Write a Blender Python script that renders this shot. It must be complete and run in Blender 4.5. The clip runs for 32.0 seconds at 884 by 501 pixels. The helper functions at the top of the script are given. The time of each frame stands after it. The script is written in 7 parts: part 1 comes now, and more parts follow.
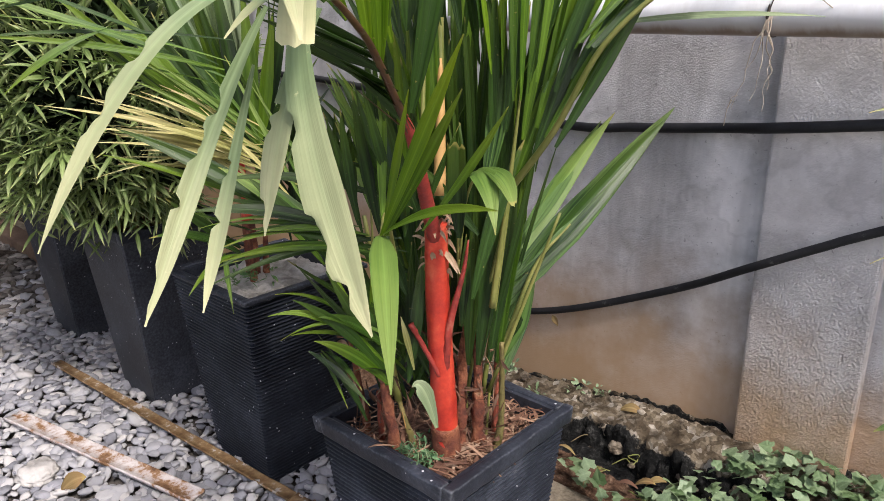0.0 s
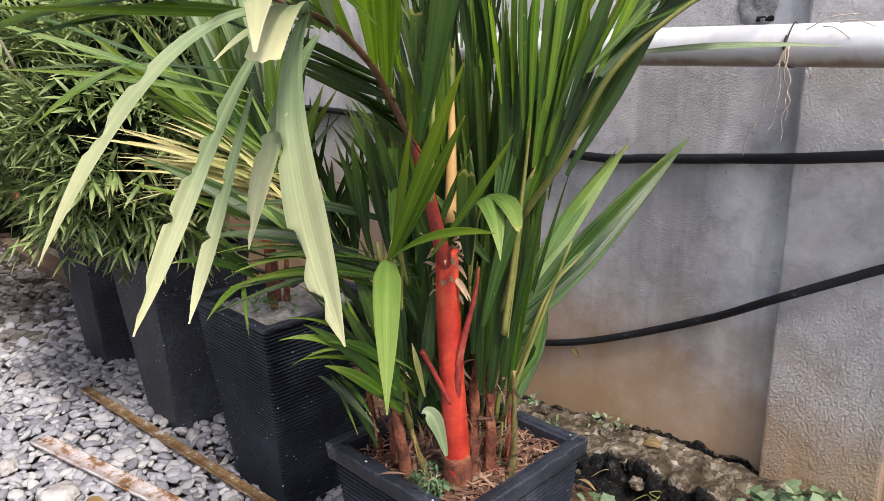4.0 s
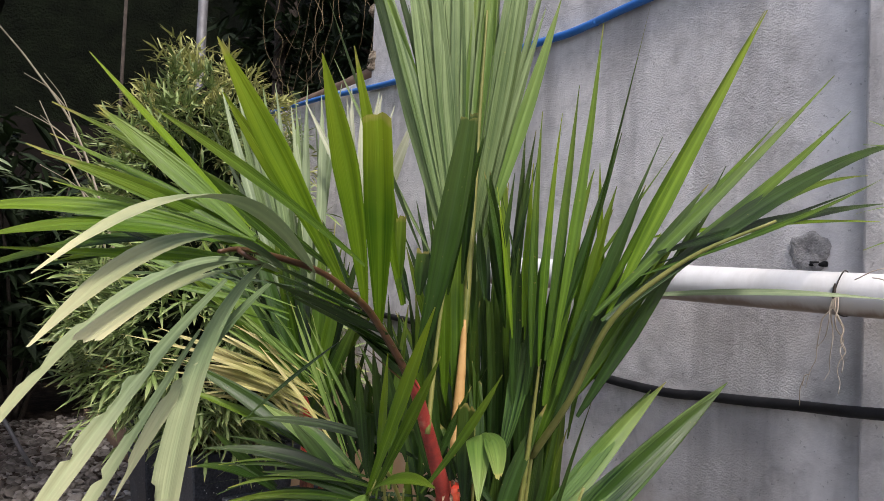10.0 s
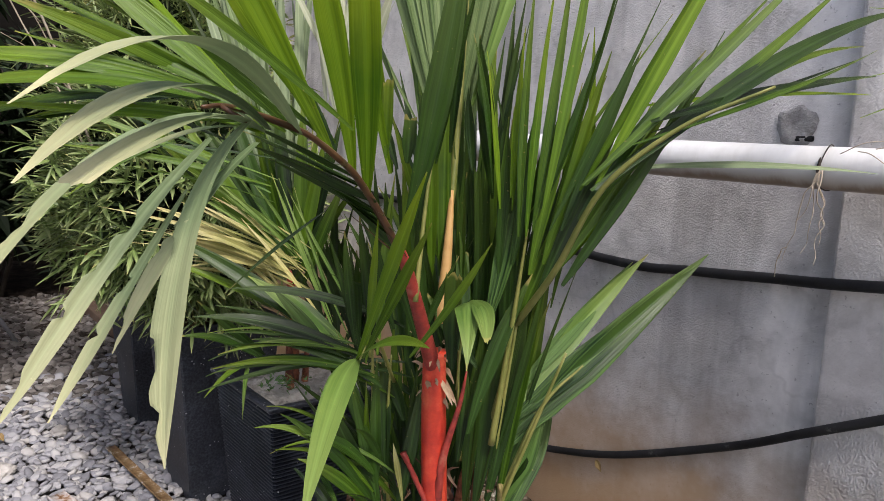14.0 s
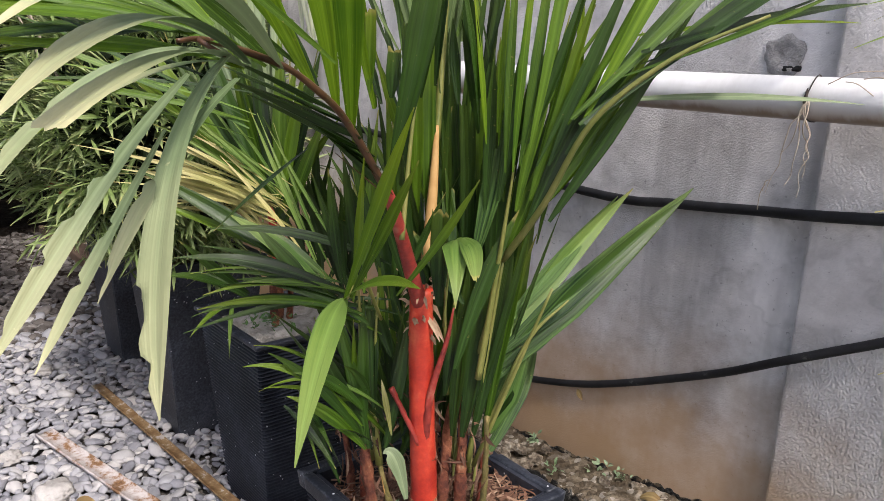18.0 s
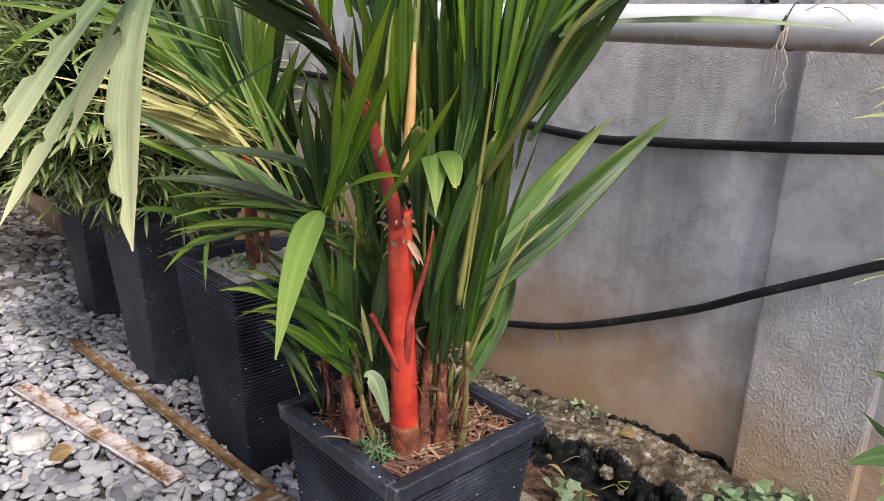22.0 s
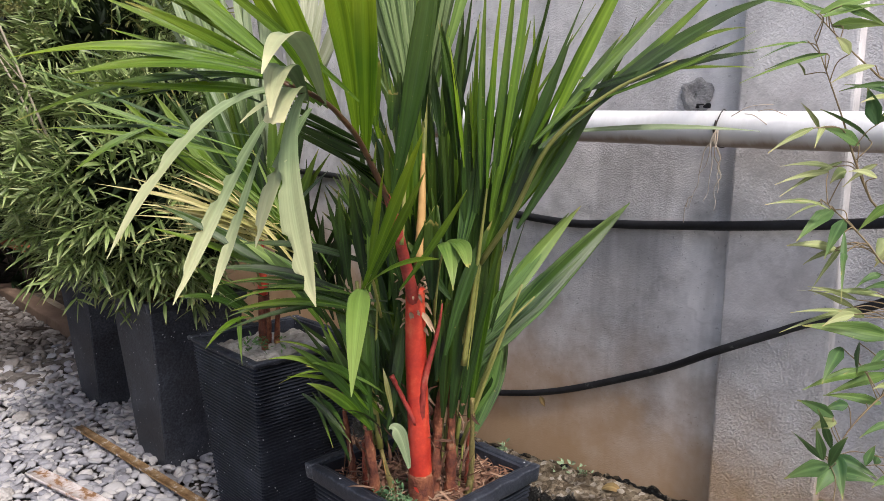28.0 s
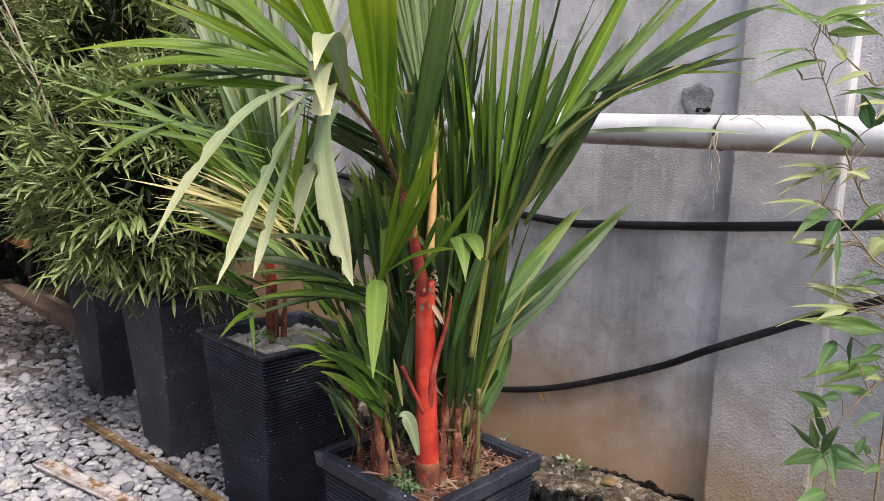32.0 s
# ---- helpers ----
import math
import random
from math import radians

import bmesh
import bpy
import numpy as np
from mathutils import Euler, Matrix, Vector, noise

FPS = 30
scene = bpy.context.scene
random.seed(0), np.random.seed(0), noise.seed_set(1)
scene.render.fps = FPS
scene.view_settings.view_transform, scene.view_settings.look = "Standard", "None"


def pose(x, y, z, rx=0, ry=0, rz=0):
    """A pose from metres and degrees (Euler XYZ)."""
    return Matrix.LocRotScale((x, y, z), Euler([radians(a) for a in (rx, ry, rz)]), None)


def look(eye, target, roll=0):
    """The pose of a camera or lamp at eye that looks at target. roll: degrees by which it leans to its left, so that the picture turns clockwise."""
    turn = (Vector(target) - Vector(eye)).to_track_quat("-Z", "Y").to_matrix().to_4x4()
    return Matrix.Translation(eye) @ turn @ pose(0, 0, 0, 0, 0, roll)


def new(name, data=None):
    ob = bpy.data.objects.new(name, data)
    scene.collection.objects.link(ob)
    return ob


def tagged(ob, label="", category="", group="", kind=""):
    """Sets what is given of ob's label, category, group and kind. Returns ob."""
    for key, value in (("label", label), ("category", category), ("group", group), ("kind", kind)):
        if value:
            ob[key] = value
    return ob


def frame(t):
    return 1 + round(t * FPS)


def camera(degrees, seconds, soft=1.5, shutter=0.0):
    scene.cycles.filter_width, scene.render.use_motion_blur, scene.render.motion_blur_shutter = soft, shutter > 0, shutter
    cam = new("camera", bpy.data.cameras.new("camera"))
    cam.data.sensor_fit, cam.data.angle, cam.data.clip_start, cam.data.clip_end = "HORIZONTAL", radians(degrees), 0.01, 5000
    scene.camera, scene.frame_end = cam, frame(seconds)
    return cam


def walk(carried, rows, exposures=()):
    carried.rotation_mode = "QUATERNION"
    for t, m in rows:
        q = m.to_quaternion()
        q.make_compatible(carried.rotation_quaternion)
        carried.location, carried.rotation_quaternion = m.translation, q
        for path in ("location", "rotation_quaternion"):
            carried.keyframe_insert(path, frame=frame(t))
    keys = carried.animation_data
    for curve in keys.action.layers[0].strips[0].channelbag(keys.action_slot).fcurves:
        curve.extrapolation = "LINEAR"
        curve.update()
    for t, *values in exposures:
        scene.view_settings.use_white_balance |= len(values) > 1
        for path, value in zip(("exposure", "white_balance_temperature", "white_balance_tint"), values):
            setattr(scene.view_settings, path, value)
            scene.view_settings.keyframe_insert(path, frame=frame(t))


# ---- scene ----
cam = camera(65.0, 32.0, soft=0.6)
PATH = [
    (0, (0.918, 0.629, 1.137), (-0.379, 2.028, 0.536), -0.8),
    (0.5, (0.915, 0.63, 1.125), (-0.368, 2.021, 0.478), -0.9),
    (1, (0.919, 0.629, 1.116), (-0.347, 2.006, 0.407), -0.9),
    (1.5, (0.917, 0.627, 1.114), (-0.334, 1.995, 0.365), -1.0),
    (2, (0.918, 0.625, 1.11), (-0.345, 2.009, 0.41), -0.9),
    (2.5, (0.919, 0.627, 1.12), (-0.359, 2.035, 0.498), -0.7),
    (3, (0.92, 0.625, 1.133), (-0.383, 2.041, 0.586), -0.7),
    (3.5, (0.932, 0.629, 1.13), (-0.404, 2.028, 0.623), -0.9),
    (5.5, (0.989, 0.721, 1.126), (-0.516, 1.905, 0.549), 0.9),
    (6, (1.008, 0.752, 1.114), (-0.53, 1.895, 0.539), 2.2),
    (6.5, (1.022, 0.762, 1.113), (-0.526, 1.921, 0.605), 2.2),
    (7, (1.031, 0.761, 1.123), (-0.527, 1.933, 0.674), 2.2),
    (7.5, (1.037, 0.754, 1.129), (-0.528, 1.93, 0.72), 2.3),
    (8, (1.034, 0.749, 1.14), (-0.537, 1.938, 0.796), 2.4),
    (8.5, (1.038, 0.742, 1.146), (-0.549, 1.936, 0.915), 2.6),
    (9, (1.026, 0.744, 1.156), (-0.566, 1.947, 1.015), 2.8),
    (9.5, (1.015, 0.74, 1.159), (-0.58, 1.947, 1.148), 2.2),
    (10, (1.032, 0.739, 1.17), (-0.573, 1.93, 1.235), 2.4),
    (10.5, (1.023, 0.743, 1.172), (-0.534, 1.997, 1.234), 2.9),
    (11, (1.04, 0.733, 1.172), (-0.501, 2.007, 1.224), 3.3),
    (11.5, (1.038, 0.732, 1.171), (-0.497, 2.014, 1.167), 3.2),
    (12, (1.028, 0.734, 1.16), (-0.505, 2.016, 1.083), 2.9),
    (12.5, (1.023, 0.737, 1.158), (-0.513, 2.008, 0.999), 2.9),
    (13, (1.027, 0.737, 1.152), (-0.52, 1.989, 0.961), 3.0),
    (13.5, (1.02, 0.736, 1.155), (-0.529, 1.982, 0.931), 2.9),
    (14, (1.011, 0.737, 1.152), (-0.531, 1.981, 0.88), 2.7),
    (14.5, (1.016, 0.735, 1.148), (-0.524, 1.97, 0.826), 2.5),
    (15, (1.021, 0.734, 1.148), (-0.511, 1.958, 0.752), 2.7),
    (15.5, (1.019, 0.735, 1.145), (-0.501, 1.957, 0.699), 2.7),
    (17.5, (0.996, 0.745, 1.15), (-0.495, 1.984, 0.658), 2.0),
    (18, (0.996, 0.738, 1.155), (-0.478, 2.01, 0.697), 2.4),
    (18.5, (1.001, 0.74, 1.154), (-0.453, 2.033, 0.691), 2.2),
    (19, (1.004, 0.747, 1.142), (-0.43, 2.04, 0.621), 1.9),
    (19.5, (1.003, 0.741, 1.121), (-0.408, 2.035, 0.544), 2.5),
    (20, (1.007, 0.73, 1.105), (-0.436, 1.997, 0.547), 3.1),
    (20.5, (1.012, 0.729, 1.094), (-0.426, 1.985, 0.501), 3.1),
    (21, (1.009, 0.733, 1.078), (-0.438, 1.993, 0.514), 2.5),
    (21.5, (1.006, 0.731, 1.082), (-0.419, 2.027, 0.541), 2.4),
    (22, (1.0, 0.733, 1.086), (-0.41, 2.043, 0.54), 2.3),
    (22.5, (0.994, 0.729, 1.087), (-0.423, 2.031, 0.542), 2.1),
    (23, (0.989, 0.73, 1.088), (-0.44, 2.021, 0.549), 2.2),
    (23.5, (0.994, 0.73, 1.09), (-0.458, 1.995, 0.55), 1.9),
    (24, (1.004, 0.732, 1.09), (-0.475, 1.972, 0.565), 1.6),
    (24.5, (1.012, 0.734, 1.093), (-0.502, 1.951, 0.621), 1.2),
    (26.5, (1.062, 0.669, 1.104), (-0.419, 1.945, 0.682), 1.4),
    (27, (1.099, 0.592, 1.136), (-0.297, 1.974, 0.761), 0.8),
    (27.5, (1.115, 0.549, 1.135), (-0.281, 1.945, 0.815), 0.7),
    (28, (1.12, 0.53, 1.121), (-0.272, 1.933, 0.813), 0.8),
    (28.5, (1.113, 0.525, 1.123), (-0.285, 1.918, 0.8), 0.4),
    (29, (1.121, 0.512, 1.12), (-0.283, 1.905, 0.82), -0.1),
    (29.5, (1.125, 0.492, 1.121), (-0.264, 1.902, 0.834), 0.5),
    (30, (1.133, 0.482, 1.124), (-0.254, 1.898, 0.857), 1.0),
    (30.5, (1.134, 0.478, 1.129), (-0.255, 1.894, 0.871), 1.1),
    (31, (1.128, 0.478, 1.121), (-0.263, 1.89, 0.854), 1.1),
    (31.5, (1.126, 0.48, 1.125), (-0.263, 1.894, 0.858), 1.2),
    (32, (1.135, 0.476, 1.112), (-0.248, 1.889, 0.813), 1.5),
]
EXPOSURES = [(0, 0.64, 6500, 15), (1, 0.74, 6500, 15), (2, 0.74, 6500, 15), (3.5, 0.72, 6500, 15), (6, 0.68, 6500, 15), (7.5, 0.58, 6500, 15), (9, 0.48, 6500, 15), (10, 0.36, 6500, 15), (12, 0.30, 6500, 15), (14, 0.36, 6500, 15), (15.5, 0.50, 6500, 15), (18, 0.54, 6500, 15), (21, 0.66, 6500, 15), (24, 0.66, 6500, 15), (26.5, 0.60, 6500, 15), (29, 0.52, 6500, 15), (32, 0.54, 6500, 15)]
walk(cam, [(t, look(eye, target, roll)) for t, eye, target, roll in PATH], exposures=EXPOSURES)

# ---- world, sun, exposure ----
world = bpy.data.worlds.new("sky")
scene.world = world
world.use_nodes = True
wn = world.node_tree.nodes
sky = wn.new("ShaderNodeTexSky")
sky.sky_type, sky.sun_disc = "NISHITA", False
SUN_EL, SUN_ROT = radians(52.0), radians(105.0)
sky.sun_elevation, sky.sun_rotation = SUN_EL, SUN_ROT
sky.air_density, sky.dust_density, sky.ozone_density = 1.0, 3.0, 1.0
wn["Background"].inputs["Strength"].default_value = 0.15
haze = wn.new("ShaderNodeHueSaturation")
haze.inputs["Saturation"].default_value = 0.8
world.node_tree.links.new(sky.outputs[0], haze.inputs["Color"])
world.node_tree.links.new(haze.outputs[0], wn["Background"].inputs["Color"])
sun = new("sun", bpy.data.lights.new("sun", "SUN"))
sun.data.energy, sun.data.angle, sun.data.color = 2.4, radians(8.0), (1.0, 0.97, 0.92)
SUN_DIR = Vector((math.sin(SUN_ROT) * math.cos(SUN_EL), math.cos(SUN_ROT) * math.cos(SUN_EL), math.sin(SUN_EL)))
sun.matrix_world = look(SUN_DIR * 20, (0, 0, 0))
scene.view_settings.exposure = 0.66


# ---- materials ----
def mat(name, base=(0.5, 0.5, 0.5), rough=0.7, metal=0.0, spec=0.5):
    m = bpy.data.materials.new(name)
    m.use_nodes = True
    b = m.node_tree.nodes["Principled BSDF"]
    b.inputs["Base Color"].default_value = (*base, 1)
    b.inputs["Roughness"].default_value, b.inputs["Metallic"].default_value = rough, metal
    b.inputs["Specular IOR Level"].default_value = spec
    return m, m.node_tree.nodes, m.node_tree.links, b


def ramp(nodes, stops):
    r = nodes.new("ShaderNodeValToRGB")
    while len(r.color_ramp.elements) < len(stops):
        r.color_ramp.elements.new(0.5)
    for e, (p, c) in zip(r.color_ramp.elements, stops):
        e.position, e.color = p, (*c, 1) if len(c) == 3 else c
    return r


def noise_tex(nodes, links, scale, detail=4.0, rough=0.55, vec=None, kind="Object"):
    n = nodes.new("ShaderNodeTexNoise")
    n.inputs["Scale"].default_value, n.inputs["Detail"].default_value, n.inputs["Roughness"].default_value = scale, detail, rough
    if vec is None:
        vec = nodes.new("ShaderNodeTexCoord").outputs[kind]
    links.new(vec, n.inputs["Vector"])
    return n


def mixc(nodes, links, fac, a, b, mode="MIX"):
    m = nodes.new("ShaderNodeMix")
    m.data_type, m.blend_type = "RGBA", mode
    for sock, v in ((m.inputs[0], fac), (m.inputs[6], a), (m.inputs[7], b)):
        if isinstance(v, (int, float)):
            sock.default_value = v
        elif isinstance(v, tuple):
            sock.default_value = (*v, 1)
        else:
            links.new(v, sock)
    return m.outputs[2]


def math_node(nodes, links, op, a, b=0.0, clamp=False):
    m = nodes.new("ShaderNodeMath")
    m.operation, m.use_clamp = op, clamp
    for sock, v in ((m.inputs[0], a), (m.inputs[1], b)):
        if isinstance(v, (int, float)):
            sock.default_value = v
        else:
            links.new(v, sock)
    return m.outputs[0]


def bump(nodes, links, bsdf, height, strength=0.3, distance=0.01):
    b = nodes.new("ShaderNodeBump")
    b.inputs["Strength"].default_value, b.inputs["Distance"].default_value = strength, distance
    links.new(height, b.inputs["Height"])
    links.new(b.outputs[0], bsdf.inputs["Normal"])


def mottled(name, stops, scale=6.0, rough=0.8, fine=60.0, bump_s=0.3, bump_d=0.004, metal=0.0, spec=0.5, kind="Object", island=False):
    m, n, l, b = mat(name, rough=rough, metal=metal, spec=spec)
    big, small = noise_tex(n, l, scale, kind=kind), noise_tex(n, l, fine, 6.0, 0.65, kind=kind)
    f = math_node(n, l, "ADD", math_node(n, l, "MULTIPLY", big.outputs[0], 0.65), math_node(n, l, "MULTIPLY", small.outputs[0], 0.35))
    if island:
        g = n.new("ShaderNodeNewGeometry").outputs["Random Per Island"]
        o = n.new("ShaderNodeObjectInfo").outputs["Random"]
        k = math_node(n, l, "FRACT", math_node(n, l, "ADD", g, o))
        f = math_node(n, l, "ADD", math_node(n, l, "MULTIPLY", f, 0.35), math_node(n, l, "MULTIPLY", k, 0.65))
    r = ramp(n, stops)
    l.new(f, r.inputs[0])
    l.new(r.outputs[0], b.inputs["Base Color"])
    bump(n, l, b, small.outputs[0], bump_s, bump_d)
    return m


def concrete_material(name, cool=(0.72, 0.7, 0.7), earth=True, coarse=1.0, smooth_foot=True, grain=0.9, troweled=()):
    """Rough-plastered grey concrete with damp streaks and a red-brown soil stain rising from the ground."""
    m, n, l, b = mat(name, rough=0.9, spec=0.3)
    pos = n.new("ShaderNodeNewGeometry").outputs["Position"]
    big = noise_tex(n, l, 1.7, 5.0, 0.6, pos)
    mid = noise_tex(n, l, 7.0, 5.0, 0.65, pos)
    stretch = n.new("ShaderNodeMapping")
    stretch.inputs["Scale"].default_value = (7.0, 7.0, 0.8)
    l.new(pos, stretch.inputs["Vector"])
    streak = noise_tex(n, l, 1.0, 4.0, 0.6, stretch.outputs[0])
    r = ramp(n, [(0.34, tuple(c * 0.55 for c in cool)), (0.48, tuple(c * 0.96 for c in cool)), (0.64, tuple(min(1, c * 1.32) for c in cool))])
    f = math_node(n, l, "ADD", math_node(n, l, "MULTIPLY", big.outputs[0], 0.5), math_node(n, l, "MULTIPLY", mid.outputs[0], 0.5))
    l.new(f, r.inputs[0])
    col = r.outputs[0]
    sr = ramp(n, [(0.5, (0, 0, 0)), (0.6, (0.55, 0.55, 0.55)), (0.7, (1, 1, 1))])
    l.new(streak.outputs[0], sr.inputs[0])
    col = mixc(n, l, math_node(n, l, "MULTIPLY", sr.outputs[0], 0.6), col, tuple(c * 0.42 for c in cool))
    if earth:
        sep = n.new("ShaderNodeSeparateXYZ")
        l.new(pos, sep.inputs[0])
        line = ramp(n, [(0.485, (0, 0, 0)), (0.497, (1, 1, 1)), (0.503, (1, 1, 1)), (0.515, (0, 0, 0))])
        l.new(big.outputs[0], line.inputs[0])
        col = mixc(n, l, math_node(n, l, "MULTIPLY", line.outputs[0], 0.16), col, tuple(c * 0.3 for c in cool))
        dots = noise_tex(n, l, 85.0, 3.0, 0.55, pos)
        dk = ramp(n, [(0.66, (0, 0, 0)), (0.72, (1, 1, 1))])
        l.new(dots.outputs[0], dk.inputs[0])
        col = mixc(n, l, math_node(n, l, "MULTIPLY", dk.outputs[0], 0.6), col, tuple(c * 0.4 for c in cool))
        h = math_node(n, l, "ADD", sep.outputs[2], math_node(n, l, "MULTIPLY", math_node(n, l, "SUBTRACT", mid.outputs[0], 0.5), 0.35))
        h = math_node(n, l, "ADD", h, math_node(n, l, "MULTIPLY", sep.outputs[0], 0.18))
        er = ramp(n, [(0.12, (0.92, 0.92, 0.92)), (0.32, (0.7, 0.7, 0.7)), (0.46, (0.3, 0.3, 0.3)), (0.62, (0, 0, 0))])
        l.new(h, er.inputs[0])
        col = mixc(n, l, er.outputs[0], col, (0.46, 0.29, 0.15))
    l.new(col, b.inputs["Base Color"])
    tall = n.new("ShaderNodeMapping")
    tall.inputs["Scale"].default_value = (1.0, 1.0, grain)
    l.new(pos, tall.inputs["Vector"])
    grit = noise_tex(n, l, 150.0 * coarse, 3.0, 0.6, tall.outputs[0])
    grit2 = noise_tex(n, l, 260.0, 3.0, 0.6, pos)
    hh = math_node(n, l, "ADD", grit.outputs[0], math_node(n, l, "MULTIPLY", grit2.outputs[0], 0.35))
    if smooth_foot:
        fade = ramp(n, [(0.3, (0.15, 0.15, 0.15)), (0.62, (1, 1, 1))])
        l.new(math_node(n, l, "ADD", sep.outputs[2], math_node(n, l, "MULTIPLY", sep.outputs[0], 0.5)), fade.inputs[0])
        hh = math_node(n, l, "MULTIPLY", hh, fade.outputs[0])
    if troweled:
        axis, stops = troweled
        wipe = ramp(n, [(at, (k, k, k)) for at, k in stops])
        l.new(math_node(n, l, "ADD", sep.outputs[axis], math_node(n, l, "MULTIPLY", math_node(n, l, "SUBTRACT", mid.outputs[0], 0.5), 0.12)), wipe.inputs[0])
        hh = math_node(n, l, "MULTIPLY", hh, wipe.outputs[0])
    patch = ramp(n, [(0.37, (0.2, 0.2, 0.2)), (0.56, (1, 1, 1))])
    l.new(f, patch.inputs[0])
    bump(n, l, b, math_node(n, l, "MULTIPLY", hh, patch.outputs[0]), 1.0, 0.014 / coarse ** 0.5)
    return m


def leaf_material(name, lo, hi, tip, rough=0.38, dry=(0.42, 0.33, 0.1), dry_at=0.86, island=False, glow=0.12, stripe=0.6, rib=0.22):
    """Strap leaf: uneven lengthwise pleats, a thin paler midrib, yellowing toward the tip, specks of damage; u runs across, v along."""
    m, n, l, b = mat(name, rough=rough + 0.05, spec=0.35)
    uv = n.new("ShaderNodeUVMap").outputs[0]
    sep = n.new("ShaderNodeSeparateXYZ")
    l.new(uv, sep.inputs[0])
    rnd = n.new("ShaderNodeNewGeometry").outputs["Random Per Island"] if island else n.new("ShaderNodeObjectInfo").outputs["Random"]
    blot = noise_tex(n, l, 9.0, 4.0)
    run = n.new("ShaderNodeCombineXYZ")
    l.new(math_node(n, l, "MULTIPLY", sep.outputs[0], 9.0), run.inputs[0])
    l.new(math_node(n, l, "MULTIPLY", sep.outputs[1], 0.9), run.inputs[1])
    l.new(math_node(n, l, "MULTIPLY", rnd, 60.0), run.inputs[2])
    pleat = noise_tex(n, l, 1.0, 3.0, 0.6, run.outputs[0])
    f = math_node(n, l, "ADD", math_node(n, l, "MULTIPLY", rnd, 0.42), math_node(n, l, "MULTIPLY", blot.outputs[0], 0.5))
    f = math_node(n, l, "ADD", f, math_node(n, l, "MULTIPLY", math_node(n, l, "SUBTRACT", pleat.outputs[0], 0.46), stripe * 1.6))
    r = ramp(n, [(0.18, lo), (0.72, hi)])
    l.new(f, r.inputs[0])
    col = r.outputs[0]
    tr = ramp(n, [(0.45, (0, 0, 0)), (1.0, (1, 1, 1))])
    vv = math_node(n, l, "ADD", sep.outputs[1], math_node(n, l, "MULTIPLY", math_node(n, l, "SUBTRACT", blot.outputs[0], 0.5), 0.5))
    l.new(vv, tr.inputs[0])
    col = mixc(n, l, math_node(n, l, "MULTIPLY", tr.outputs[0], 0.7), col, tip)
    if rib:
        line = ramp(n, [(0.0, (1, 1, 1)), (0.04, (0.55, 0.55, 0.55)), (0.16, (0, 0, 0))])
        l.new(math_node(n, l, "ABSOLUTE", math_node(n, l, "SUBTRACT", sep.outputs[0], 0.5)), line.inputs[0])
        col = mixc(n, l, math_node(n, l, "MULTIPLY", line.outputs[0], rib), col, tuple(min(1, c * 2.2 + 0.03) for c in hi))
    dr = ramp(n, [(dry_at, (0, 0, 0)), (dry_at + 0.1, (1, 1, 1))])
    l.new(vv, dr.inputs[0])
    col = mixc(n, l, math_node(n, l, "MULTIPLY", dr.outputs[0], 0.5), col, dry)
    speck = noise_tex(n, l, 140.0, 3.0)
    sp = ramp(n, [(0.7, (0, 0, 0)), (0.76, (1, 1, 1))])
    l.new(speck.outputs[0], sp.inputs[0])
    col = mixc(n, l, math_node(n, l, "MULTIPLY", sp.outputs[0], 0.4), col, dry)
    l.new(col, b.inputs["Base Color"])
    bump(n, l, b, pleat.outputs[0], stripe * 0.7, 0.003)
    tl = n.new("ShaderNodeBsdfTranslucent")
    l.new(mixc(n, l, 0.35, col, tuple(min(1, c * 2.0) for c in hi)), tl.inputs["Color"])
    mx = n.new("ShaderNodeMixShader")
    mx.inputs[0].default_value = glow
    l.new(b.outputs[0], mx.inputs[1])
    l.new(tl.outputs[0], mx.inputs[2])
    l.new(mx.outputs[0], n["Material Output"].inputs["Surface"])
    return m


WALL = concrete_material("rough_grey_concrete", coarse=1.7, troweled=(0, [(0.2, 1), (0.29, 0.15)]))
PILASTER = concrete_material("pilaster_concrete", (0.57, 0.55, 0.545), True, 1.1, False, 0.75, (2, [(0.5, 1.0), (0.72, 0.2), (0.99, 0.2)]))
SMOOTH = concrete_material("smoother_concrete", (0.54, 0.535, 0.55), True, 1.3)

LEDGE = mottled("crumbling_concrete", [(0.36, (0.04, 0.032, 0.024)), (0.46, (0.17, 0.13, 0.09)), (0.56, (0.36, 0.3, 0.22)), (0.7, (0.58, 0.53, 0.45))], 34, 0.95, 90, 1.0, 0.02)


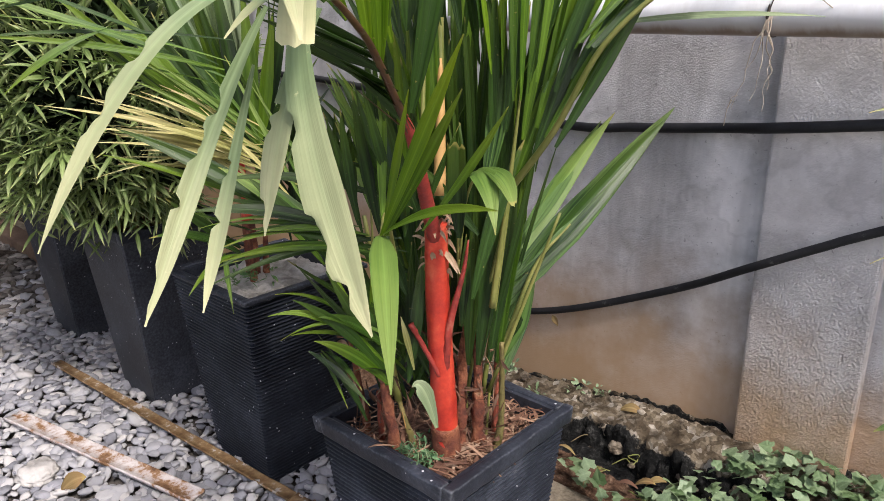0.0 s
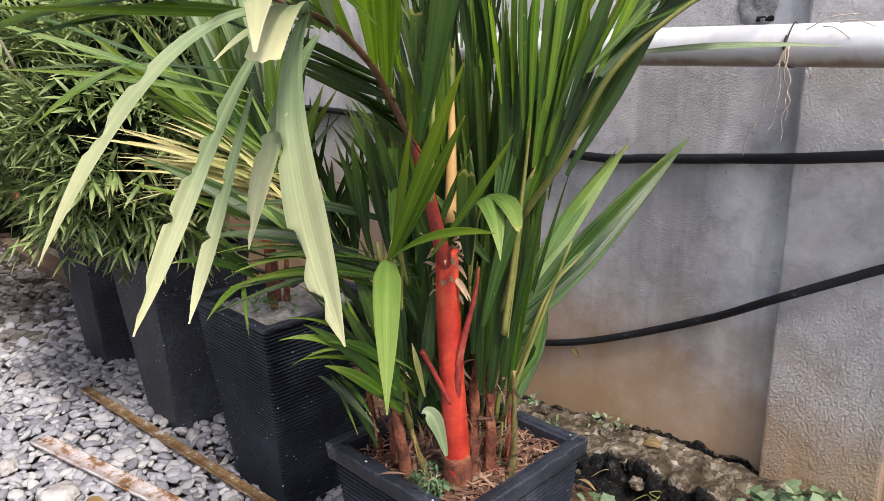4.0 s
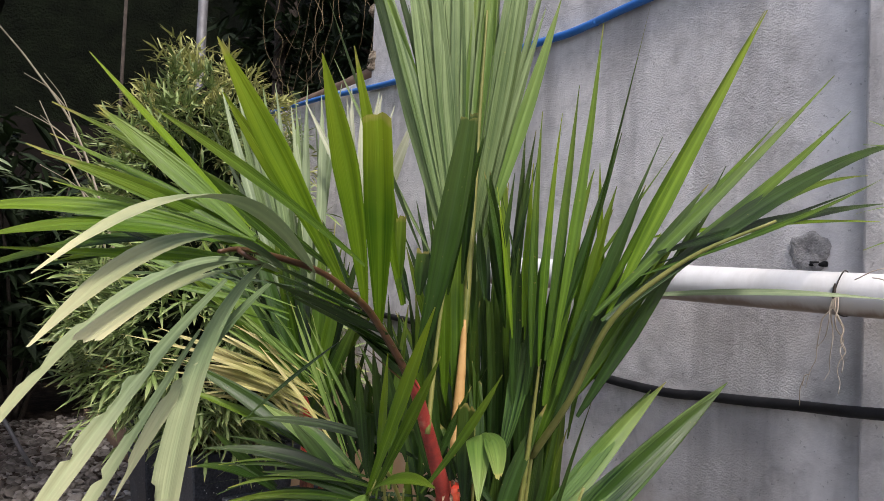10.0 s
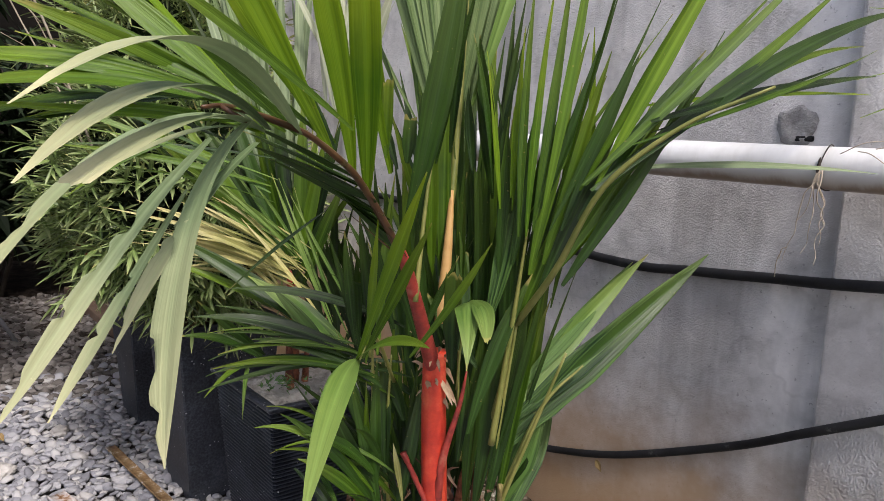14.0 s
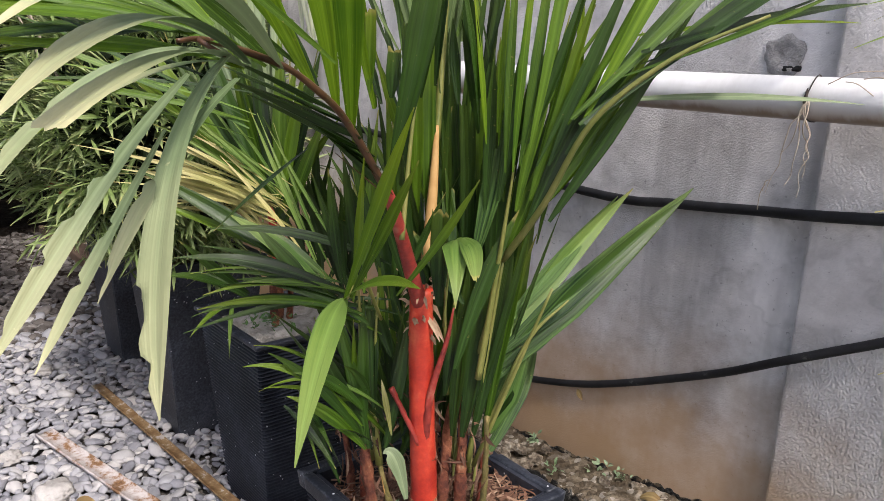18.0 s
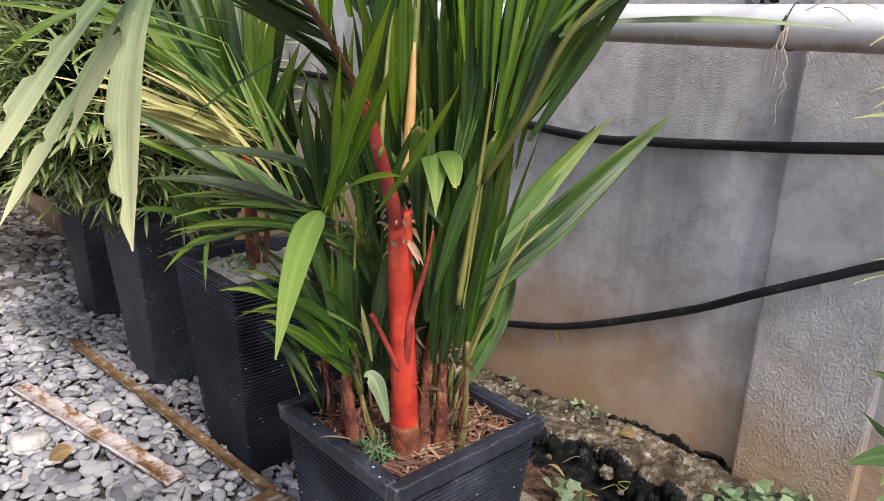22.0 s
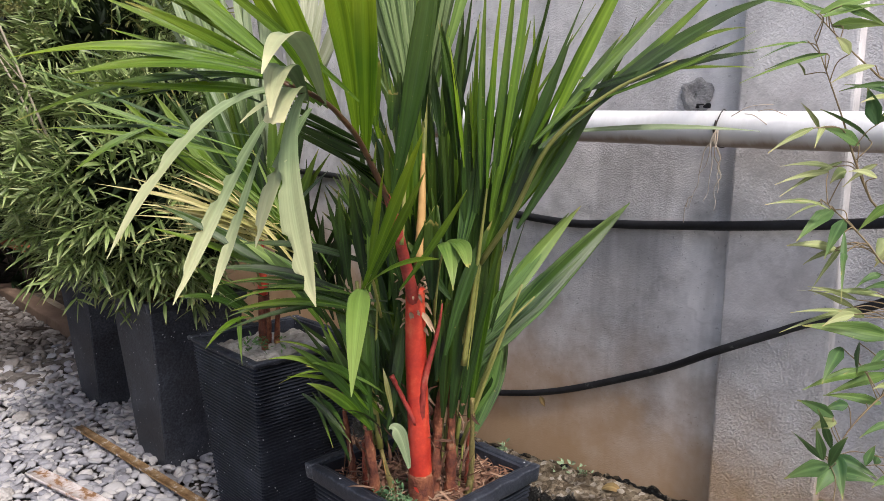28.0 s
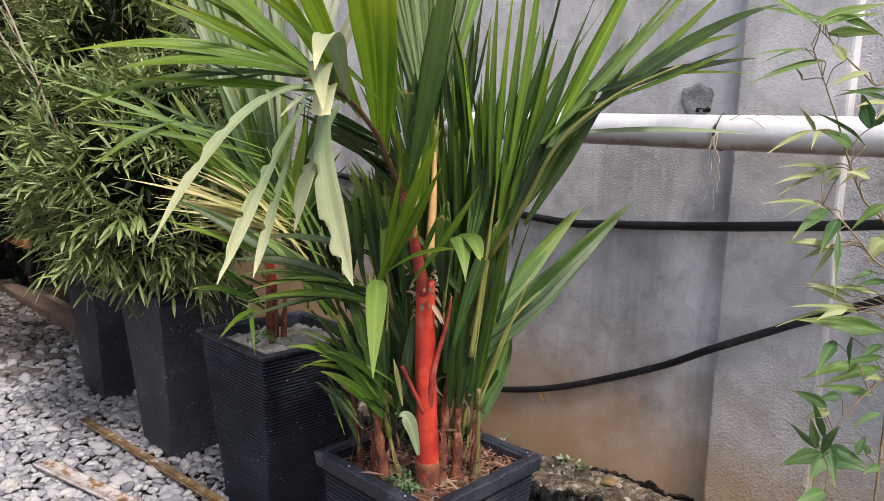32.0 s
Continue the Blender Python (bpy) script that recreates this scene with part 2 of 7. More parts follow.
def footing_material():
    """Crumbling concrete with pale grit, black moss on its broken face, and red-brown soil below; the stains follow the 'growth' layer."""
    m, n, l, b = mat("mossy_footing", rough=0.95, spec=0.25)
    pos = n.new("ShaderNodeNewGeometry").outputs["Position"]
    a = n.new("ShaderNodeAttribute")
    a.attribute_name = "growth"
    sep = n.new("ShaderNodeSeparateColor")
    l.new(a.outputs["Color"], sep.inputs[0])
    big, mid, fine = noise_tex(n, l, 9.0, 5.0, 0.6, pos), noise_tex(n, l, 38.0, 5.0, 0.65, pos), noise_tex(n, l, 130.0, 4.0, 0.65, pos)
    g = math_node(n, l, "ADD", math_node(n, l, "MULTIPLY", mid.outputs[0], 0.6), math_node(n, l, "MULTIPLY", fine.outputs[0], 0.4))
    rc = ramp(n, [(0.34, (0.03, 0.022, 0.014)), (0.46, (0.14, 0.1, 0.06)), (0.56, (0.3, 0.235, 0.16)), (0.68, (0.55, 0.49, 0.4))])
    l.new(g, rc.inputs[0])
    grain = n.new("ShaderNodeTexVoronoi")
    grain.inputs["Scale"].default_value = 62.0
    l.new(pos, grain.inputs["Vector"])
    cell = n.new("ShaderNodeSeparateColor")
    l.new(grain.outputs["Color"], cell.inputs[0])
    tone = ramp(n, [(0.0, (0.03, 0.024, 0.017)), (0.4, (0.17, 0.135, 0.09)), (0.72, (0.38, 0.32, 0.23)), (0.93, (0.76, 0.7, 0.6))])
    l.new(cell.outputs[0], tone.inputs[0])
    dirt = ramp(n, [(0.42, (1, 1, 1)), (0.58, (0, 0, 0))])
    l.new(big.outputs[0], dirt.inputs[0])
    rc_out = mixc(n, l, math_node(n, l, "MULTIPLY", dirt.outputs[0], 0.85), mixc(n, l, 0.6, rc.outputs[0], tone.outputs[0]), (0.07, 0.05, 0.03))
    # Upper stops paint grey bits and glints of light into the black moss.
    rm = ramp(n, [(0.38, (0.003, 0.003, 0.003)), (0.53, (0.011, 0.011, 0.01)), (0.6, (0.045, 0.044, 0.04)), (0.66, (0.14, 0.135, 0.12)), (0.74, (0.38, 0.36, 0.32))])
    l.new(g, rm.inputs[0])
    rs_ = ramp(n, [(0.32, (0.035, 0.02, 0.012)), (0.5, (0.13, 0.07, 0.042)), (0.68, (0.3, 0.2, 0.13))])
    l.new(g, rs_.inputs[0])

    def mask(v):
        e = math_node(n, l, "ADD", v, math_node(n, l, "MULTIPLY", math_node(n, l, "SUBTRACT", mid.outputs[0], 0.5), 1.6))
        k = ramp(n, [(0.42, (0, 0, 0)), (0.6, (1, 1, 1))])
        l.new(e, k.inputs[0])
        return k.outputs[0]

    col = mixc(n, l, mask(sep.outputs[0]), rc_out, rm.outputs[0])
    col = mixc(n, l, mask(sep.outputs[1]), col, rs_.outputs[0])
    l.new(col, b.inputs["Base Color"])
    bump(n, l, b, math_node(n, l, "ADD", mid.outputs[0], math_node(n, l, "MULTIPLY", fine.outputs[0], 0.6)), 1.0, 0.02)
    return m


FOOTING = footing_material()
SOIL = mottled("brown_soil", [(0.3, (0.05, 0.03, 0.02)), (0.5, (0.16, 0.09, 0.055)), (0.7, (0.3, 0.2, 0.13))], 12, 0.95, 80, 1.0, 0.015)
SILT = mottled("dry_grey_silt", [(0.3, (0.12, 0.105, 0.085)), (0.48, (0.3, 0.28, 0.25)), (0.65, (0.46, 0.44, 0.41))], 9, 0.95, 60, 1.0, 0.01)
KERB = mottled("weathered_kerb_concrete", [(0.34, (0.035, 0.03, 0.02)), (0.44, (0.13, 0.105, 0.07)), (0.54, (0.29, 0.24, 0.17)), (0.7, (0.45, 0.4, 0.32))], 5, 0.9, 70, 0.9, 0.012)
DIRT = mottled("grey_gravel_bed", [(0.3, (0.045, 0.04, 0.035)), (0.6, (0.13, 0.115, 0.1))], 30, 0.95, 120, 1.0, 0.01)
PEBBLE = mottled("river_pebble", [(0.1, (0.15, 0.15, 0.165)), (0.33, (0.27, 0.27, 0.295)), (0.58, (0.4, 0.395, 0.41)), (0.8, (0.5, 0.48, 0.465)), (0.96, (0.64, 0.61, 0.59))], 45, 0.8, 160, 0.8, 0.003, island=True)
# Earthy brown, darkened further to carry the shade near the shed.
PEBBLE_EARTH_SHADE = mottled("earth_shade_pebble", [(0.1, (0.05, 0.043, 0.036)), (0.35, (0.115, 0.1, 0.088)), (0.62, (0.185, 0.165, 0.15)), (0.85, (0.29, 0.27, 0.25)), (0.97, (0.55, 0.52, 0.5))], 45, 0.85, 160, 0.8, 0.003, island=True)
CHUNK = mottled("white_rubble", [(0.3, (0.3, 0.28, 0.26)), (0.6, (0.56, 0.53, 0.5))], 14, 0.95, 60, 0.8, 0.006)
def pot_material(name, edges, wear=0.6):
    """Black fibre planter: dusty bloom, scuffs, and sparse splashes of white paint."""
    m, n, l, b = mat(name, rough=0.5, spec=0.4)
    pos = n.new("ShaderNodeNewGeometry").outputs["Position"]
    big, fine = noise_tex(n, l, 7.0, 5.0, 0.6, pos), noise_tex(n, l, 140.0, 4.0, 0.6, pos)
    r = ramp(n, [(0.3, (0.005, 0.006, 0.009)), (0.5, (0.017, 0.0205, 0.03)), (0.62, (0.042, 0.048, 0.064)), (0.74, (0.09, 0.096, 0.108))])
    l.new(math_node(n, l, "ADD", math_node(n, l, "MULTIPLY", big.outputs[0], 0.7), math_node(n, l, "MULTIPLY", fine.outputs[0], 0.3)), r.inputs[0])
    v = n.new("ShaderNodeTexVoronoi")
    v.inputs["Scale"].default_value = 75.0
    l.new(pos, v.inputs["Vector"])
    sep = n.new("ShaderNodeSeparateColor")
    l.new(v.outputs["Color"], sep.inputs[0])
    gate = math_node(n, l, "GREATER_THAN", math_node(n, l, "MULTIPLY", sep.outputs[0], math_node(n, l, "ADD", big.outputs[0], 0.45)), 0.765)
    spot = math_node(n, l, "LESS_THAN", math_node(n, l, "ADD", v.outputs["Distance"], math_node(n, l, "MULTIPLY", fine.outputs[0], 0.25)), 0.28)
    l.new(mixc(n, l, math_node(n, l, "MULTIPLY", gate, spot), r.outputs[0], (0.5, 0.5, 0.52)), b.inputs["Base Color"])
    if edges:
        edge = ramp(n, [(0.545, (0, 0, 0)), (0.64, (1, 1, 1))])
        l.new(math_node(n, l, "ADD", n.new("ShaderNodeNewGeometry").outputs["Pointiness"], math_node(n, l, "MULTIPLY", math_node(n, l, "SUBTRACT", fine.outputs[0], 0.5), 0.12)), edge.inputs[0])
        worn = mixc(n, l, math_node(n, l, "MULTIPLY", edge.outputs[0], wear), b.inputs["Base Color"].links[0].from_socket, (0.2, 0.21, 0.225))
        l.new(worn, b.inputs["Base Color"])
    bump(n, l, b, fine.outputs[0], 0.35, 0.0025)
    return m


POT = pot_material("black_fibre_pot", False)
POT_RIM = pot_material("black_fibre_pot_rim", True)
# Pale body edges: worn corners, and light on the ribs put into the colour.
POT_WORN_LIT = pot_material("black_fibre_pot_body", True, 0.35)
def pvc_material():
    """White plastic pipe, chalky on top; rust-brown drip stains and the lower half's shading share one brown mix."""
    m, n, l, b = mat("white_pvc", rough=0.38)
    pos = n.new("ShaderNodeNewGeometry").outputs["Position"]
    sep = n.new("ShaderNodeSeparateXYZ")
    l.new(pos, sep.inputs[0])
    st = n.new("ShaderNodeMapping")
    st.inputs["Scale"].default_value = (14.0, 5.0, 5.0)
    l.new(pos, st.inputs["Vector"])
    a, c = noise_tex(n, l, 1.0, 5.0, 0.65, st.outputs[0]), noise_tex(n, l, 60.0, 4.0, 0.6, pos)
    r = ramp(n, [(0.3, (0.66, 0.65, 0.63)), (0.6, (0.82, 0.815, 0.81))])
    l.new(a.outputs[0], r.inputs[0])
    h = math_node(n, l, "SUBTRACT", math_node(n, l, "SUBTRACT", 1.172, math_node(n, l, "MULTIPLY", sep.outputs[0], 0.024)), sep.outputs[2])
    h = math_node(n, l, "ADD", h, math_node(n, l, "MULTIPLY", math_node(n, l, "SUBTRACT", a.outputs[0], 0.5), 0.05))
    # Brown below the axis: drip stains, with the pipe's own shading added in.
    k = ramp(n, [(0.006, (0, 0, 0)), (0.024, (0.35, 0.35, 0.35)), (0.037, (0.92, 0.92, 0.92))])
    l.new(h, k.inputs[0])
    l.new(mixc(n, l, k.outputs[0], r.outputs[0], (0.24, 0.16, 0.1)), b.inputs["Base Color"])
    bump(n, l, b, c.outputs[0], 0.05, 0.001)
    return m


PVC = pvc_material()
HOSE = mottled("black_rubber_hose", [(0.3, (0.008, 0.008, 0.009)), (0.62, (0.022, 0.022, 0.024)), (0.74, (0.12, 0.115, 0.11))], 20, 0.6, 150, 0.3, 0.001, spec=0.3)
BLUE = mottled("blue_plastic_pipe", [(0.3, (0.02, 0.12, 0.42)), (0.7, (0.04, 0.2, 0.6))], 8, 0.4, 60, 0.1, 0.001)
ROOT = mottled("dry_root", [(0.3, (0.36, 0.28, 0.2)), (0.7, (0.64, 0.56, 0.46))], 40, 0.9, 120, 0.3, 0.001)
DRYSTALK = mottled("pale_dry_stalk", [(0.3, (0.3, 0.24, 0.17)), (0.7, (0.56, 0.49, 0.38))], 24, 0.85, 100, 0.3, 0.001)
STRAW = mottled("dry_straw", [(0.2, (0.07, 0.03, 0.018)), (0.52, (0.17, 0.085, 0.05)), (0.78, (0.29, 0.18, 0.115)), (0.96, (0.5, 0.39, 0.28))], 30, 0.9, 100, 0.3, 0.001, island=True)
REDSTEM = mottled("sealing_wax_red_sheath", [(0.3, (0.16, 0.012, 0.01)), (0.4, (0.36, 0.025, 0.016)), (0.54, (0.55, 0.052, 0.026)), (0.7, (0.7, 0.15, 0.07))], 13, 0.38, 70, 0.35, 0.003)
DULLRED = mottled("dull_red_shoot", [(0.3, (0.12, 0.016, 0.013)), (0.58, (0.34, 0.04, 0.027)), (0.75, (0.44, 0.16, 0.1))], 20, 0.55, 80, 0.5, 0.003)
BROWNSTEM = mottled("brown_fibrous_stem", [(0.3, (0.03, 0.01, 0.006)), (0.45, (0.13, 0.035, 0.018)), (0.58, (0.26, 0.09, 0.04)), (0.72, (0.46, 0.3, 0.17))], 30, 0.8, 110, 0.9, 0.006)
DULLSTEM = mottled("reddish_sucker_sheath", [(0.3, (0.05, 0.012, 0.008)), (0.48, (0.22, 0.045, 0.022)), (0.62, (0.36, 0.1, 0.05)), (0.75, (0.5, 0.32, 0.2))], 26, 0.7, 110, 0.9, 0.005)
OLIVESTEM = mottled("olive_brown_sucker", [(0.3, (0.05, 0.04, 0.012)), (0.5, (0.17, 0.14, 0.04)), (0.7, (0.34, 0.26, 0.1))], 26, 0.7, 110, 0.9, 0.005)
SHEATH = mottled("frayed_tan_sheath", [(0.3, (0.2, 0.11, 0.06)), (0.55, (0.42, 0.29, 0.18)), (0.8, (0.6, 0.48, 0.34))], 40, 0.85, 120, 0.4, 0.002)
RACHIS = mottled("brown_green_rachis", [(0.3, (0.045, 0.018, 0.01)), (0.55, (0.1, 0.045, 0.018)), (0.75, (0.16, 0.12, 0.04))], 9, 0.45, 60, 0.2, 0.001)
OCHRE = mottled("ochre_sheath", [(0.3, (0.4, 0.2, 0.05)), (0.7, (0.62, 0.4, 0.16))], 9, 0.6, 60, 0.2, 0.001)
GREENSTEM = mottled("olive_petiole", [(0.3, (0.1, 0.13, 0.02)), (0.7, (0.3, 0.28, 0.08))], 9, 0.5, 60, 0.2, 0.001)
# LEAF and LEAF_BRIGHT are shaded and sunlit tones of one palm leaf.
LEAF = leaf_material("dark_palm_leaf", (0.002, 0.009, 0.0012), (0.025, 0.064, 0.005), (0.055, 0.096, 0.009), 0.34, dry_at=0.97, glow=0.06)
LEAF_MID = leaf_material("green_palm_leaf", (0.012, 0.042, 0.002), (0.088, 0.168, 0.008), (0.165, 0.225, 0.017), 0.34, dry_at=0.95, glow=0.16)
LEAF_PALE = leaf_material("pale_bleached_leaf", (0.06, 0.11, 0.04), (0.21, 0.275, 0.13), (0.64, 0.6, 0.34), 0.5, (0.68, 0.62, 0.36), 0.93, stripe=0.3, rib=0.15)
LEAF_YELLOW = leaf_material("yellowing_leaf", (0.17, 0.18, 0.035), (0.48, 0.43, 0.16), (0.6, 0.53, 0.28), 0.45, stripe=0.5)
LEAF_SILVER = leaf_material("silvery_spear_leaf", (0.1, 0.15, 0.07), (0.27, 0.33, 0.18), (0.32, 0.38, 0.22), 0.45, dry_at=1.2)
LEAF_CREAM = leaf_material("cream_bleached_leaf", (0.28, 0.31, 0.18), (0.5, 0.52, 0.36), (0.52, 0.53, 0.38), 0.5, dry_at=1.2)
LEAF_SPEAR = leaf_material("pleated_young_leaf", (0.06, 0.11, 0.03), (0.19, 0.26, 0.1), (0.22, 0.29, 0.12), 0.42, dry_at=1.2, stripe=0.9)
LEAF_STRIPE = leaf_material("pleated_green_leaf", (0.006, 0.028, 0.004), (0.075, 0.15, 0.028), (0.14, 0.2, 0.05), 0.46, dry_at=0.97, stripe=1.5)
LEAF_FRESH = leaf_material("fresh_green_leaf", (0.04, 0.1, 0.015), (0.15, 0.24, 0.045), (0.22, 0.28, 0.07), 0.4, dry_at=0.98)
# Sunlight is put into this brighter, yellower green.
LEAF_BRIGHT = leaf_material("sun_tone_green_leaf", (0.03, 0.09, 0.002), (0.145, 0.25, 0.006), (0.26, 0.33, 0.012), 0.36, dry_at=0.97, glow=0.25)
LEAF_BAMBOO = leaf_material("bamboo_leaf", (0.022, 0.05, 0.01), (0.215, 0.295, 0.09), (0.43, 0.48, 0.23), 0.36, island=True, glow=0.1, stripe=0.2, rib=0.25)
LEAF_BAMBOO_DRY = leaf_material("yellow_green_bamboo_leaf", (0.12, 0.14, 0.035), (0.4, 0.41, 0.14), (0.54, 0.51, 0.24), 0.42, island=True, glow=0.1, stripe=0.2, rib=0.25)
LEAF_SPRAY = leaf_material("sparse_bamboo_leaf", (0.02, 0.07, 0.02), (0.1, 0.18, 0.05), (0.16, 0.22, 0.07), 0.5, stripe=0.3, rib=0.3)
LEAF_STRAW = leaf_material("yellowed_bamboo_leaf", (0.14, 0.19, 0.06), (0.33, 0.36, 0.15), (0.4, 0.39, 0.2), 0.5, stripe=0.3, rib=0.3)
LEAF_WEED = leaf_material("feathery_weed_leaf", (0.03, 0.085, 0.03), (0.12, 0.22, 0.1), (0.16, 0.25, 0.12), 0.5, dry_at=1.3, stripe=0.1, rib=0.1)
LEAF_IVY = leaf_material("creeper_leaf", (0.08, 0.14, 0.05), (0.27, 0.35, 0.21), (0.29, 0.37, 0.21), 0.45, dry_at=1.3, stripe=0.1, rib=0.15)
LEAF_IVY_DEEP = leaf_material("crowded_creeper_leaf", (0.05, 0.1, 0.03), (0.2, 0.28, 0.14), (0.24, 0.31, 0.16), 0.45, dry_at=1.3, island=True, stripe=0.1, rib=0.15)
# Near-black leaf colour stands in for deep shade inside bushes and crowns.
LEAF_DARK = leaf_material("shade_tone_leaf", (0.003, 0.008, 0.002), (0.014, 0.03, 0.007), (0.014, 0.03, 0.007), 0.7, dry_at=1.3, island=True, stripe=0.2, rib=0.0)
LEAF_DRY = leaf_material("dead_leaf", (0.16, 0.1, 0.04), (0.3, 0.22, 0.09), (0.28, 0.16, 0.07), 0.8)
FLAKY = mottled("flaking_white_paint", [(0.34, (0.1, 0.045, 0.02)), (0.43, (0.26, 0.14, 0.065)), (0.47, (0.42, 0.34, 0.3)), (0.54, (0.54, 0.49, 0.47)), (0.7, (0.66, 0.63, 0.61))], 16, 0.75, 70, 0.6, 0.002)
FLAKY_BROWN = mottled("brown_painted_batten", [(0.3, (0.09, 0.045, 0.02)), (0.45, (0.2, 0.115, 0.05)), (0.56, (0.3, 0.2, 0.1)), (0.6, (0.5, 0.44, 0.4)), (0.75, (0.6, 0.56, 0.53))], 24, 0.6, 80, 0.5, 0.002)
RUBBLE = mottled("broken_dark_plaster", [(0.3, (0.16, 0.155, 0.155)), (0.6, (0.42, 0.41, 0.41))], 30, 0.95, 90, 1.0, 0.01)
HOLE_SHADE = mat("cavity_shade", (0.01, 0.01, 0.011), 1.0)[0]
# Boards coloured near-black to stand in for the shade under the roof.
SHADEWOOD = mottled("shade_black_shed_boards", [(0.3, (0.004, 0.0035, 0.003)), (0.7, (0.014, 0.012, 0.01))], 4, 0.95, 30, 0.5, 0.01, spec=0.1)
# Brown litter, darkened in colour for the shade it lies in.
LITTER = mottled("leaf_litter_shade_tone", [(0.3, (0.02, 0.014, 0.01)), (0.55, (0.06, 0.045, 0.035)), (0.75, (0.14, 0.11, 0.085))], 14, 0.95, 70, 1.0, 0.02, spec=0.2)
TWIG = mottled("grey_brown_twig", [(0.3, (0.1, 0.065, 0.035)), (0.7, (0.32, 0.24, 0.12))], 20, 0.7, 90, 0.3, 0.001)
OLDWOOD = mottled("weathered_timber", [(0.3, (0.12, 0.075, 0.05)), (0.7, (0.25, 0.17, 0.12))], 6, 0.9, 60, 0.5, 0.004)
RUST = mottled("rust_orange_rail", [(0.3, (0.22, 0.06, 0.02)), (0.7, (0.4, 0.13, 0.05))], 10, 0.8, 60, 0.3, 0.002)
STEEL = mottled("dull_galvanised_steel", [(0.3, (0.1, 0.1, 0.105)), (0.7, (0.22, 0.22, 0.23))], 8, 0.6, 60, 0.1, 0.001, metal=0.3)
WHITEPAINT = mottled("white_painted_board", [(0.3, (0.55, 0.55, 0.56)), (0.7, (0.78, 0.78, 0.79))], 6, 0.6, 60, 0.1, 0.001)
BARK = mottled("dark_bark", [(0.3, (0.025, 0.02, 0.016)), (0.7, (0.09, 0.07, 0.055))], 10, 0.95, 50, 1.0, 0.02)
# Near-black colour stands in for the shade deep among trees.
WOODS = mottled("woodland_shade_tone", [(0.35, (0.0015, 0.0025, 0.001)), (0.65, (0.009, 0.013, 0.006))], 2.5, 0.95, 18, 1.0, 0.1, spec=0.1)


# ---- building helpers ----
def thing(name, loc, label="", category="", group="", kind=""):
    e = new(name)
    e.location = loc
    e.empty_display_size = 0.05
    return tagged(e, label, category, group, kind)


def origin(ob):
    p = Vector(ob.location)
    while ob.parent:
        ob = ob.parent
        p += ob.location
    return p


def mesh_of(name, bm, material, smooth=True):
    me = bpy.data.meshes.new(name)
    bm.to_mesh(me)
    bm.free()
    for m in material if isinstance(material, (list, tuple)) else [material]:
        me.materials.append(m)
    if smooth:
        me.polygons.foreach_set("use_smooth", [True] * len(me.polygons))
    return me


def part(name, bm, material, parent, label="", smooth=True):
    """Links a bmesh given in world metres as one mesh under a thing or a part."""
    bmesh.ops.translate(bm, verts=bm.verts, vec=-origin(parent))
    ob = new(name, mesh_of(name, bm, material, smooth))
    ob.parent = parent
    return tagged(ob, label)


def solo(name, bm, material, label="", category="", group="", kind="", smooth=True):
    return tagged(new(name, mesh_of(name, bm, material, smooth)), label, category, group, kind)


def box(lo, hi, bevel=0.0, seg=2):
    bm = bmesh.new()
    bmesh.ops.create_cube(bm, size=1.0)
    lo, hi = Vector(lo), Vector(hi)
    for v in bm.verts:
        v.co = Vector([(lo[i] + hi[i]) / 2 + v.co[i] * (hi[i] - lo[i]) for i in range(3)])
    if bevel:
        bmesh.ops.bevel(bm, geom=bm.edges[:], offset=bevel, segments=seg, affect="EDGES", profile=0.6)
    return bm


def spline(pts, n):
    """Catmull-Rom through pts, n+1 samples."""
    P = [Vector(p) for p in pts]
    P = [P[0] * 2 - P[1]] + P + [P[-1] * 2 - P[-2]]
    out = []
    for i in range(n + 1):
        u = i / n * (len(P) - 3)
        k = min(int(u), len(P) - 4)
        t = u - k
        a, b, c, d = P[k:k + 4]
        out.append(0.5 * (2 * b + (c - a) * t + (2 * a - 5 * b + 4 * c - d) * t * t + (3 * b - a - 3 * c + d) * t ** 3))
    return out


def tube(pts, radius, sides=8, bm=None, wobble=0.0, caps=True):
    """A round tube through world points; radius is a number or a function of 0..1."""
    bm = bm or bmesh.new()
    rings, n = [], len(pts)
    ref = Vector((0.13, 0.21, 1.0))
    for i, p in enumerate(pts):
        d = (pts[min(i + 1, n - 1)] - pts[max(i - 1, 0)]).normalized()
        if abs(d.dot(ref.normalized())) > 0.97:
            ref = Vector((1.0, 0.2, 0.1))
        s = d.cross(ref).normalized()
        u = s.cross(d)
        r = radius(i / (n - 1)) if callable(radius) else radius
        ring = []
        for k in range(sides):
            a = 2 * math.pi * k / sides
            rr = r * (1 + wobble * noise.noise(p * 40 + Vector((k, 0, i))))
            ring.append(bm.verts.new(p + (s * math.cos(a) + u * math.sin(a)) * rr))
        rings.append(ring)
    for a, b in zip(rings, rings[1:]):
        for k in range(sides):
            bm.faces.new((a[k], a[(k + 1) % sides], b[(k + 1) % sides], b[k]))
    if caps:
        bm.faces.new(rings[0][::-1])
        bm.faces.new(rings[-1])
    return bm


ACROSS = (-1.0, -0.66, -0.33, 0.0, 0.33, 0.66, 1.0)


